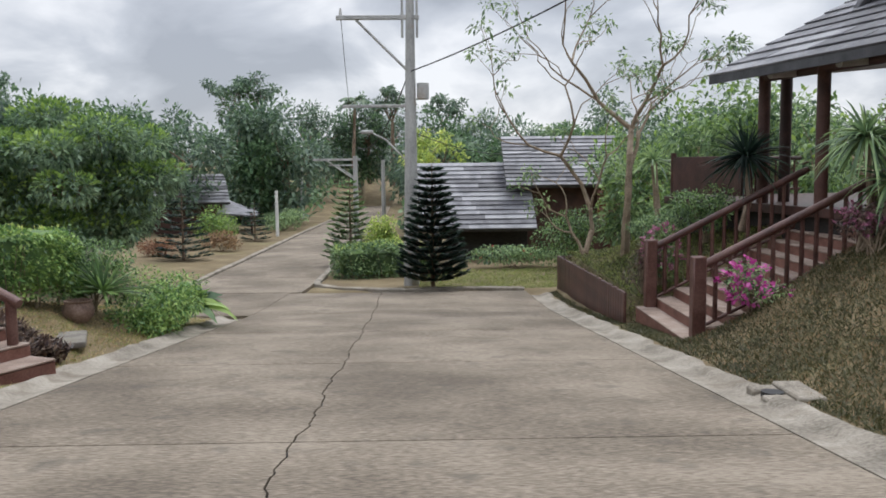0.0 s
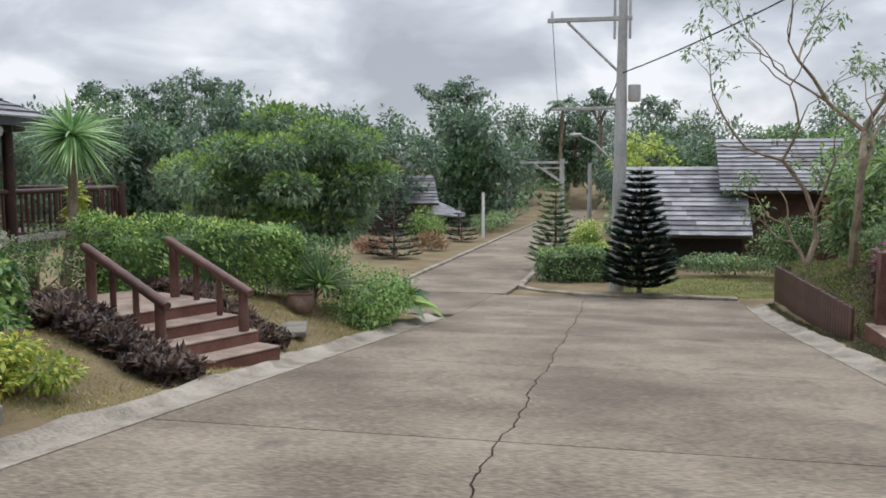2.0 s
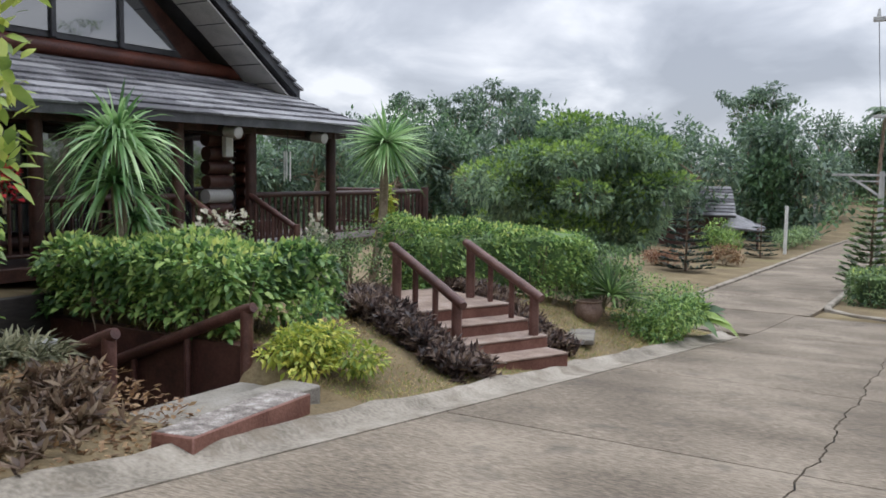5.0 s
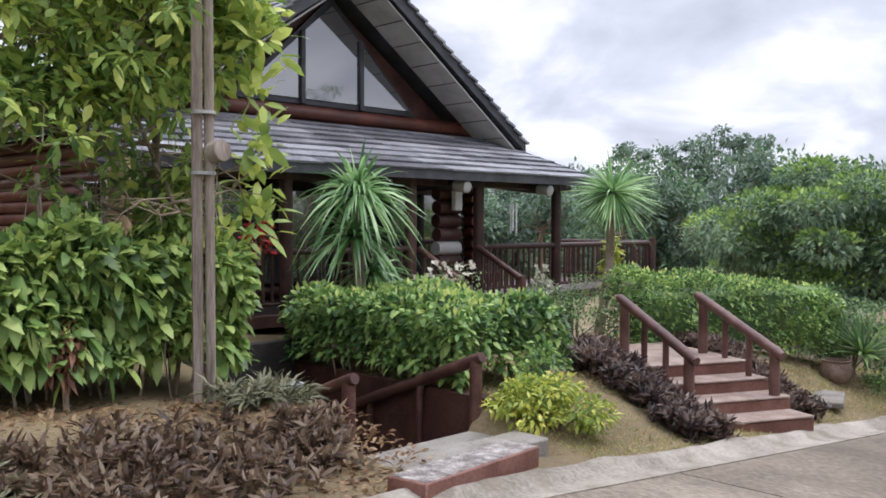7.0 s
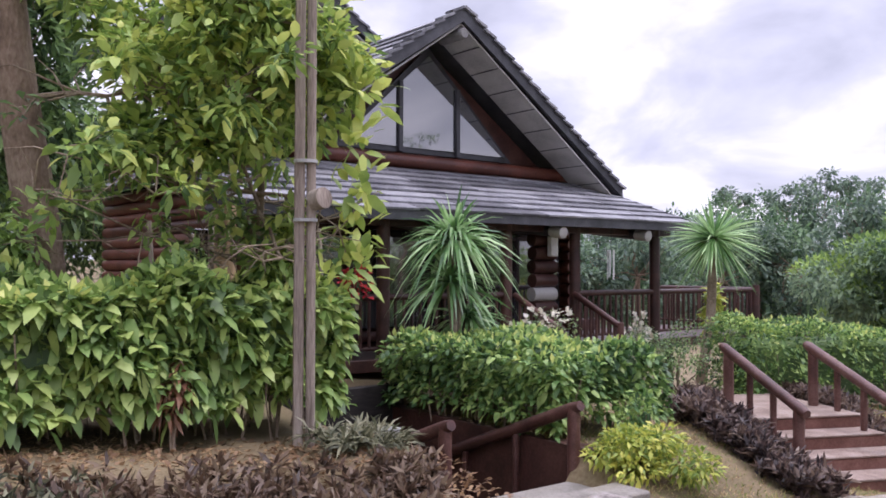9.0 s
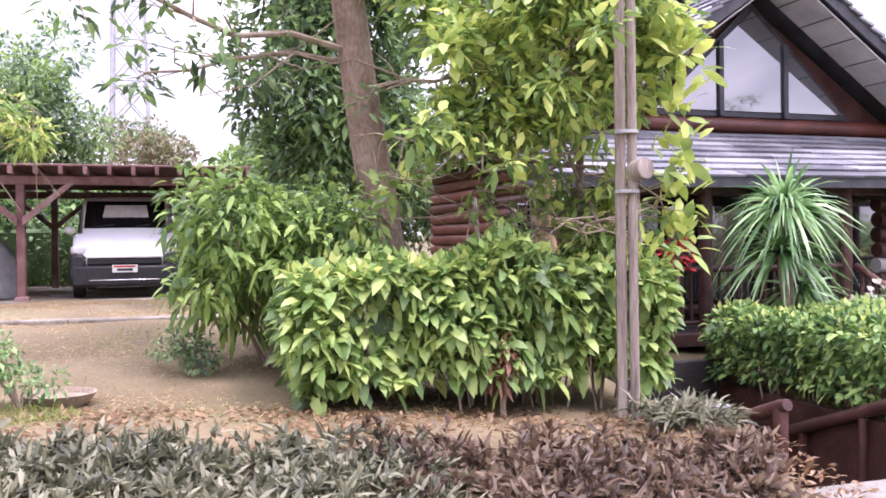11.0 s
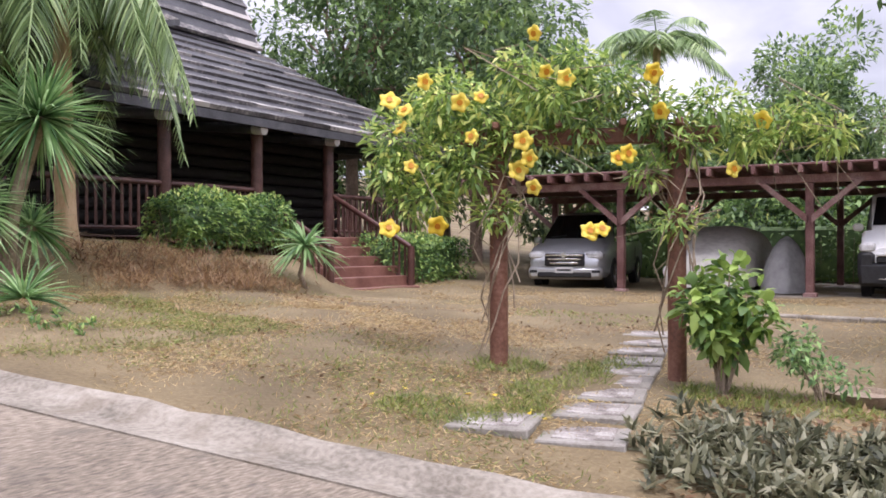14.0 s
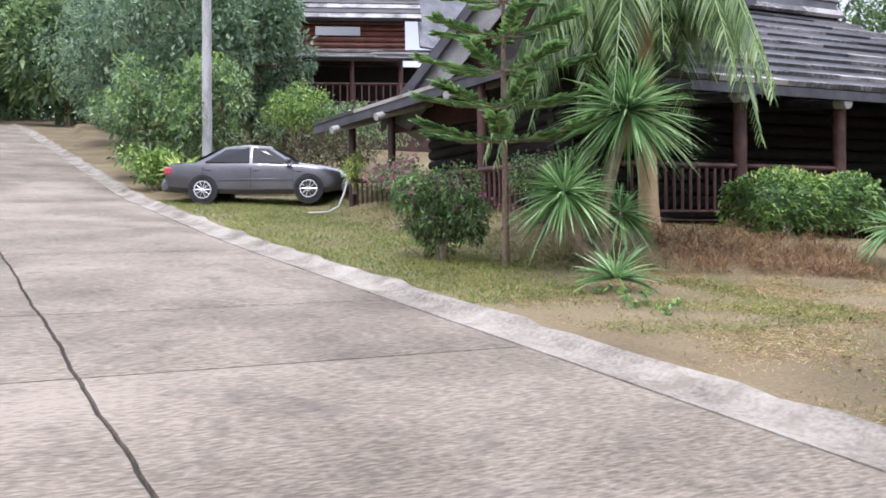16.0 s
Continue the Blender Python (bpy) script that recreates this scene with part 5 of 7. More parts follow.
flood = thing("floodlight", "small black garden floodlight above the hedge", "floodlight", at=(-8.4, 2.95, 1.2), rz=10)
part("housing", Geo().box(-0.1, 0.1, -0.16, 0.16, 0.08, 0.3, 0.02), M["black"], flood)
part("stake", Geo().rod((0, 0, -1.2), (0, 0, 0.1), 0.02, n=8), M["black"], flood)


# ---- vehicles ----
def wheel(parent, x, y, r, w, side, spokes=10):
    tyre = part("wheel", Geo().loft([[(x + q * math.cos(a), y + side * d, r + q * math.sin(a)) for a in np.linspace(0, 2 * math.pi, 24, endpoint=False)] for q, d in ((r * 0.66, 0), (r * 0.94, 0.0), (r, 0.04), (r, w - 0.04), (r * 0.94, w), (r * 0.66, w))]), M["tyre"], parent, "black tyre")
    # black disc paints the shade seen between the spokes
    part("rim", Geo().rod((x, y + side * (w - 0.05), r), (x, y + side * (w - 0.035), r), r * 0.64, n=24), M["black"], tyre, "black disc for the shaded gaps between spokes")
    part("rim_ring", Geo().loft([[(x + q * math.cos(a), y + side * d, r + q * math.sin(a)) for a in np.linspace(0, 2 * math.pi, 24, endpoint=False)] for q, d in ((r * 0.68, w - 0.01), (r * 0.68, w + 0.008), (r * 0.6, w + 0.008), (r * 0.6, w - 0.01))]), M["chrome"], tyre)
    for k in range(spokes):
        a = 2 * math.pi * k / spokes
        part("spoke", Geo().rod((x, y + side * (w - 0.012), r), (x + r * 0.62 * math.cos(a), y + side * (w - 0.012), r + r * 0.62 * math.sin(a)), 0.02, 0.017, n=6), M["chrome"], tyre)
    part("hub", Geo().rod((x, y + side * (w - 0.03), r), (x, y + side * (w + 0.005), r), 0.05, n=12), M["chrome"], tyre)


def vehicle(name, label, at, rz, stations, paint, wheels, wr, panes, screens, cat="car"):
    """stations: (x, sill z, belt z, half width, roof z, roof half width), with no roof over bonnet and boot;
    panes: side windows (belt x0, x1, roof x0, x1); screens: pairs of stations joined by glass."""
    v = thing(name, label, cat, at, rz)
    full = [(x, zl, zb, w, r[0] if r else zb + 0.06, r[1] if r else w * 0.8) for x, zl, zb, w, *r in stations]
    rings = []
    for x, zl, zb, w, zr, rw in full:
        half = [(0.88 * w, zl), (0.985 * w, zl + 0.1), (w, zl + (zb - zl) * 0.6), (0.975 * w, zb - 0.05), (0.93 * w, zb), (rw, zr - 0.05), (rw * 0.86, zr), (rw * 0.4, zr + 0.018)]
        rings.append([(x, -y, z) for y, z in half] + [(x, y, z) for y, z in half[::-1]])
    part("body", Geo().loft(rings), M[paint], v, smooth=35)
    xs = [q[0] for q in full]
    at_x = lambda x, k: float(np.interp(x, xs, [q[k] for q in full]))
    for sd in (-1, 1):
        for x0, x1, t0, t1 in panes:
            low = [(x, sd * (0.93 * at_x(x, 3) + 0.008), at_x(x, 2) + 0.035) for x in (x0, x1)]
            high = [(x, sd * (at_x(x, 5) + 0.014), at_x(x, 4) - 0.075) for x in (t1, t0)]
            part("side_window", Geo().slab((low + high)[::-sd], 0.012), M["car_glass"], v, "dark tinted side window", smooth=0)
        x0, x1 = panes[0][0], panes[-1][1]
        for x in sorted({p[0] - 0.04 for p in panes} | {x1 + 0.05}):
            part("door_seam", Geo().box(x - 0.004, x + 0.004, sd * at_x(x, 3) - 0.004, sd * at_x(x, 3) + 0.004, at_x(x, 1) + 0.15, at_x(x, 2) - 0.08, 0.001), M["black"], v)
            part("door_handle", Geo().box(x + 0.06, x + 0.2, sd * at_x(x, 3) * 0.985 - 0.018, sd * at_x(x, 3) * 0.985 + 0.018, at_x(x, 2) - 0.17, at_x(x, 2) - 0.135, 0.008), M[paint], v)
        f0 = x1 + 0.02
        part("mirror", Geo().box(f0 - 0.14, f0, sd * (at_x(f0, 3) + 0.08) - 0.09, sd * (at_x(f0, 3) + 0.08) + 0.09, at_x(f0, 2), at_x(f0, 2) + 0.15, 0.04), M[paint], v, "wing mirror")
        mid_x, mid_w = (wheels[0] + wheels[1]) / 2, at_x((wheels[0] + wheels[1]) / 2, 3)
        part("side_trim", Geo().box(wheels[0] + wr + 0.08, wheels[1] - wr - 0.08, sd * mid_w - 0.012, sd * mid_w + 0.012, 0.52, 0.56, 0.006), M[paint], v)
        for x in wheels:
            w = at_x(x, 3)
            # no opening is cut; a black disc stands for the arch's shade
            part("wheel_arch", Geo().rod((x, sd * (w - 0.16), wr), (x, sd * (w + 0.003), wr), wr * 1.13, n=28), M["black"], v, "black disc for the shaded wheel arch")
            wheel(v, x, sd * (w - 0.19), wr, 0.2, sd)
    for i, j in screens:
        (xa, _, zba, wa, zra, rwa), (xb, _, zbb, wb, zrb, rwb) = full[i], full[j]
        a, b = Vector((xa, 0, zra)), Vector((xb, 0, zrb))
        up = (b - a).cross(Vector((0, 1, 0))).normalized()
        up = up if up.z > 0 else -up
        p, q = a.lerp(b, 0.06) + up * 0.028, a.lerp(b, 0.93) + up * 0.028
        ya, yb = rwa * 0.98, rwb * 0.9
        glass = part("windscreen", Geo().slab([(p.x, -ya, p.z), (p.x, ya, p.z), (q.x, yb, q.z), (q.x, -yb, q.z)][:: 1 if xa > xb else -1], 0.02), M["car_glass"], v, "dark glass screen", smooth=0)
        if xa > 0:
            for y0, y1 in ((-0.45, -0.3), (0.15, 0.35)):
                e0, e1 = p.lerp(q, 0.02) + up * 0.01, p.lerp(q, 0.09) + up * 0.012
                part("wiper", Geo().rod((e0.x, y0 * 1.2, e0.z), (e1.x, y1 + 0.1, e1.z), 0.01, n=6), M["black"], glass)
    return v


CX, CZ = -18.0, 0.58
van = vehicle("van", "white high-roof van with black bumper under the carport", (-20.15, -0.85, CZ), 0,
              [(-2.5, 0.35, 1.15, 0.9, 1.86, 0.76), (-2.4, 0.28, 1.15, 0.95, 1.93, 0.81), (1.25, 0.26, 1.18, 0.95, 1.93, 0.82), (1.5, 0.26, 1.2, 0.95, 1.87, 0.8), (2.14, 0.28, 1.2, 0.95), (2.45, 0.3, 1.0, 0.93), (2.58, 0.36, 0.82, 0.88)], "white_paint", (-1.5, 1.72), 0.33,
              [(-2.2, -1.0, -2.2, -1.0), (-0.9, 0.3, -0.9, 0.3), (0.4, 1.7, 0.4, 1.3)], [(4, 3)], "van")
part("bumper", Geo().box(2.4, 2.66, -0.95, 0.95, 0.2, 0.62, 0.06), M["black"], van, "large black bumper")
part("bumper_corner", Geo().box(2.3, 2.64, -0.97, -0.66, 0.3, 0.84, 0.08), M["black"], van)
part("bumper_corner", Geo().box(2.3, 2.64, 0.66, 0.97, 0.3, 0.84, 0.08), M["black"], van)
part("grille", Geo().box(2.55, 2.645, -0.66, 0.66, 0.62, 0.74, 0.02), M["black"], van, "black grille slot")
part("grille_bar", Geo().box(2.6, 2.67, -0.66, 0.66, 0.74, 0.8, 0.015), M["white_paint"], van)
part("lower_bar", Geo().box(2.63, 2.68, -0.62, 0.62, 0.32, 0.345, 0.008), M["chrome"], van)
for s in (-1, 1):
    part("headlight", Geo().box(2.38, 2.6, s * 0.8 - 0.14, s * 0.8 + 0.14, 0.8, 0.99, 0.05), M["lamp"], van, "clear headlight")
plate = part("number_plate", Geo().box(2.66, 2.69, -0.22, 0.22, 0.47, 0.61, 0.005), M["plate"], van, "white plate with red edge")
part("plate_bar", Geo().box(2.688, 2.694, -0.2, 0.2, 0.565, 0.6, 0.002), M["red"], plate)
part("plate_bar", Geo().box(2.688, 2.694, -0.14, 0.14, 0.5, 0.545, 0.002), M["black"], plate)
# pale rectangle set slightly proud of the windscreen
part("windscreen_panel", Geo().slab([(1.94, -0.42, 1.52), (1.94, 0.42, 1.52), (1.7, 0.38, 1.76), (1.7, -0.38, 1.76)], 0.01), M["cover"], van, "pale panel just outside the glass")

mpv = vehicle("minivan", "silver family minivan parked under the carport", (-20.1, -7.85, CZ), 7,
              [(-2.25, 0.4, 1.0, 0.78, 1.5, 0.6), (-2.1, 0.28, 1.02, 0.86, 1.66, 0.66), (0.0, 0.24, 1.0, 0.89, 1.72, 0.68), (0.62, 0.24, 1.0, 0.89, 1.67, 0.66), (1.5, 0.24, 1.0, 0.88), (2.0, 0.26, 0.9, 0.86), (2.22, 0.3, 0.76, 0.8), (2.31, 0.36, 0.62, 0.72)], "silver", (-1.4, 1.35), 0.32,
              [(-2.0, -1.1, -1.95, -1.1), (-1.0, 0.0, -1.0, -0.05), (0.1, 1.15, 0.05, 0.55)], [(4, 3)], "car")
part("bumper", Geo().box(2.1, 2.36, -0.82, 0.82, 0.22, 0.5, 0.07), M["silver"], mpv)
for k in range(3):
    part("grille_bar", Geo().box(2.3, 2.4, -0.42 + 0.05 * k, 0.42 - 0.05 * k, 0.715 - 0.085 * k, 0.765 - 0.085 * k, 0.012), M["chrome"], mpv)
part("grille", Geo().box(2.2, 2.36, -0.44, 0.44, 0.5, 0.78, 0.03), M["black"], mpv, "dark grille")
part("air_intake", Geo().box(2.3, 2.385, -0.6, 0.6, 0.26, 0.38, 0.03), M["black"], mpv)
part("badge", Geo().rod((2.34, 0, 0.74), (2.42, 0, 0.74), 0.06, n=14), M["chrome"], mpv)
pl_ = part("number_plate", Geo().box(2.36, 2.385, -0.2, 0.2, 0.36, 0.48, 0.005), M["plate"], mpv, "white plate")
part("plate_bar", Geo().box(2.384, 2.39, -0.15, 0.15, 0.4, 0.44, 0.002), M["black"], pl_)
for s in (-1, 1):
    part("headlight", Geo().box(1.98, 2.31, s * 0.63 - 0.19, s * 0.63 + 0.19, 0.64, 0.83, 0.06), M["lamp"], mpv, "clear swept headlight")
    part("fog_lamp", Geo().box(2.26, 2.37, s * 0.68 - 0.1, s * 0.68 + 0.1, 0.34, 0.44, 0.03), M["black"], mpv)

cc = thing("covered_car", "car under a loose beige cloth cover", "car", at=(-19.9, -4.65, CZ))
rings = []
for x, zt, w in ((-2.1, 0.7, 0.72), (-1.9, 0.95, 0.8), (-1.0, 1.3, 0.84), (0.2, 1.36, 0.85), (0.9, 1.1, 0.86), (1.6, 0.82, 0.85), (2.0, 0.72, 0.8), (2.1, 0.5, 0.7)):
    rings.append([(x + 0.02 * math.sin(5 * a), w * math.copysign(abs(math.cos(a)) ** 0.5, math.cos(a)) * (1 + 0.03 * math.sin(9 * a + x * 4)), 0.1 + (zt - 0.1) * abs(math.sin(a)) ** 0.55) for a in np.linspace(0, math.pi, 26)])
part("cloth_cover", Geo().loft(rings), M["cover"], cc, smooth=60)
mc = thing("covered_motorcycle", "motorcycle under a grey tent-like cover beside the post", "motorcycle", at=(-18.9, -3.22, CZ))
rings = []
for z, r in ((0.0, 0.48), (0.25, 0.46), (0.6, 0.38), (0.9, 0.24), (1.05, 0.13), (1.12, 0.03)):
    rings.append([(1.7 * r * math.cos(a) * (1 + 0.05 * math.sin(7 * a)), r * math.sin(a) * (1 + 0.05 * math.sin(5 * a + 1)), z) for a in np.linspace(0, 2 * math.pi, 28, endpoint=False)])
part("cloth_cover", Geo().loft(rings), M["cover_grey"], mc, smooth=60)

# ---- carport ----
cp = thing("carport", "maroon timber carport with projecting rafters and braced posts", "carport", at=(CX + 0.35, 0, CZ))
for x in (0, -5.2):
    for y in (-9.9, -6.25, -2.62, 1.1):
        if x == 0 and y < -9:
            continue
        part("post", Geo().box(x - 0.075, x + 0.075, y - 0.075, y + 0.075, -0.3, 2.1, 0.012), M["carport"], cp)
        if x == 0:
            part("base_block", Geo().box(x - 0.12, x + 0.12, y - 0.12, y + 0.12, -0.3, 0.06, 0.02), M["carport"], cp)
        for s in (-1, 1):
            part("brace", Geo().slab([(x + 0.05, y + s * 0.04, 1.35), (x + 0.05, y + s * 0.04, 1.5), (x + 0.05, y + s * 0.78, 2.12), (x + 0.05, y + s * 0.92, 2.12)][::s], 0.09), M["carport"], cp, "diagonal brace")
    part("beam", Geo().box(x - 0.07, x + 0.07, -10.2, 2.2, 2.1, 2.26, 0.012), M["carport"], cp, "long front beam")
one = Geo().box(-5.7, 0.55, -0.035, 0.035, 2.26, 2.4, 0.01).mesh("rafter", M["carport"])
for k in range(31):
    part("rafter", one, None, cp).location = (0, -10.1 + 0.41 * k, 0)
part("roof_sheet", Geo().box(-5.6, 0.42, -10.2, 2.3, 2.41, 2.45, 0.01), M["carport"], cp, "weathered roof sheet")
part("ceiling_purlin", Geo().box(-2.7, -2.6, -10.1, 2.2, 2.16, 2.26, 0.01), M["dark_log"], cp)
pav = thing("carport_floor", "plain concrete parking floor under the carport", "floor", at=(CX - 2.2, -4, CZ - 0.14), kind="structure")
part("slab", Geo().box(-3.4, 2.9, -6.6, 6.4, -0.1, 0.12, 0.02), M["gutter"], pav)
hedge("tall dense dark hedge behind the parked cars", (-24.4, -4.0, 0.4), 0, 1.0, 12.5, 1.75, 5200, 0.16, mat="lf_dark", seed=66, bare=0.05)

# ---- flower arch ----
ar = thing("garden_arch", "rust-brown timber arch overgrown with yellow trumpet vine", "arch", at=(0, 0, 0))
AL, AR = (-7.38, -3.95), (-7.95, -2.47)
for (x, y) in (AL, AR):
    part("post", Geo().rod((x, y, 0.1), (x, y, 2.62), 0.085, 0.082, n=12), M["rust_post"], ar)
g = Geo().box(-1.15, 1.15, -0.06, 0.06, 0, 0.14, 0.012, Matrix.Translation(((AL[0] + AR[0]) / 2, (AL[1] + AR[1]) / 2, 2.45)) @ Matrix.Rotation(math.atan2(AR[1] - AL[1], AR[0] - AL[0]), 4, "Z"))
part("top_beam", g, M["rust_post"], ar)
for s in (0.0, 0.35, 0.7, 1.0):
    x, y = AL[0] + (AR[0] - AL[0]) * s, AL[1] + (AR[1] - AL[1]) * s
    part("cross_beam", Geo().box(-0.28, 0.28, -0.03, 0.03, 2.58, 2.64, 0.01, Matrix.Translation((x, y, 0)) @ Matrix.Rotation(radians(21), 4, "Z")), M["rust_post"], ar)
vine = thing("trumpet_vine", "trumpet vine with large yellow flowers on the arch", "vine")
rng_ = np.random.default_rng(41)
g, bl = Geo(), []
for (x, y), n in ((AL, 7), (AR, 7)):
    for k in range(n):
        a, ph = rng_.uniform(0, 6.28), rng_.uniform(0, 6.28)
        pts, z = [], rng_.uniform(0.5, 1.3)
        for j in range(9):
            q = 0.1 + 0.1 * abs(math.sin(j * 1.1 + ph)) + (0.12 if 2 < j < 6 else 0) * rng_.random()
            pts.append((x + q * math.cos(a + 0.5 * j), y + q * math.sin(a + 0.5 * j), z + (2.7 - z) * j / 8))
        g.tube(pts, [0.008] * 9, 5)
part("vine_stemwork", g, M["twig"], vine, "tangled pale vine stems")
ux, uy = (AR[0] - AL[0]) / 1.585, (AR[1] - AL[1]) / 1.585
def arch_pt(u, w, z):
    return (AL[0] + ux * u - uy * w * -1.0, AL[1] + uy * u + ux * w * -1.0, z)
for u, w, z, r in ((-0.9, 0, 2.55, 0.36), (-0.7, 0.1, 2.0, 0.3), (-0.5, -0.1, 2.9, 0.36), (-0.3, 0.1, 2.3, 0.34), (-0.1, 0, 2.75, 0.34), (0.2, 0, 2.55, 0.3), (0.5, 0.1, 2.9, 0.34), (0.75, 0, 2.65, 0.3), (1.0, 0, 3.0, 0.3), (1.35, 0.1, 2.75, 0.3), (1.6, 0, 2.5, 0.3), (1.9, 0, 2.75, 0.28), (2.2, -0.1, 2.5, 0.25), (2.5, -0.2, 2.6, 0.22), (0.0, 0.1, 1.85, 0.2), (1.55, 0.15, 1.75, 0.16), (1.3, 0.2, 2.2, 0.18), (-0.95, 0.2, 2.2, 0.22), (0.2, 0.15, 3.15, 0.2), (0.7, 0.1, 3.2, 0.2), (2.75, -0.3, 2.75, 0.2), (3.0, -0.4, 2.55, 0.2)):
    bl.append((arch_pt(u, w, z), (r, r, r * 0.8)))
p, o = blob_points(bl, 4300, rng_, 0.85)
part("foliage", leaf_mesh("foliage", p, o, 0.11, M["lf_top"], rng_, 0.32, 0.4, 0.8), None, vine)
p, o = blob_points(bl, 3000, rng_, 0.5)
part("young_growth", leaf_mesh("young_growth", p, o + [0, 0, 0.3], 0.115, M["lf_lime"], rng_, 0.32, 0.3, 0.7), None, vine, "yellow-green young leaves")
trails = Geo()
for k in range(60):
    b = bl[rng_.integers(len(bl))][0]
    trails.tube([b, np.add(b, rng_.normal(size=3) * [0.15, 0.2, 0.15]), np.add(b, rng_.normal(size=3) * [0.25, 0.4, 0.2] + [0, 0, -0.2])], [0.007, 0.006, 0.004], 4)
part("trailing_stemwork", trails, M["twig"], vine, "thin trailing stems")


def trumpet(at_, facing, s):
    """A five-lobed trumpet flower."""
    q = Vector(facing).to_track_quat("Z", "Y")
    rings = []
    for r, z, lob, curl in ((0.012, -0.07, 0, 0), (0.018, -0.03, 0, 0), (0.034, 0.0, 0.03, 0), (0.066, 0.016, 0.06, 0.004), (0.09, 0.012, 0.11, 0.01), (0.096, 0.0, 0.13, 0.016)):
        rings.append([Vector(at_) + q @ (Vector((r * math.cos(a) * (1 + lob * math.cos(5 * a)), r * math.sin(a) * (1 + lob * math.cos(5 * a)), z + curl * math.sin(5 * a + 0.6))) * s) for a in np.linspace(0, 2 * math.pi, 40, endpoint=False)])
    return Geo().loft(rings, True)


for u, w, z in ((-0.95, 0.3, 2.85), (-0.8, 0.35, 2.75), (-0.62, 0.35, 3.0), (-0.85, 0.3, 2.6), (-0.3, 0.38, 2.8), (-0.12, 0.35, 2.85), (-0.2, 0.36, 2.5), (0.3, 0.36, 2.3), (0.25, 0.38, 2.45), (0.34, 0.34, 2.05), (0.45, 0.36, 3.05), (0.62, 0.38, 2.98), (0.35, 0.3, 3.4), (1.05, 0.45, 2.28), (1.14, 0.42, 2.32), (1.42, 0.35, 2.68), (1.36, 0.3, 3.02), (0.82, 0.5, 1.66), (0.92, 0.5, 1.68), (-0.5, 0.4, 1.72), (-0.75, 0.35, 2.25), (2.3, 0.1, 2.62), (2.05, 0.1, 2.2), (-0.95, 0.35, 1.7), (0.2, 0.3, 2.2)):
    at_, way_ = arch_pt(u, w, z), (0.9, 0.35 + 0.75 * math.sin(z * 9), 0.6 * math.cos(u * 7) + 0.15)
    bloom = part("flower", trumpet(at_, way_, 0.82 + 0.15 * math.sin(u * 11)), M["fl_yellow"], vine, "yellow trumpet flower", smooth=60)
    d_ = Vector(way_).normalized()
    part("throat", Geo().rod(Vector(at_) + d_ * 0.004, Vector(at_) + d_ * 0.02, 0.012, 0.027, n=12), M["throat"], bloom, "orange throat")

# ---- stepping stones ----
one = Geo().box(-0.29, 0.29, -0.29, 0.29, -0.08, 0.05, 0.012).mesh("stepping_stone", M["stone"])
two = Geo().box(-0.2, 0.2, -0.2, 0.2, 0.045, 0.056, 0.004).mesh("pebble_inlay", M["pebble"])
for k in range(10):
    x, y = (-5.6, -3.09) if k == 0 else (-5.69 - 0.585 * (k - 1), -2.47 - 0.125 * (k - 1))
    st_ = part("stepping_stone", one, None, None)
    st_.matrix_basis = pose(*on_ground(x, y, -0.035), 0, 0, 12 + 2 * math.sin(k * 2.3))
    tagged(st_, "square grey stepping stone in the dry lawn", "stepping stone", "stepping stones")
    part("pebble_inlay", two, None, st_, "pale pebble inlay")
kb = thing("lawn_edging", "low pale concrete edging across the lawn", "edging", at=on_ground(-12.6, -1.2, 0.0), rz=-6)
for j in range(6):
    part("edging_block", Geo().box(-0.1, 0.1, -2.4 + 0.75 * j, -1.67 + 0.75 * j, -0.1, 0.045, 0.02), M["gutter"], kb)

shrub("broadleaf_shrub", "shrub with broad bright green leaves beside the arch post", on_ground(-7.55, -1.98, 0.0), (0.4, 0.42, 0.5), 850, 0.13, "lf_top", 42, blobs=16, lift=0.85, aspect=0.58, stems=9, seg=0, wild=1.0)
shrub("small_shrub", "small loose shrub with light green leaves on the lawn edge", on_ground(-7.7, -1.25, 0.0), (0.36, 0.42, 0.34), 650, 0.065, "lf_arau2", 43, lift=0.55, stems=8, stem_r=0.01)
bowl = thing("clay_bowl", "shallow tan clay bowl on the lawn edge", "planter", at=on_ground(-8.05, -1.0, -0.03))
part("bowl", Geo().loft([[(r * math.cos(a), r * math.sin(a), z) for a in np.linspace(0, 2 * math.pi, 22, endpoint=False)] for r, z in ((0.18, 0), (0.26, 0.07), (0.29, 0.12), (0.27, 0.12), (0.24, 0.08))]), M["twig"], bowl)


# ---- the cabin up the road ----
def polar(az, d, z):
    return (-d * math.sin(radians(az)), d * math.cos(radians(az)), z)


DZ = 1.75
h2 = thing("log_cabin", "dark log cabin with steep shingle roof and railed deck", "house", at=(0, 0, DZ))
part("deck", Geo().box(-19.6, -8.2, -14.6, -12.1, -0.2, -0.02), M["dark_log"], h2, "dark timber deck")
part("deck", Geo().box(-11.8, -6.35, -20.6, -14.6, -0.2, -0.02), M["dark_log"], h2, "dark timber deck")
part("deck", Geo().box(-11.8, -6.9, -14.6, -12.1, -0.21, -0.03), M["dark_log"], h2, "dark timber deck")
# skirt, wall and logs are coloured near black for the porch shade
part("skirt_wall", Geo().box(-19.4, -8.4, -14.6, -12.4, -1.2, -0.2), M["dark"], h2, "near-black box filling the shade under the deck")
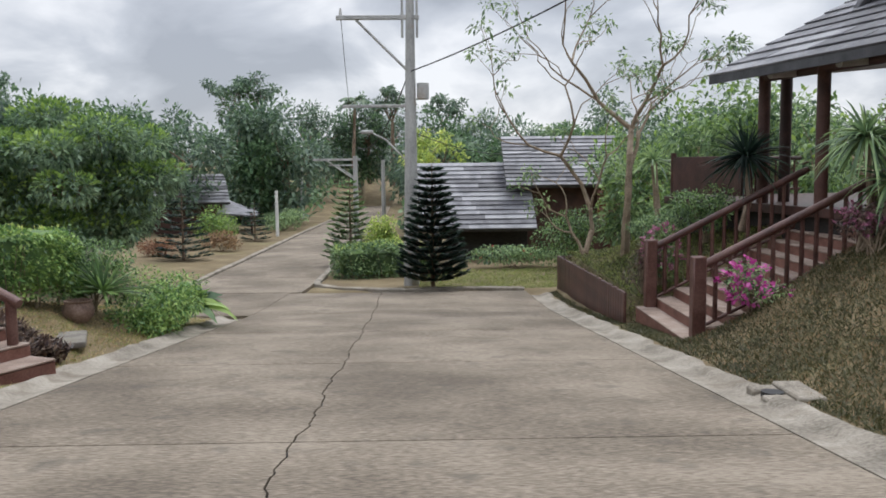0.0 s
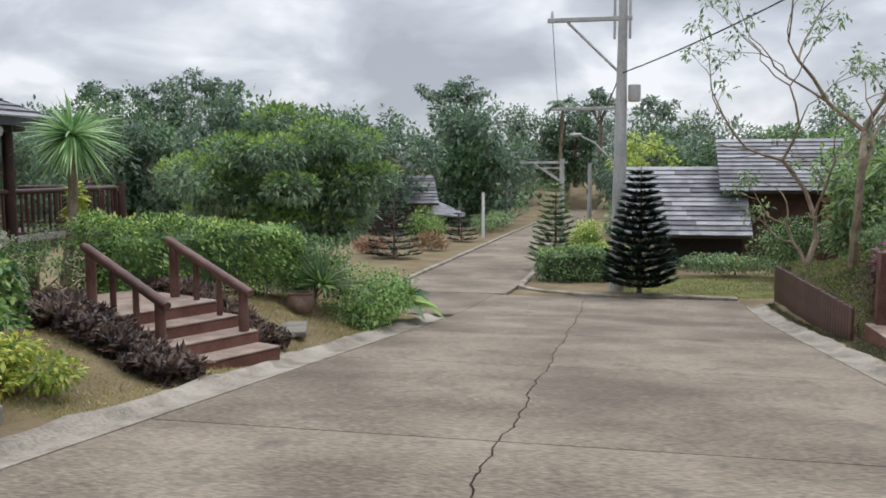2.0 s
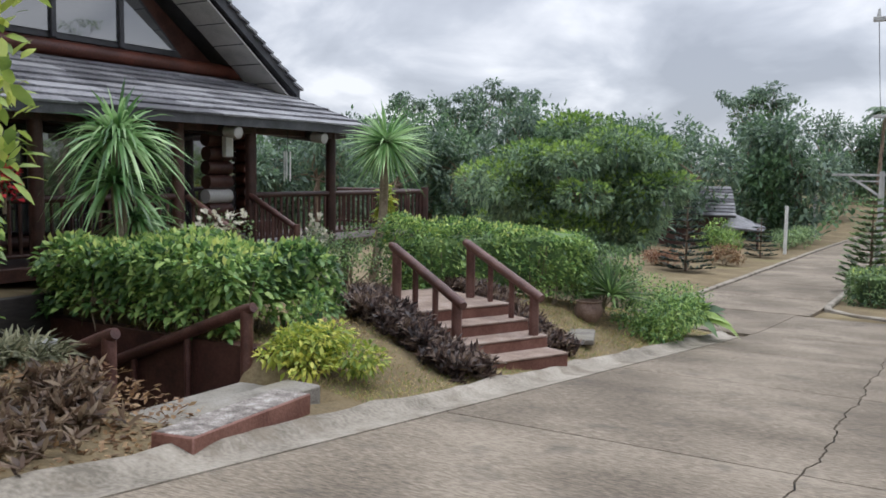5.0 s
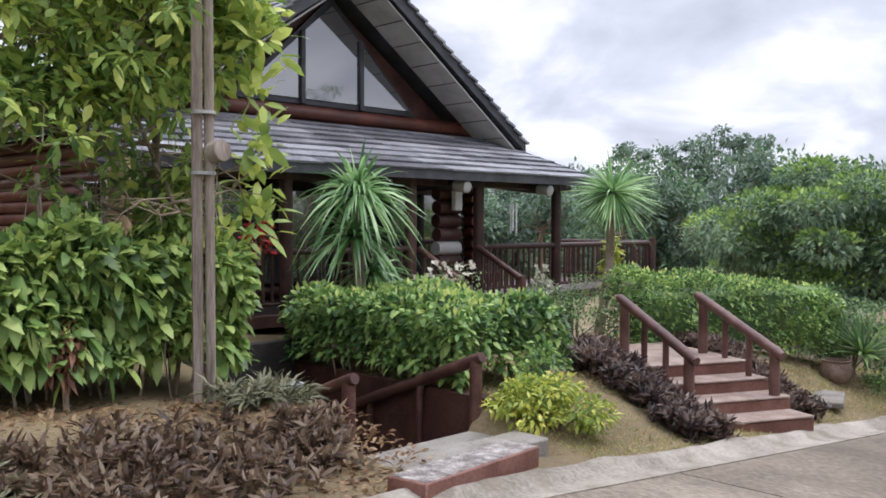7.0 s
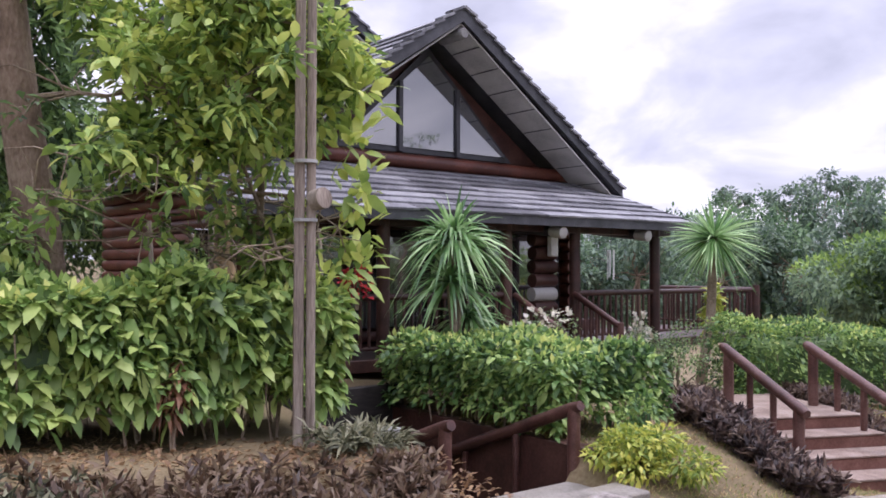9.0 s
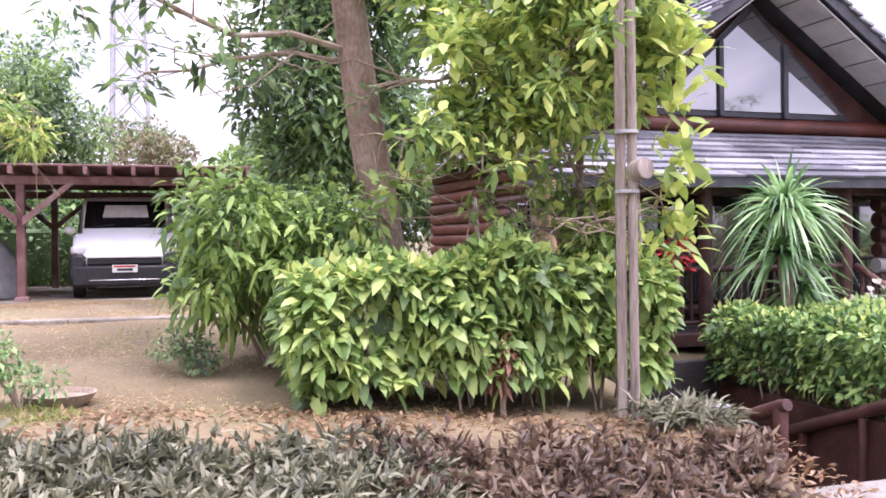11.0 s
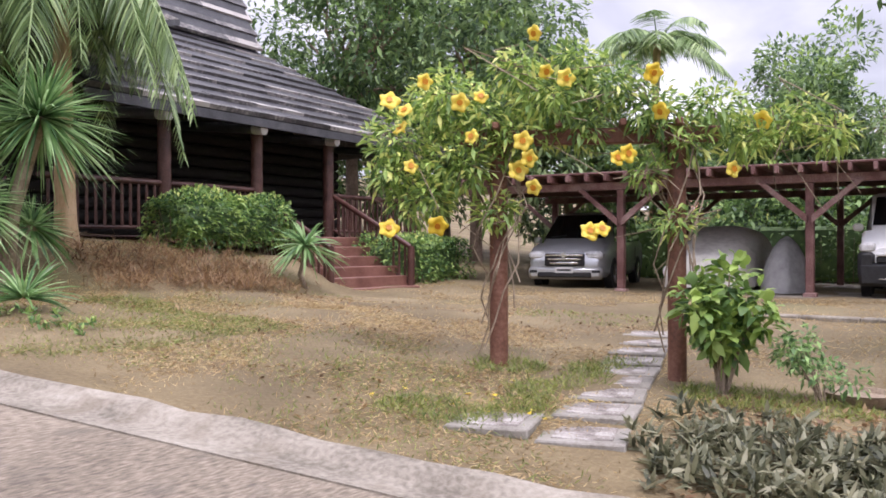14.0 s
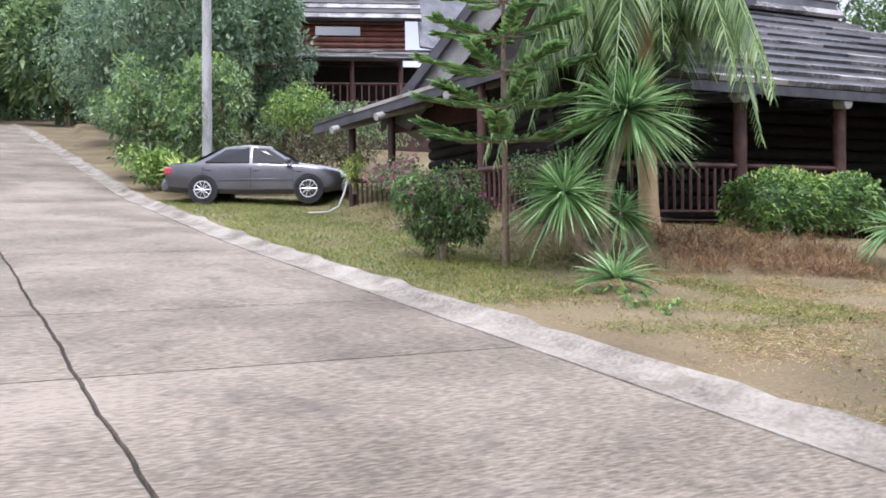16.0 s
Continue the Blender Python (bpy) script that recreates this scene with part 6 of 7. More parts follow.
w2 = part("wall", Geo().box(-18.6, -8.6, -20.2, -14.4, -1.0, 2.5).box(-17.0, -8.6, -18.0, -14.4, 2.4, 3.7), M["dark"], h2, "log wall coloured near black for deep shade")
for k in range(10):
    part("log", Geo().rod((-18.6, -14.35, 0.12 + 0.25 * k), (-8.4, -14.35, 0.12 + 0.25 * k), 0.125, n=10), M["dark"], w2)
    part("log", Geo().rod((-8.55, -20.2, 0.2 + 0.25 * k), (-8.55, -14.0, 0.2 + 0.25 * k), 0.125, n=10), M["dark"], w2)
for x in (-10.95, -13.3, -15.6, -18.9):
    part("post", Geo().rod((x, -12.25, -1.0), (x, -12.25, 2.12), 0.12, n=12), M["rail"], h2, "round maroon porch post")
    beam = part("beam", Geo().rod((x + 0.35, -14.3, 2.3), (x + 0.35, -12.0, 2.055), 0.1, n=10), M["fascia"], h2)
    part("beam_end", Geo().rod((x + 0.35, -12.0, 2.055), (x + 0.35, -11.72, 2.025), 0.105, n=12, bulge=1), M["soffit"], beam, "weathered grey log end")
rail_run(h2, (-8.5, -12.25), (-13.3, -12.25), 0, 0, step=0.17)
rail_run(h2, (-15.6, -12.25), (-19.4, -12.25), 0, 0, step=0.17)
rail_run(h2, (-13.3, -13.9), (-15.6, -13.9), 0, 0, step=0.17)
# lower, flatter roof and steep upper roof
low_roof = part("lower_roof", Geo().slab([(-8.9, -11.75, 2.2), (-19.9, -11.75, 2.2), (-16.2, -15.0, 4.45), (-8.9, -15.0, 4.45)][::-1], 0.1), M["fascia"], h2, "dark roof boards")
courses(low_roof, (-19.95, -11.7, 2.22), (-8.9, -11.7, 2.22), (-8.9, -15.0, 4.47), (-16.25, -15.0, 4.47), 10, "tile_dark", lift=0.12, split=1.3, seed=21)
up_roof = part("upper_roof", Geo().slab([(-16.2, -14.9, 4.5), (-9.0, -14.9, 4.5), (-9.0, -17.0, 9.2), (-16.2, -17.0, 9.2)], 0.12), M["fascia"], h2, "dark roof boards")
courses(up_roof, (-16.3, -14.85, 4.5), (-9.0, -14.85, 4.5), (-9.0, -17.0, 9.2), (-16.3, -17.0, 9.2), 13, "tile_dark", lift=0.12, split=1.5, seed=22)
part("roof_end", Geo().slab([(-16.25, -14.9, 4.4), (-16.25, -17.0, 9.2), (-16.25, -19.1, 4.4)], 0.1), M["tile_dark"], h2)
part("hip_roof", Geo().slab([(-19.95, -11.7, 2.2), (-19.95, -21, 2.2), (-16.2, -19.2, 4.45), (-16.2, -15.0, 4.45)][::-1], 0.1), M["tile_dark"], h2)
part("fascia", Geo().slab([(-8.9, -11.72, 2.06), (-19.9, -11.72, 2.06), (-19.9, -11.72, 2.22), (-8.9, -11.72, 2.22)][::-1], 0.05), M["fascia"], h2, "worn dark fascia")
# gable towards the road and its porch roof
Q0, Q1, Q2 = (Vector(polar(*q)) - Vector((0, 0, DZ)) for q in ((160.3, 19.6, 4.1), (149.6, 18.3, 8.35), (141.0, 17.3, 4.6)))
back = Vector((-2.6, -4.2, 0))
part("gable_wall", Geo().slab([Q0 + back * 0.16 - Vector((0, 0, 0.3)), Q2 + back * 0.16 - Vector((0, 0, 0.3)), Q1 + back * 0.16 - Vector((0, 0, 0.5))][::-1], 0.1), M["dark_log"], h2, "dark gable boards")
for a, b in ((Q0, Q1), (Q1, Q2)):
    part("gable_roof", Geo().slab([a, b, b + back, a + back], 0.12), M["tile_dark"], h2, "dark steep roof")
    dn = Vector((0, 0, -1))
    part("barge_board", Geo().slab([a + dn * 0.06, b + dn * 0.06, b + dn * 0.34, a + dn * 0.34], 0.06), M["fascia"], h2, "dark barge board")
    inw = ((Q0 + Q2) / 2 + Vector((0, 0, 1.2)) - (a + b) / 2).normalized() * 0.75
    if a is Q0:
        part("soffit", Geo().slab([a + inw + back * 0.03, b + inw + back * 0.03 + dn * 0.2, b + back * 0.03 + dn * 0.2, a + back * 0.03], 0.03), M["grey_board"], h2, "grey soffit boards")
R0, R1 = (Vector(polar(*q)) - Vector((0, 0, DZ)) for q in ((164.6, 20.6, 4.0), (142.7, 13.8, 4.72)))
pb = Vector((-2.6, -0.9, 0.75))
pr = part("porch_roof", Geo().slab([R0, R1, R1 + pb, R0 + pb], 0.1), M["fascia"], h2, "dark porch roof boards")
courses(pr, R0, R1, R1 + pb, R0 + pb, 7, "tile_dark", lift=0.1, split=1.4, seed=23)
part("fascia", Geo().slab([R0 - Vector((0, 0, 0.16)), R1 - Vector((0, 0, 0.16)), R1 + Vector((0, 0, 0.04)), R0 + Vector((0, 0, 0.04))], 0.06), M["fascia"], h2, "dark fascia board")
for s in (0.1, 0.27, 0.5, 0.75):
    q = R0.lerp(R1, s)
    part("beam", Geo().rod(q + pb * 0.5 - Vector((0, 0, 0.2)), q - pb * 0.06 - Vector((0, 0, 0.2)), 0.08, n=10), M["soffit"], h2, "grey log beam end")
for az_, d_, t_ in ((162.2, 20.3, 4.0), (159.7, 19.3, 4.1), (154.0, 16.6, 4.3)):
    x, y, z = polar(az_, d_, 0)
    part("post", Geo().rod((x, y, -0.4), (x, y, t_ - DZ), 0.085, n=12), M["dark_log"], h2, "dark round porch post")
a, b, c = polar(162.2, 20.3, 0)[:2], polar(159.7, 19.3, 0)[:2], polar(149.0, 14.2, 0)[:2]
rail_run(h2, a, b, 0.1, 0.05, mat="dark_log")
rail_run(h2, b, c, 0.05, 0, mat="rail")
# steps down to the lawn
s2 = thing("porch_steps", "maroon porch steps leading down to the dry lawn", "steps", at=(-13.95, -9.75, 0.55), rz=-101)
for k in range(6):
    part("step", Geo().box(0.3 * k, 0.3 * (k + 1) + 0.35, -1.12, 1.12, -0.3, 0.195 * (k + 1), 0.015), M["step"], s2)
for y in (-1.07, 1.07):
    part("newel", Geo().rod((0.2, y, -0.2), (0.2, y, 0.98), 0.075, n=10), M["rail"], s2)
    rail_run(s2, (0.2, y), (2.5, y), 0.1, 1.2, height=0.86, step=0.17)
# planting before the cabin
hedge("clipped bright green hedge in front of the cabin deck", (-11.4, -11.3, float(ground_z(-11.4, -11.3)) - 0.02), 8, 3.1, 0.9, 0.95, 6000, 0.1, seed=51, bare=0.15)
hedge("clipped green hedge beside the cabin steps", (-16.6, -10.6, 0.62), 0, 3.4, 0.9, 1.1, 4500, 0.1, seed=52, bare=0.1)
rosette("dracaena", "small spiky dracaena beside the cabin steps", on_ground(-11.75, -9.75, 0.0), 110, 0.75, 0.045, "lf_drac", 53, droop=0.45, low=-0.4, trunk=(0, 0, 0), tr=0.05, heads=[((0.02, 0, 0.75), 1.0)], cat="dracaena")
rosette("dracaena", "tall dracaena with round spiky heads on a pale trunk", on_ground(-6.5, -10.0, -0.05), 440, 1.05, 0.03, "lf_drac", 54, droop=0.3, low=-0.75, trunk=(0, 0, 0), tr=0.1, heads=[((-0.3, 0.25, 2.05), 1.0), ((0.55, 0.1, 1.0), 0.75), ((-0.35, 0.0, 0.75), 0.5)], cat="dracaena")
rosette("young_dracaena", "small spiky dracaena at the foot of the bank", on_ground(-5.75, -8.55, 0.0), 90, 0.62, 0.03, "lf_drac", 55, droop=0.35, low=0.0, cat="dracaena", heads=[((0, 0, 0.15), 1.0)])
palm = thing("palm_tree", "palm with long drooping pale green fronds", "palm", at=on_ground(-8.0, -10.9, 0.0))
part("trunk", Geo().tube([(0, 0, -0.2), (0.02, 0, 0.3), (0.05, 0, 1.8), (0.1, 0.05, 3.9)], [0.2, 0.15, 0.13, 0.1], 14), M["wood"], palm, "pale smooth trunk")
palm_fronds(palm, (0.1, 0.05, 3.9), 44, 2.5, "lf_palm", 56, droop=1.45, leaflets=70, width=0.03, low=0.4, high=0.95, leaf_len=0.3, hang=0.8)
araucaria("young light green conifer with level whorled boughs", on_ground(-5.55, -10.75, 0.0), 4.9, 1.15, 7, "lf_arau2", 57, trunk_r=0.055, per=6, up=0.16, dense=170, bare=0.34, fluff=0.13, taper=0.6)
shrub("bougainvillea", "dark green bush with mauve blossoms beside the drive", on_ground(-5.05, -11.75, 0.0), (0.75, 0.75, 0.72), 5500, 0.085, "lf_dark", 58, blobs=16, lift=0.55, flowers="fl_mauve", flower_n=90)
shrub("bougainvillea", "mauve flowering shrub along the deck rail", on_ground(-6.6, -17.6, 0.1), (0.6, 1.2, 0.5), 1500, 0.08, "lf_mid", 59, blobs=12, flowers="fl_mauve", flower_n=160, lift=0.6)
shrub("deck_shrub", "dark leafy shrub against the cabin deck", on_ground(-7.4, -12.6, 0.0), (0.9, 0.9, 0.6), 2200, 0.09, "lf_mid", 60, blobs=12, flowers="fl_mauve", flower_n=30)
shrub("hanging_plants", "hanging pale plants at the cabin corner post", (-6.2, -19.2, 2.5), (0.35, 0.4, 0.5), 700, 0.09, "lf_lime", 61, stems=3)
bed_plants("dry_bank_litter", "dry brown cut stems lying on the bank", along((-7.6, -10.0), (-11.2, -9.9), 0.55, 0.15), 900, 0.22, 0.012, "lf_dry", 62, per=5)
bed_plants("green_tuft", "small bright green weeds in the dry lawn", strip(-5.7, -5.2, -8.4, -7.2), 12, 0.09, 0.03, "lf_hedge", 63)

sedan = vehicle("sedan", "dark grey sedan with alloy wheels parked on the verge", (-4.75, -22.0, float(ground_z(-4.75, -22.0)) - 0.02), 154.8,
                [(-2.18, 0.42, 0.8, 0.74), (-2.08, 0.3, 0.91, 0.81), (-1.45, 0.24, 0.94, 0.85), (-0.78, 0.22, 0.93, 0.85, 1.35, 0.6), (-0.2, 0.2, 0.92, 0.85, 1.4, 0.63), (0.32, 0.2, 0.91, 0.85, 1.35, 0.61), (1.05, 0.2, 0.88, 0.85), (1.6, 0.22, 0.81, 0.84), (2.0, 0.28, 0.71, 0.78), (2.14, 0.36, 0.58, 0.7)], "grey_paint", (-1.25, 1.28), 0.315,
                [(-1.2, -0.14, -0.72, -0.16), (-0.06, 0.86, -0.08, 0.3)], [(2, 3), (6, 5)], "car")
for s in (-1, 1):
    part("tail_light", Geo().box(-2.2, -1.98, s * 0.66 - 0.16, s * 0.66 + 0.16, 0.68, 0.86, 0.03), M["red_lamp"], sedan, "red tail light")
    part("headlight", Geo().box(1.86, 2.1, s * 0.58 - 0.16, s * 0.58 + 0.16, 0.54, 0.68, 0.04), M["lamp"], sedan)
part("bumper", Geo().box(2.0, 2.22, -0.76, 0.76, 0.22, 0.48, 0.06), M["grey_paint"], sedan)
part("bumper", Geo().box(-2.27, -2.05, -0.76, 0.76, 0.28, 0.58, 0.06), M["grey_paint"], sedan)
sp = thing("lamp_pole", "tall pale concrete pole behind the parked car", "pole", at=(-3.95, -25.6, 2.6))
part("shaft", Geo().rod((0, 0, -0.2), (-0.12, 0, 9.5), 0.15, 0.11, n=12), M["galv"], sp)
hose = thing("garden_hose", "pale hose hanging over the deck rail", "hose", at=(-5.95, -18.9, 2.0))
part("pipe", Geo().tube([(0, 0, 0.75), (0.1, 0.05, 0.45), (0.25, 0.1, 0.15), (0.5, 0.1, 0.03), (0.9, 0, 0.02)], [0.025] * 5, 8), M["soffit"], hose)

# ---- cabin and woods higher up the slope ----
h3 = thing("upper_house", "orange-brown log house with balcony high on the slope", "house", at=polar(162.4, 38.5, 7.1), rz=72)
part("base", Geo().box(-6, 0.5, -4.2, 4.2, -3.5, 0), M["dark_log"], h3)
w3 = part("wall", Geo().box(-6, -1.6, -4.2, 4.2, 0, 2.0), M["dark"], h3)
up3 = part("upper_wall", Geo().box(-6, -1.4, -3.2, 2.4, 2.2, 4.3), M["log"], h3, "orange-brown logs")
for k in range(8):
    part("log", Geo().rod((-1.35, -3.4, 2.4 + 0.25 * k), (-1.35, 2.6, 2.4 + 0.25 * k), 0.13, n=8), M["log"], up3)
for y in (-4, -1.9, 0.2, 2.3, 4):
    part("post", Geo().rod((0.3, y, -0.1), (0.3, y, 1.95), 0.1, n=8), M["rail"], h3)
rail_run(h3, (0.3, -4), (0.3, 4), 0, 0, step=0.3, r=0.04)
r3 = part("porch_roof", Geo().slab([(0.8, -4.6, 1.9), (0.8, 4.8, 1.9), (-1.5, 4.4, 2.75), (-1.5, -4.4, 2.75)], 0.1), M["fascia"], h3)
courses(r3, (0.85, -4.6, 1.9), (0.85, 4.8, 1.9), (-1.5, 4.4, 2.75), (-1.5, -4.4, 2.75), 6, "tile_dark", split=3, seed=31)
r3b = part("roof", Geo().slab([(-0.7, -3.9, 3.95), (-0.7, 3.3, 3.95), (-3.7, 3.3, 6.6), (-3.7, -3.9, 6.6)], 0.12), M["fascia"], h3)
courses(r3b, (-0.65, -3.9, 3.95), (-0.65, 3.3, 3.95), (-3.7, 3.3, 6.6), (-3.7, -3.9, 6.6), 9, "tile_dark", split=3, seed=32)
part("side_roof", Geo().slab([(-0.4, 3.2, 2.7), (-0.4, 6.5, 2.2), (-2.8, 6.5, 5.0), (-2.8, 3.2, 6.0)], 0.12), M["tile"], h3)
part("window", Geo().box(-1.26, -1.2, -1.4, 0.6, 3.3, 3.7, 0.01), M["glass"], h3, "row of small panes")
for k, (az_, d_, r_, hh, m_) in enumerate(((173.0, 33, 2.8, 9, "lf_mid"), (175.2, 40, 3.2, 9.5, "lf_mid"), (168.8, 35, 2.6, 8, "lf_mid"), (174.6, 28, 1.4, 3.6, "lf_mid"), (171, 27.0, 1.3, 3.8, "lf_mid"), (171, 40, 3.6, 10, "lf_mid"), (176.0, 50, 4.0, 10, "lf_mid"), (179.3, 62, 4.5, 15, "lf_mid"), (183.0, 74, 6.0, 17, "lf_mid"), (187.5, 70, 6.0, 16, "lf_mid"), (191.5, 60, 5.0, 14, "lf_mid"), (177.0, 80, 6.5, 17, "lf_mid"), (180.5, 88, 6.5, 17, "lf_mid"))):
    x, y, _ = polar(az_, d_, 0)
    # trees at middle distance wear the haze-tinted leaves
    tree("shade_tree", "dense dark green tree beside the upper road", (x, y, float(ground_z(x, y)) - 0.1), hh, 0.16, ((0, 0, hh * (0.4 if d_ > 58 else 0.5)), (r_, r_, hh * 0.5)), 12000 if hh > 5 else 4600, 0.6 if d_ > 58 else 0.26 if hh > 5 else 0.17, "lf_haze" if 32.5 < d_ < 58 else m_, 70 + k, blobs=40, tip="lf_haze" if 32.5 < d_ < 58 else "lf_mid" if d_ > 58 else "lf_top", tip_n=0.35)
for k, (az_, d_) in enumerate(((126.5, 27), (120.5, 30))):
    x, y, _ = polar(az_, d_, 0)
    tree("shade_tree", "dense green tree rising behind the cabin", (x, y, 1.2), 9.5, 0.2, ((0, 0, 6.0), (3.4, 3.4, 3.8)), 9000, 0.26, "lf_dark", 190 + k, blobs=34, tip="lf_mid", tip_n=0.25)
shrub("verge_shrub", "bright green shrub behind the parked car", polar(174.3, 25.5, 2.7), (0.9, 0.9, 0.75), 1500, 0.16, "lf_top", 81, blobs=12)
rosette("verge_palm", "low bright green palm-like plant behind the parked car", polar(172.6, 24.5, 3.1), 90, 1.1, 0.06, "lf_lime", 82, droop=0.5, low=0.0)
shrub("slope_scrub", "brown-green scrub on the slope behind the drive", polar(164.5, 27, 3.2), (2.6, 1.6, 0.8), 2200, 0.14, "lf_bank", 83, blobs=16, stems=10)
shrub("slope_scrub", "mixed green scrub on the slope below the upper house", polar(163, 31, 4.2), (3.4, 1.8, 1.1), 3000, 0.16, "lf_mid", 84, blobs=18, stems=10)
shrub("slope_tree", "light green feathery young tree below the upper house", polar(165.8, 30, 4.6), (1.3, 1.3, 1.2), 1800, 0.16, "lf_top", 85, blobs=14, stems=6)


# ---- the house on the other side, with its long stairs ----
h4 = thing("bank_house", "dark log house with railed deck on the grass bank", "house")
h4.matrix_basis = pose(5.99, 18.59, 0.66, 0, 0, 11.4) @ pose(-5.7, -18.42, 0)
part("deck", Geo().box(6.3, 13, 9.5, 21.6, -0.2, -0.02), M["dark_log"], h4, "dark timber deck")
# near-black filling stands for the shade below this deck
part("skirt_wall", Geo().box(6.5, 13, 9.6, 21.4, -1.8, -0.2), M["dark"], h4, "near-black box filling the shade under the deck")
w4 = part("wall", Geo().box(8.6, 13, 9.0, 16.2, -1, 2.6), M["dark"], h4, "dark log wall")
for k in range(10):
    part("log", Geo().rod((8.5, 8.8, 0.12 + 0.25 * k), (8.5, 16.4, 0.12 + 0.25 * k), 0.125, n=10), M["log"], w4)
for x, y in ((6.5, 17.6), (6.5, 15.7), (7.2, 17.9), (6.6, 10.5)):
    part("post", Geo().rod((x, y, -0.2), (x, y, 2.8), 0.12, n=12), M["dark_log"], h4, "dark round porch post")
r4 = part("porch_roof", Geo().slab([(5.75, 18.4, 2.62), (5.75, 8.0, 2.62), (8.6, 8.0, 4.25), (8.6, 17.4, 4.25)], 0.1), M["fascia"], h4, "dark porch roof boards")
courses(r4, (5.7, 18.45, 2.62), (5.7, 8.0, 2.62), (8.6, 8.0, 4.25), (8.6, 17.4, 4.25), 8, "tile", split=1.4, seed=41)
part("fascia", Geo().slab([(5.7, 18.42, 2.46), (5.7, 8.0, 2.46), (5.7, 8.0, 2.64), (5.7, 18.42, 2.64)], 0.05), M["fascia"], h4, "dark fascia board")
part("eave_beam", Geo().rod((6.5, 9.0, 2.55), (6.5, 17.6, 2.55), 0.11, n=10), M["dark_log"], h4)
for y in (10.5, 12.5, 14.5, 16.5):
    part("beam", Geo().rod((8.6, y, 2.75), (5.9, y, 2.5), 0.1, n=10), M["soffit"], h4, "grey log beam end")
part("ceiling_boards", Geo().slab([(5.85, 8.2, 2.56), (5.85, 18.2, 2.56), (8.5, 17.2, 4.05), (8.5, 8.2, 4.05)], 0.02), M["soffit"], h4, "pale ceiling boards")
part("gable", Geo().slab([(8.4, 16.6, 3.4), (8.4, 8, 3.4), (8.4, 12.3, 7.4)], 0.12), M["dark_log"], h4)
gr = part("roof", Geo().slab([(7.7, 16.9, 3.3), (7.7, 12.3, 7.6), (14, 12.3, 7.6), (14, 16.9, 3.3)][::-1], 0.12), M["tile"], h4, "dark shingle roof")
for x, y in ((6.45, 21.4), (6.45, 18.0), (9.5, 21.4)):
    part("rail_post", Geo().rod((x, y, -0.2), (x, y, 1.05), 0.07, n=10), M["dark_log"], h4)
rail_run(h4, (6.45, 17.6), (6.45, 21.4), 0, 0, mat="dark_log", step=0.17)
part("screen_board", Geo().box(6.38, 6.42, 18.2, 21.3, 0.1, 0.95, 0.005), M["dark_log"], h4, "dark board screen behind the rail")
rail_run(h4, (6.45, 21.4), (10, 21.4), 0, 0, mat="dark_log", step=0.17)
s4 = thing("long_stairs", "long flight of terracotta steps with brown balustrades", "steps", at=(4.1, 15.35, -1.5))
for k in range(10):
    part("riser", Geo().box(0.0 if k == 0 else 0.37 * k, 0.37 * (k + 1) + 0.3, -1.62, 1.62, -0.5, 0.185 * (k + 1) - 0.03, 0.012), M["step"], s4)
    part("tread", Geo().box(0.37 * k - 0.02, 0.37 * (k + 1) - 0.005, -1.6, 1.6, 0.185 * (k + 1) - 0.03, 0.185 * (k + 1), 0.01), M["tread"], s4, "worn terracotta tread")
for y in (-1.5, 1.5):
    part("newel", Geo().box(0.14, 0.36, y - 0.11, y + 0.11, 0.0, 1.5, 0.02), M["rail"], s4, "square brown newel")
    rail_run(s4, (0.3, y), (3.3, y), 0.22, 1.72, height=1.12, step=0.24, r=0.04, top=0.07)
bw = thing("board_wall", "low retaining wall of upright brown boards below the bank", "retaining wall", at=(0, 0, 0))
for k in range(38):
    s = k / 37
    x, y = 3.9 + 0.1 * s, 17.15 + 9.3 * s
    part("board", Geo().box(-0.03, 0.03, -0.118, 0.118, float(road_z(y)) - 0.2, -1.06 - 0.28 * s + 0.015 * math.sin(k * 2.7), 0.012), M["dark_log"], bw).location = (x, y, 0)
for k in range(9):
    part("board", Geo().box(-0.118, 0.118, -0.03, 0.03, -2.7, -1.36, 0.012), M["dark_log"], bw).location = (4.1 + 0.25 * k, 26.55, 0)
# plants on the bank
shrub("bougainvillea", "bright magenta bougainvillea beside the long stairs", on_ground(5.0, 13.3, -0.02), (0.5, 0.95, 0.45), 900, 0.08, "lf_mid", 91, flowers="fl_pink", flower_n=95, flower_size=0.085, lift=0.55)
shrub("bougainvillea", "magenta bougainvillea behind the newel post", on_ground(4.75, 17.7, 0.1), (0.55, 0.7, 0.6), 900, 0.08, "lf_dark", 92, flowers="fl_mauve", flower_n=90, flower_size=0.085, lift=0.55)
shrub("dark_shrub", "dark purple-green shrub at the foot of the bank", on_ground(4.35, 17.5, 0.0), (0.4, 0.5, 0.55), 1100, 0.07, "lf_purple", 93)
shrub("dark_shrub", "dark green shrub below the deck rail", on_ground(6.1, 19.0, 0.1), (0.8, 1.1, 0.7), 2400, 0.09, "lf_dark", 94, blobs=12)
shrub("dark_shrub", "dark green shrub under the deck corner", on_ground(5.6, 20.8, 0.0), (0.9, 1.2, 0.6), 2000, 0.09, "lf_mid", 95, blobs=12)
shrub("pink_shrub", "dusty pink flowering shrub at the top of the bank", on_ground(6.5, 12.5, 0.0), (0.6, 0.8, 0.45), 1000, 0.07, "lf_purple", 96, flowers="fl_mauve", flower_n=80)
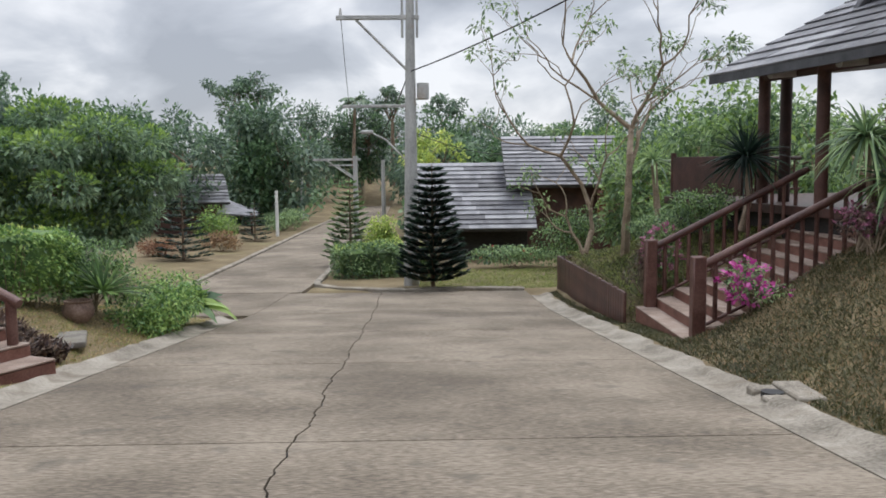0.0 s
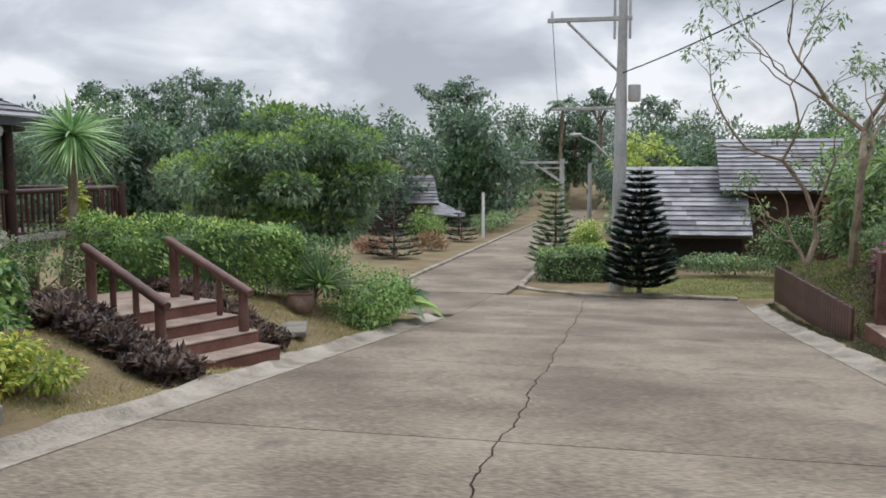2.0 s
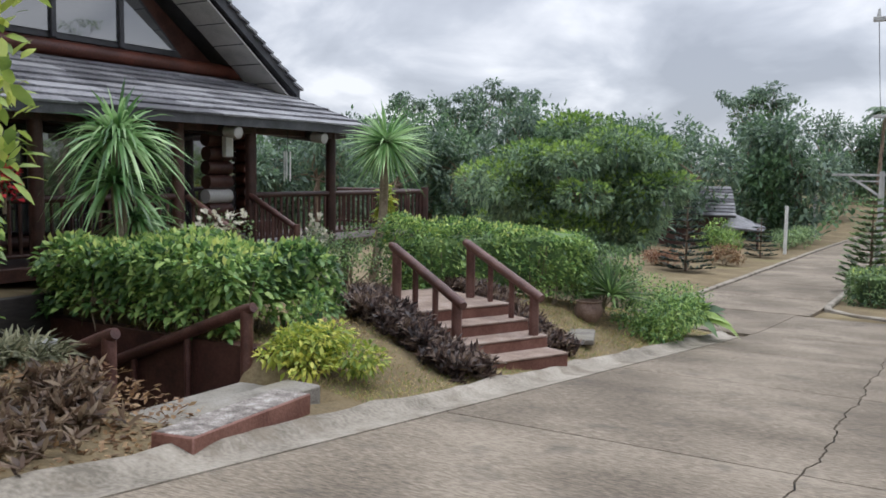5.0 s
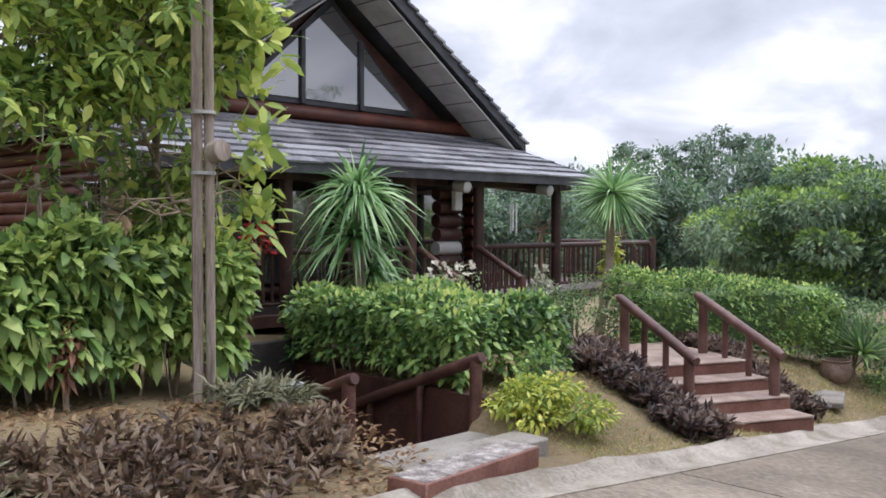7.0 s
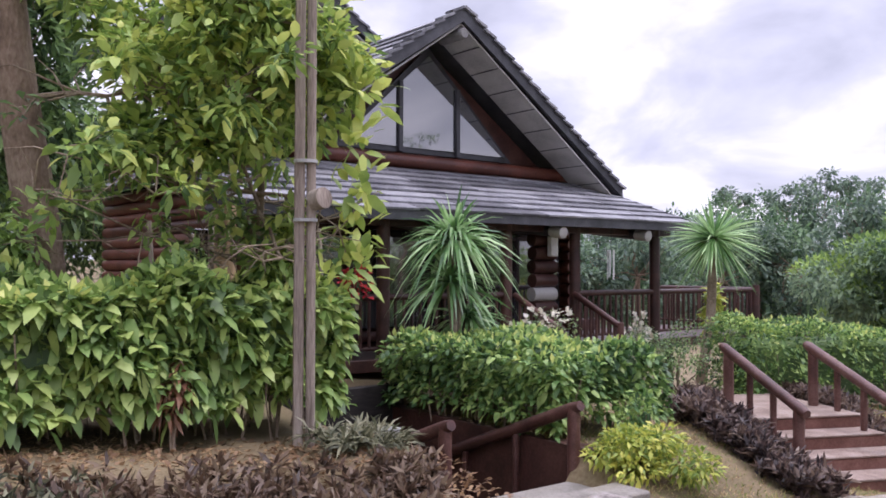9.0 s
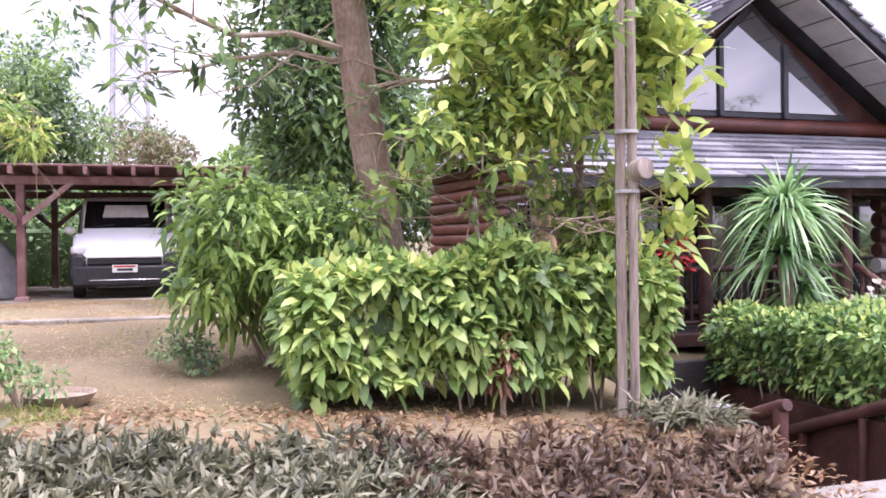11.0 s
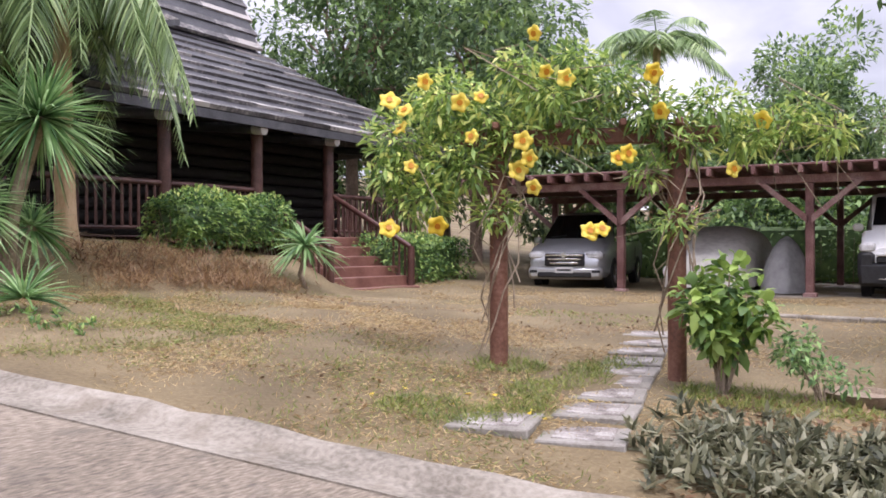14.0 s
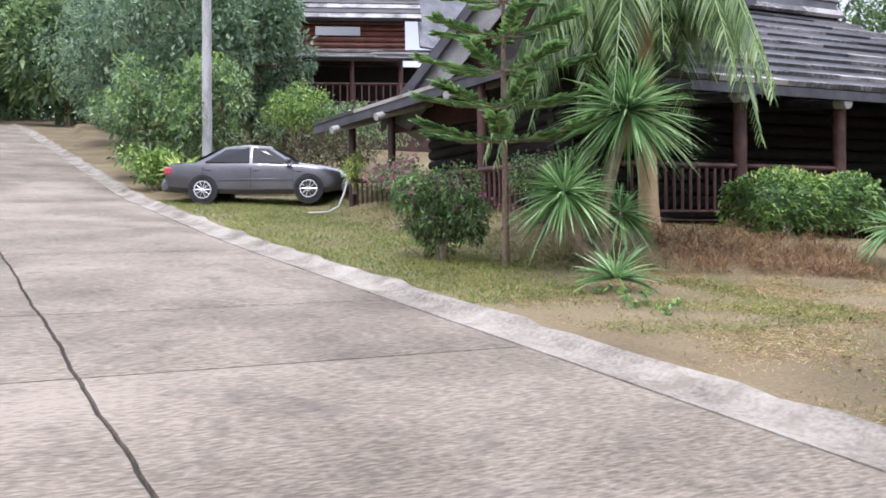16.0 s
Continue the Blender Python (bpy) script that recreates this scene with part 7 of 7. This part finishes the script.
rosette("dracaena", "dracaena with drooping striped leaves before the stair rail", (6.5, 12.95, 0.1), 150, 1.0, 0.045, "lf_mid", 97, droop=0.7, low=-0.4, trunk=(0, 0, 0), tr=0.07, heads=[((0.1, 0.1, 1.75), 1.0), ((0.3, -0.3, 1.1), 0.7)], cat="dracaena")
rosette("dracaena", "dark spiky dracaena beside the porch post", (6.3, 17.35, 0.1), 190, 1.0, 0.045, "lf_arau", 98, droop=0.35, low=-0.5, trunk=(0, 0, 0), tr=0.08, heads=[((0.1, 0.1, 1.5), 1.0)], cat="dracaena")
rosette("bank_palm", "young palm with a pale trunk behind the bank", (6.3, 24.2, -0.9), 60, 0.9, 0.07, "lf_mid", 99, droop=0.6, low=-0.2, trunk=(0, 0, 0), tr=0.12, heads=[((0, 0, 2.4), 1.0)])
# bare-crowned tree
rng_ = np.random.default_rng(101)
bt = thing("thin_tree", "slender tree with sparse leaves and forked grey trunks", "tree", at=(4.3, 22.5, -0.85))
g, bl = Geo(), []
def bough(p, d, L, r, depth):
    e = np.add(p, np.array(d) * L)
    pts = limb(g, p, e, r, r * 0.55, rng_, 0.08, 7 if depth < 2 else 5, 5)
    if depth >= 4:
        bl.append((tuple(e), (0.28, 0.28, 0.2)))
        return
    for k in range(3 if depth < 3 else 2):
        nd = np.array(d) + rng_.normal(size=3) * [0.55, 0.45, 0.3] + [0, 0, 0.05]
        nd /= np.linalg.norm(nd)
        bough(pts[2 + (k + 1) % 3] if k else e, nd, L * rng_.uniform(0.55, 0.8), r * 0.5, depth + 1)
bough((0.9, 0.3, -0.2), (0.04, 0.0, 1.0), 3.4, 0.13, 0)
bough((-0.2, 0, 0.0), (-0.25, 0.0, 0.97), 2.6, 0.08, 1)
bough((-0.3, -0.2, 0.0), (-0.35, 0.1, 0.8), 1.2, 0.05, 2)
part("branchwork", g, M["twig"], bt, "forked grey trunks and twigs")
p, o = blob_points(bl, 2300, rng_, 0.9)
part("foliage", leaf_mesh("foliage", p, o, 0.15, M["lf_mid"], rng_, 0.4, 0.3, 0.8), None, bt)

# ---- corner with the power pole ----
up = thing("power_pole", "tall concrete power pole with cross-arms and cables", "power pole", at=(-0.55, 29.0, -2.6))
part("shaft", Geo().rod((0, 0, -0.2), (0.06, 0, 9.6), 0.27, 0.13, n=12), M["galv"], up, "tapered concrete shaft")
part("arm", Geo().box(-2.35, 0.35, -0.07, 0.07, 8.78, 8.92, 0.015), M["galv"], up, "steel cross-arm")
part("arm", Geo().box(-2.2, 0.1, -0.05, 0.05, 5.95, 6.05, 0.015), M["galv"], up, "steel cross-arm")
part("brace", Geo().rod((-1.7, 0, 8.78), (0.0, 0, 7.1), 0.045, n=8), M["galv"], up)
for x in (-0.2, 0.28):
    part("riser", Geo().box(x - 0.04, x + 0.04, -0.05, 0.05, 8.2, 11.2, 0.01), M["galv"], up)
part("transformer", Geo().rod((0.45, 0, 6.2), (0.45, 0, 6.75), 0.2, n=14, bulge=1), M["galv"], up, "grey meter canister")
part("lamp_arm", Geo().tube([(-0.1, 0, 4.2), (-0.8, 0, 4.9), (-1.3, 0, 5.15)], [0.03, 0.03, 0.03], 8), M["galv"], up, "street lamp arm")
part("lamp_head", Geo().box(-1.62, -1.2, -0.1, 0.1, 5.1, 5.22, 0.04), M["galv"], up, "pale street lamp head")
for x in (-2.2, -0.2):
    part("insulator", Geo().rod((x, 0, 8.92), (x, 0, 9.15), 0.06, 0.03, n=10), M["galv"], up)
def cable(a, b, sag, r=0.018):
    pts = [Vector(a).lerp(Vector(b), s) - Vector((0, 0, sag * 4 * s * (1 - s))) for s in np.linspace(0, 1, 14)]
    return Geo().tube(pts, [r] * 14, 5)
part("cable", cable((0, 0, 7.1), (9.5, -17.5, 10.5), 0.5, 0.022), M["cable"], up)
part("cable", cable((0, 0, 7.1), (-3.2, 19, 5.0), 0.9, 0.022), M["cable"], up)
part("cable", cable((-2.2, 0, 9.0), (-3.4, 19, 5.2), 0.5, 0.012), M["cable"], up)
part("cable", cable((0, 0, 5.2), (5.5, 10, 4.6), 0.4, 0.015), M["cable"], up)
for k, (x, y, h_, arm) in enumerate(((-3.9, 47.8, 4.9, 1), (-3.0, 59.9, 4.9, 0), (-6.2, 76, 5.0, 1), (-10.6, 74, 4.2, 0))):
    q = thing("far_pole", "pale concrete pole beside the far road", "pole", at=(x, y, float(road_z(y)) - 0.1), group="far poles")
    part("shaft", Geo().rod((0, 0, 0), (0, 0, h_), 0.16, 0.12, n=10), M["galv"], q)
    if arm:
        part("arm", Geo().box(-2.3, 0.3, -0.06, 0.06, h_ - 0.25, h_ - 0.13, 0.01), M["galv"], q)
        part("brace", Geo().rod((-1.6, 0, h_ - 0.2), (0, 0, h_ - 1.3), 0.045, n=6), M["galv"], q)
wp = thing("marker_post", "white round post at the far lawn edge", "post", at=(-9.3, 54, -3.1))
part("shaft", Geo().rod((0, 0, 0), (0, 0, 3.0), 0.1, n=10), M["white"], wp)
araucaria("dark green conifer with tiered upswept boughs before the pole", (0.15, 27.6, -2.45), 3.95, 1.0, 17, "lf_arau", 111, trunk_r=0.08, per=9, up=0.28, dense=95, fluff=0.2, taper=0.92)
araucaria("dark green tiered conifer at the road corner", (-3.2, 36.0, -2.75), 3.7, 1.0, 15, "lf_dark", 112, trunk_r=0.07, per=8, up=0.25, dense=40, fluff=0.2)
araucaria("dark tiered conifer on the dry far lawn", (-10.8, 38.5, -2.75), 3.5, 1.1, 11, "lf_arau", 113, trunk_r=0.07, per=7, up=0.1, dense=36, fluff=0.2)
araucaria("small tiered conifer on the far verge", (-9.9, 50, -2.9), 2.4, 0.8, 9, "lf_arau", 114, trunk_r=0.05, per=7, up=0.1, dense=30, fluff=0.2)
hedge("clipped hedge beneath the corner conifers", (-1.75, 32.3, -2.7), 10, 3.4, 1.4, 1.2, 4500, 0.13, mat="lf_mid", seed=115, bare=0.05)
shrub("golden_bush", "golden yellow-green bush behind the corner hedge", (-1.5, 34.6, -2.7), (1.0, 1.0, 1.15), 2400, 0.16, "lf_bright", 116, blobs=14)
shrub("border_shrubs", "mixed low green border behind the corner lawn", (3.4, 34.5, -2.65), (3.2, 0.9, 0.5), 3200, 0.13, "lf_mid", 117, blobs=18, flowers="fl_red", flower_n=20)
shrub("border_shrubs", "dark rounded shrub before the grey-roofed house", (5.6, 33.5, -2.5), (1.6, 1.3, 1.25), 3600, 0.13, "lf_dark", 118, blobs=16)
# grey-roofed house
h5 = thing("grey_roofed_house", "house with two broad grey tiled roofs beyond the corner", "house", at=(0, 0, 0))
part("wall", Geo().box(0.9, 4.4, 38.2, 42, -2.9, -1.1), M["dark"], h5)
part("wall", Geo().box(4.2, 8.6, 39.5, 44, -2.9, 0.9), M["dark_log"], h5, "dark log wall")
ra = part("roof", Geo().slab([(-0.6, 37.2, -1.35), (4.7, 37.2, -1.35), (4.7, 41, 1.5), (-0.6, 41, 1.5)], 0.12), M["fascia"], h5)
courses(ra, (-0.6, 37.15, -1.33), (4.7, 37.15, -1.33), (4.7, 41, 1.5), (-0.6, 41, 1.5), 15, "tile", lift=0.06, split=3, seed=51)
rb = part("roof", Geo().slab([(3.5, 38.6, 0.45), (8.9, 38.6, 0.45), (8.9, 41.5, 2.72), (3.5, 41.5, 2.72)], 0.12), M["fascia"], h5)
courses(rb, (3.5, 38.55, 0.47), (8.9, 38.55, 0.47), (8.9, 41.5, 2.72), (3.5, 41.5, 2.72), 13, "tile", lift=0.06, split=3, seed=52)
for k in range(7):
    part("log", Geo().rod((7.6, 38.8, -1.2 + 0.26 * k), (9.0, 38.8, -1.2 + 0.26 * k), 0.12, n=8), M["log"], h5)
hut = thing("far_hut", "small hut with a grey tiled roof beyond the lawn", "house", at=(-15.4, 57.5, -2.9), rz=8)
part("wall", Geo().box(-2.2, 2.0, -1.5, 3, 0, 2.3), M["dark_log"], hut)
hr = part("roof", Geo().slab([(-2.6, -2.2, 2.0), (2.6, -2.2, 2.0), (2.0, 1, 3.8), (-2.0, 1, 3.8)], 0.1), M["fascia"], hut)
courses(hr, (-2.6, -2.25, 2.02), (2.6, -2.25, 2.02), (2.0, 1, 3.82), (-2.0, 1, 3.82), 9, "tile", lift=0.06, split=3, seed=53)
part("porch_roof", Geo().slab([(1.8, -2.6, 1.4), (4.2, -2.6, 1.2), (4.2, 1.5, 1.2), (1.8, 1.5, 2.2)], 0.1), M["tile"], hut)
for x in (2.0, 3.9):
    part("post", Geo().rod((x, -2.3, 0), (x, -2.3, 1.3), 0.08, n=8), M["rail"], hut)
shrub("rust_bush", "rust-red low bush on the far lawn", (-12.3, 40.5, -2.75), (1.6, 1.2, 0.55), 1500, 0.12, "lf_rust", 121, blobs=12)
shrub("light_tree", "light green small tree before the far hut", (-11.3, 46, -2.8), (1.4, 1.4, 1.2), 1800, 0.17, "lf_top", 122, blobs=14)
shrub("verge_shrub", "scrubby brown-green shrub on the far verge", (-10.3, 43.5, -2.8), (1.2, 1.2, 0.6), 1200, 0.14, "lf_dry", 123, blobs=10)
shrub("verge_shrub", "scrubby green shrub along the far kerb", (-9.8, 60, -3.0), (1.5, 4, 0.8), 2400, 0.17, "lf_mid", 124, blobs=14)
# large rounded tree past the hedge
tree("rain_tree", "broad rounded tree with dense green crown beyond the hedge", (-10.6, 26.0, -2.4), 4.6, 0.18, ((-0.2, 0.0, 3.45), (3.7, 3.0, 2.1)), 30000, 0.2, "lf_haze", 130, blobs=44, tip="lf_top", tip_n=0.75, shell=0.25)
bg = thing("white_wall", "pale low wall glimpsed beneath the tree", "wall", at=(-12.5, 29, -2.5), kind="structure")
part("wall", Geo().box(-2.5, 1.5, -0.1, 0.1, 0.8, 1.9, 0.02), M["white"], bg)

# ---- woods and sky line ----
rng_ = np.random.default_rng(140)
spots = []
for az_ in np.arange(-24, 66, 2.3):
    for d0 in (62, 84):
        spots.append((az_ + rng_.uniform(-1, 1), d0 + rng_.uniform(-7, 8)))
tops = lambda a: float(np.interp(a, [-24, -14, -10, -4, 2, 8, 14, 17, 22, 27, 33, 40, 50, 66], [3.5, 3.2, 3.0, 2.4, 3.4, 3.9, 4.4, 3.2, 3.4, 4.7, 4.2, 3.2, 3.0, 3.0]))
for k, (az_, d_) in enumerate(spots):
    x, y, _ = polar(az_, d_, 0)
    if -10.5 < x < -1.5 and y < 104:
        d_ = 112
        x, y, _ = polar(az_, d_, 0)
    z0 = float(ground_z(x, y))
    el = tops(az_) + 0.45 + rng_.uniform(-0.8, 0.4) - (0.8 if d_ < 75 else 0)
    top_z = 1.55 + d_ * math.tan(radians(el)) 
    hh = max(4.5, top_z - z0)
    r_ = rng_.uniform(2.8, 4.0)
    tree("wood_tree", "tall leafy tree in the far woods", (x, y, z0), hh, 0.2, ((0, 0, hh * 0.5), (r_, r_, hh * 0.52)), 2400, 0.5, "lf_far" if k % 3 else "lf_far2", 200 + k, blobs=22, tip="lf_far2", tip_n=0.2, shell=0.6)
for k in range(2):
    x, y, _ = polar((4.8, 27.2)[k], 96, 0)
    q = thing("coconut_palm", "distant coconut palm above the woods", "palm", at=(x, y, 1))
    part("trunk", Geo().tube([(0, 0, 0), (0.2, 0, 4), (0.3, 0, 7.2)], [0.2, 0.16, 0.13], 8), M["bark"], q)
    palm_fronds(q, (0.3, 0, 7.2), 10, 2.2, "lf_far", 300 + k, droop=0.6, leaflets=14, width=0.16)
tall = [tree("pine", "tall flat-topped tree above the woods", (*polar(a, 92, 0)[:2], 2.0), 8.2 + b, 0.2, ((0, 0, 6.8 + b), (2.6, 2.6, 1.5)), 900, 0.45, "lf_far", 330 + k, blobs=12, tip=None, shell=0.7) for k, (a, b) in enumerate(((26.5, 0.3), (28.4, 0.8), (30.5, -0.3), (12.5, 0.6), (10.8, 0.4), (33.5, -0.4), (2.2, -0.6), (-1.0, -1.5)))]
# right side greenery
for k, (az_, d_, r_, hh) in enumerate(((-14.5, 33, 2.6, 6.2), (-18, 31, 2.8, 6.6), (-22, 30, 2.8, 6.6), (-27, 32, 3.2, 6.6), (-11.5, 46, 2.4, 6.2), (-34, 30, 3.2, 6))):
    x, y, _ = polar(az_, d_, 0)
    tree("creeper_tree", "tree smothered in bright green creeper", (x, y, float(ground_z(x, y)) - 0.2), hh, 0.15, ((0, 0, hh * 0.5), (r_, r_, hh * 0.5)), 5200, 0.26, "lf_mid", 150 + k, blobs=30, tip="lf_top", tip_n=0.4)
tree("yellow_tree", "tree with yellowing leaves beside the power pole", (0.5, 52, -2.8), 6.4, 0.12, ((0, 0, 4.8), (1.9, 1.9, 1.7)), 1500, 0.3, "lf_bright", 160, blobs=16, tip=None, shell=0.7)

# ---- behind the carport ----
for k, (az_, d_, base, r_, hh, m_, n_) in enumerate(((118.5, 27, 0.8, 3.6, 10.5, "lf_mid", 7500), (112.5, 31, 0.8, 2.6, 7.5, "lf_mid", 5000), (98.5, 34, 0.8, 3.6, 8.6, "lf_mid", 7000), (101.5, 33, 0.8, 2.6, 6.0, "lf_dark", 4500), (77.5, 30, 0.4, 4.0, 7.5, "lf_dark", 6500), (70, 34, 0, 4.5, 8, "lf_dark", 5000), (82.8, 26, 0.5, 2.6, 5.0, "lf_mid", 3500), (107, 28, 0.8, 2.2, 4.0, "lf_mid", 3000), (125, 33, 1.0, 3.5, 7.0, "lf_dark", 4000), (89, 29, 0.6, 2.2, 3.2, "lf_mid", 2500), (94, 28, 0.6, 2.2, 3.0, "lf_dark", 2500), (100, 27, 0.6, 2.4, 3.2, "lf_dark", 2500))):
    x, y, _ = polar(az_, d_, 0)
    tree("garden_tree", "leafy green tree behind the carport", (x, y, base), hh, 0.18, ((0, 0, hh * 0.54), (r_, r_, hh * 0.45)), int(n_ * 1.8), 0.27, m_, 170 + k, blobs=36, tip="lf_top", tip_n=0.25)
for k, (az_, d_, top_) in enumerate(((107.2, 33, 8.0), (124, 40, 9.6))):
    q = thing("coconut_palm", "coconut palm behind the carport", "palm", at=(*polar(az_, d_, 0)[:2], 0.8))
    part("trunk", Geo().tube([(0, 0, -0.3), (0.1, 0.1, top_ * 0.5), (0, 0.2, top_)], [0.2, 0.16, 0.14], 10), M["wood"], q, "pale ringed trunk")
    palm_fronds(q, (0, 0.2, top_), 16, 2.9, "lf_palm", 310 + k, droop=0.65, leaflets=30, width=0.07)
tree("dome_tree", "broad dome-crowned dry tree behind the tower", (*polar(91.8, 62, 0)[:2], 1.0), 8.0, 0.3, ((0, 0, 5.4), (4.2, 4.2, 3.6)), 6500, 0.42, "lf_olive", 190, blobs=50, tip="lf_mid", tip_n=0.3)
tw = thing("lattice_tower", "tall pale lattice tower behind the trees", "tower", at=(*polar(91.9, 80, 0)[:2], 1.5))
H_, W0, W1 = 46.0, 2.6, 1.2
leg = lambda s, z: (s[0] * (W0 + (W1 - W0) * z / H_) / 2 * 1.3, s[1] * (W0 + (W1 - W0) * z / H_) / 2 * 1.3, z)
cs = [(-1, -1), (1, -1), (1, 1), (-1, 1)]
for s in cs:
    part("leg", Geo().rod(leg(s, 0), leg(s, H_), 0.19, 0.15, n=6), M["steel"], tw)
for k in range(13):
    z0, z1 = k * 3.5, (k + 1) * 3.5
    for a, b in zip(cs, cs[1:] + cs[:1]):
        part("brace", Geo().rod(leg(a, z0), leg(b, z1), 0.075, n=5).rod(leg(b, z0), leg(a, z1), 0.075, n=5).rod(leg(a, z1), leg(b, z1), 0.075, n=5), M["steel"], tw)
rh = thing("far_red_roof", "red-roofed white building behind the carport", "house", at=(*polar(99, 42, 0)[:2], 0.8), rz=8)
part("wall", Geo().box(-3, 3, -5, 5, 0, 2.3), M["white"], rh)
part("roof", Geo().slab([(3.4, -5.4, 2.1), (3.4, 5.4, 2.1), (0, 5.4, 3.3), (0, -5.4, 3.3)], 0.1), M["red_roof"], rh)

# undergrowth on the far slopes
rng_ = np.random.default_rng(142)
a_, d_ = radians(1) * rng_.uniform(-30, 72, 26000), rng_.uniform(60, 118, 26000)
px_, py_ = -d_ * np.sin(a_), d_ * np.cos(a_)
ok = ~((px_ > -10) & (px_ < -2) & (py_ < 108)) & ~((px_ > -19) & (px_ < -9) & (py_ < 66))
pts_ = np.column_stack([px_, py_, ground_z(px_, py_) + rng_.uniform(0.0, 1.3, len(px_)) ** 1.5])[ok]
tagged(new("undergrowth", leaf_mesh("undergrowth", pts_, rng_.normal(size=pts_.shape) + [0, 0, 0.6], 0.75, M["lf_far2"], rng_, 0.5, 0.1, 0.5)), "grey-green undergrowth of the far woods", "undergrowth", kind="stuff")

# ---- lawn blades and litter ----
def scatter(name, label, box, n, length, width, mat, seed, cat="grass", mask=None, lean=0.9, kind="stuff"):
    rng = np.random.default_rng(seed)
    x, y = rng.uniform(box[0], box[1], n), rng.uniform(box[2], box[3], n)
    if mask is not None:
        k = mask(x, y)
        x, y = x[k], y[k]
    base = np.column_stack([x, y, ground_z(x, y) - 0.005])
    way = np.column_stack([lean * rng.normal(size=(len(x), 2)), np.ones(len(x)) * 0.8])
    ln = length * rng.uniform(0.5, 1.4, len(x))
    v, f = blades(base, way, ln, width, 0.1, 0.1, 1, rng)
    return tagged(new(name, np_mesh(name, v, f, M[mat])), label, cat, kind=kind)


patch = lambda x, y: np.sin(x * 0.9 + np.sin(y * 0.7)) + np.sin(y * 1.1 + 1.3 * np.sin(x * 0.5)) 
off = lambda x, y: x < LEFT - 0.62 + road_shift(y)
scatter("lawn_grass", "short dry straw-coloured grass of the lawn", (-17, -4.8, -12, 2.5), 70000, 0.07, 0.008, "lf_grass", 401, mask=lambda x, y: off(x, y) & (patch(x, y) < 1.1), lean=3.0)
scatter("lawn_grass_green", "patches of short green grass in the dry lawn", (-12, -3, -20, 0), 42000, 0.07, 0.008, "lf_green_grass", 402, mask=lambda x, y: off(x, y) & ((patch(x, y) > 0.7) | ((y < -9) & (x > -6.2 + 0.1 * (y + 9)))))
scatter("verge_grass", "green mown grass of the verge below the parked car", (-8.5, -1.5, -23, -8.5), 90000, 0.085, 0.01, "lf_green_grass", 411, mask=lambda x, y: off(x, y) & (x > -5.9 + 0.28 * (y + 9) + 0.4 * np.sin(y * 2.0)))
scatter("verge_grass", "short mixed grass on the garden verge", (-8.5, -4.8, 6.6, 19.5), 26000, 0.07, 0.008, "lf_green_grass", 403, mask=lambda x, y: off(x, y) & (patch(x, y) > -0.2))
scatter("verge_grass", "dry mown grass on the garden verge", (-8.5, -4.8, 6.6, 19.5), 26000, 0.07, 0.008, "lf_grass", 404, mask=off)
scatter("bank_grass", "rough green and brown grass of the bank", (3.65, 8.6, 3, 26), 200000, 0.085, 0.014, "lf_bank", 405)
scatter("bank_grass", "fresh green grass above the board wall", (4.1, 7.0, 17.0, 26.3), 26000, 0.09, 0.014, "lf_green_grass", 415)
scatter("bank_grass", "dry brown grass of the bank", (3.65, 8.6, 3, 13.5), 18000, 0.08, 0.009, "lf_dry", 406)
scatter("lawn_grass", "dry mown grass along the road edge", (-10, -4.4, -12, -2), 60000, 0.06, 0.007, "lf_grass", 413, mask=off, lean=3.0)
scatter("lawn_grass_green", "thin green grass among the dry lawn", (-9, -4.4, -12, -2.8), 16000, 0.06, 0.007, "lf_green_grass", 414, mask=lambda x, y: off(x, y) & (patch(x * 1.3 + 2, y * 1.3) > 0.1), lean=2.0)
scatter("path_grass", "green grass tufts beside the stepping stones", (-8.6, -5.3, -4.2, -0.6), 16000, 0.1, 0.009, "lf_green_grass", 412, mask=lambda x, y: off(x, y) & ((np.abs(y + 3.15 - 0.1 * np.sin(x * 5)) < 0.22) | (np.hypot(x + 7.4, y + 3.9) < 0.4) | (np.hypot(x + 5.5, y + 3.6) < 0.38) | (np.hypot((x + 7.5) * 1.6, y + 1.6) < 0.8)))
scatter("lawn_grass_green", "fresh green grass round the young dracaena", (-7.6, -4.6, -9.2, -6.4), 12000, 0.075, 0.008, "lf_green_grass", 416, mask=lambda x, y: off(x, y) & (patch(x * 1.7, y * 1.7 + 1) > -0.2), lean=2.0)
scatter("corner_grass", "bright mown grass of the corner lawn", (-0.3, 8, 27.4, 34), 24000, 0.1, 0.016, "lf_green_grass", 407)
scatter("leaf_litter", "dry fallen leaves on bare earth under the hedge", (-7.8, -4.9, -2.0, 5.0), 6500, 0.08, 0.035, "lf_dry", 408, cat="leaf litter", mask=off, lean=2.5)
scatter("leaf_litter", "dry fallen leaves below the cabin", (-12, -5.2, -11.5, -2.5), 3600, 0.06, 0.028, "lf_dry", 409, cat="leaf litter", mask=off, lean=2.5)
scatter("fallen_petals", "yellow petals fallen beside the arch", (-7.3, -5.6, -4.4, -2.6), 26, 0.06, 0.05, "fl_yellow", 410, cat="petals", lean=2.5)
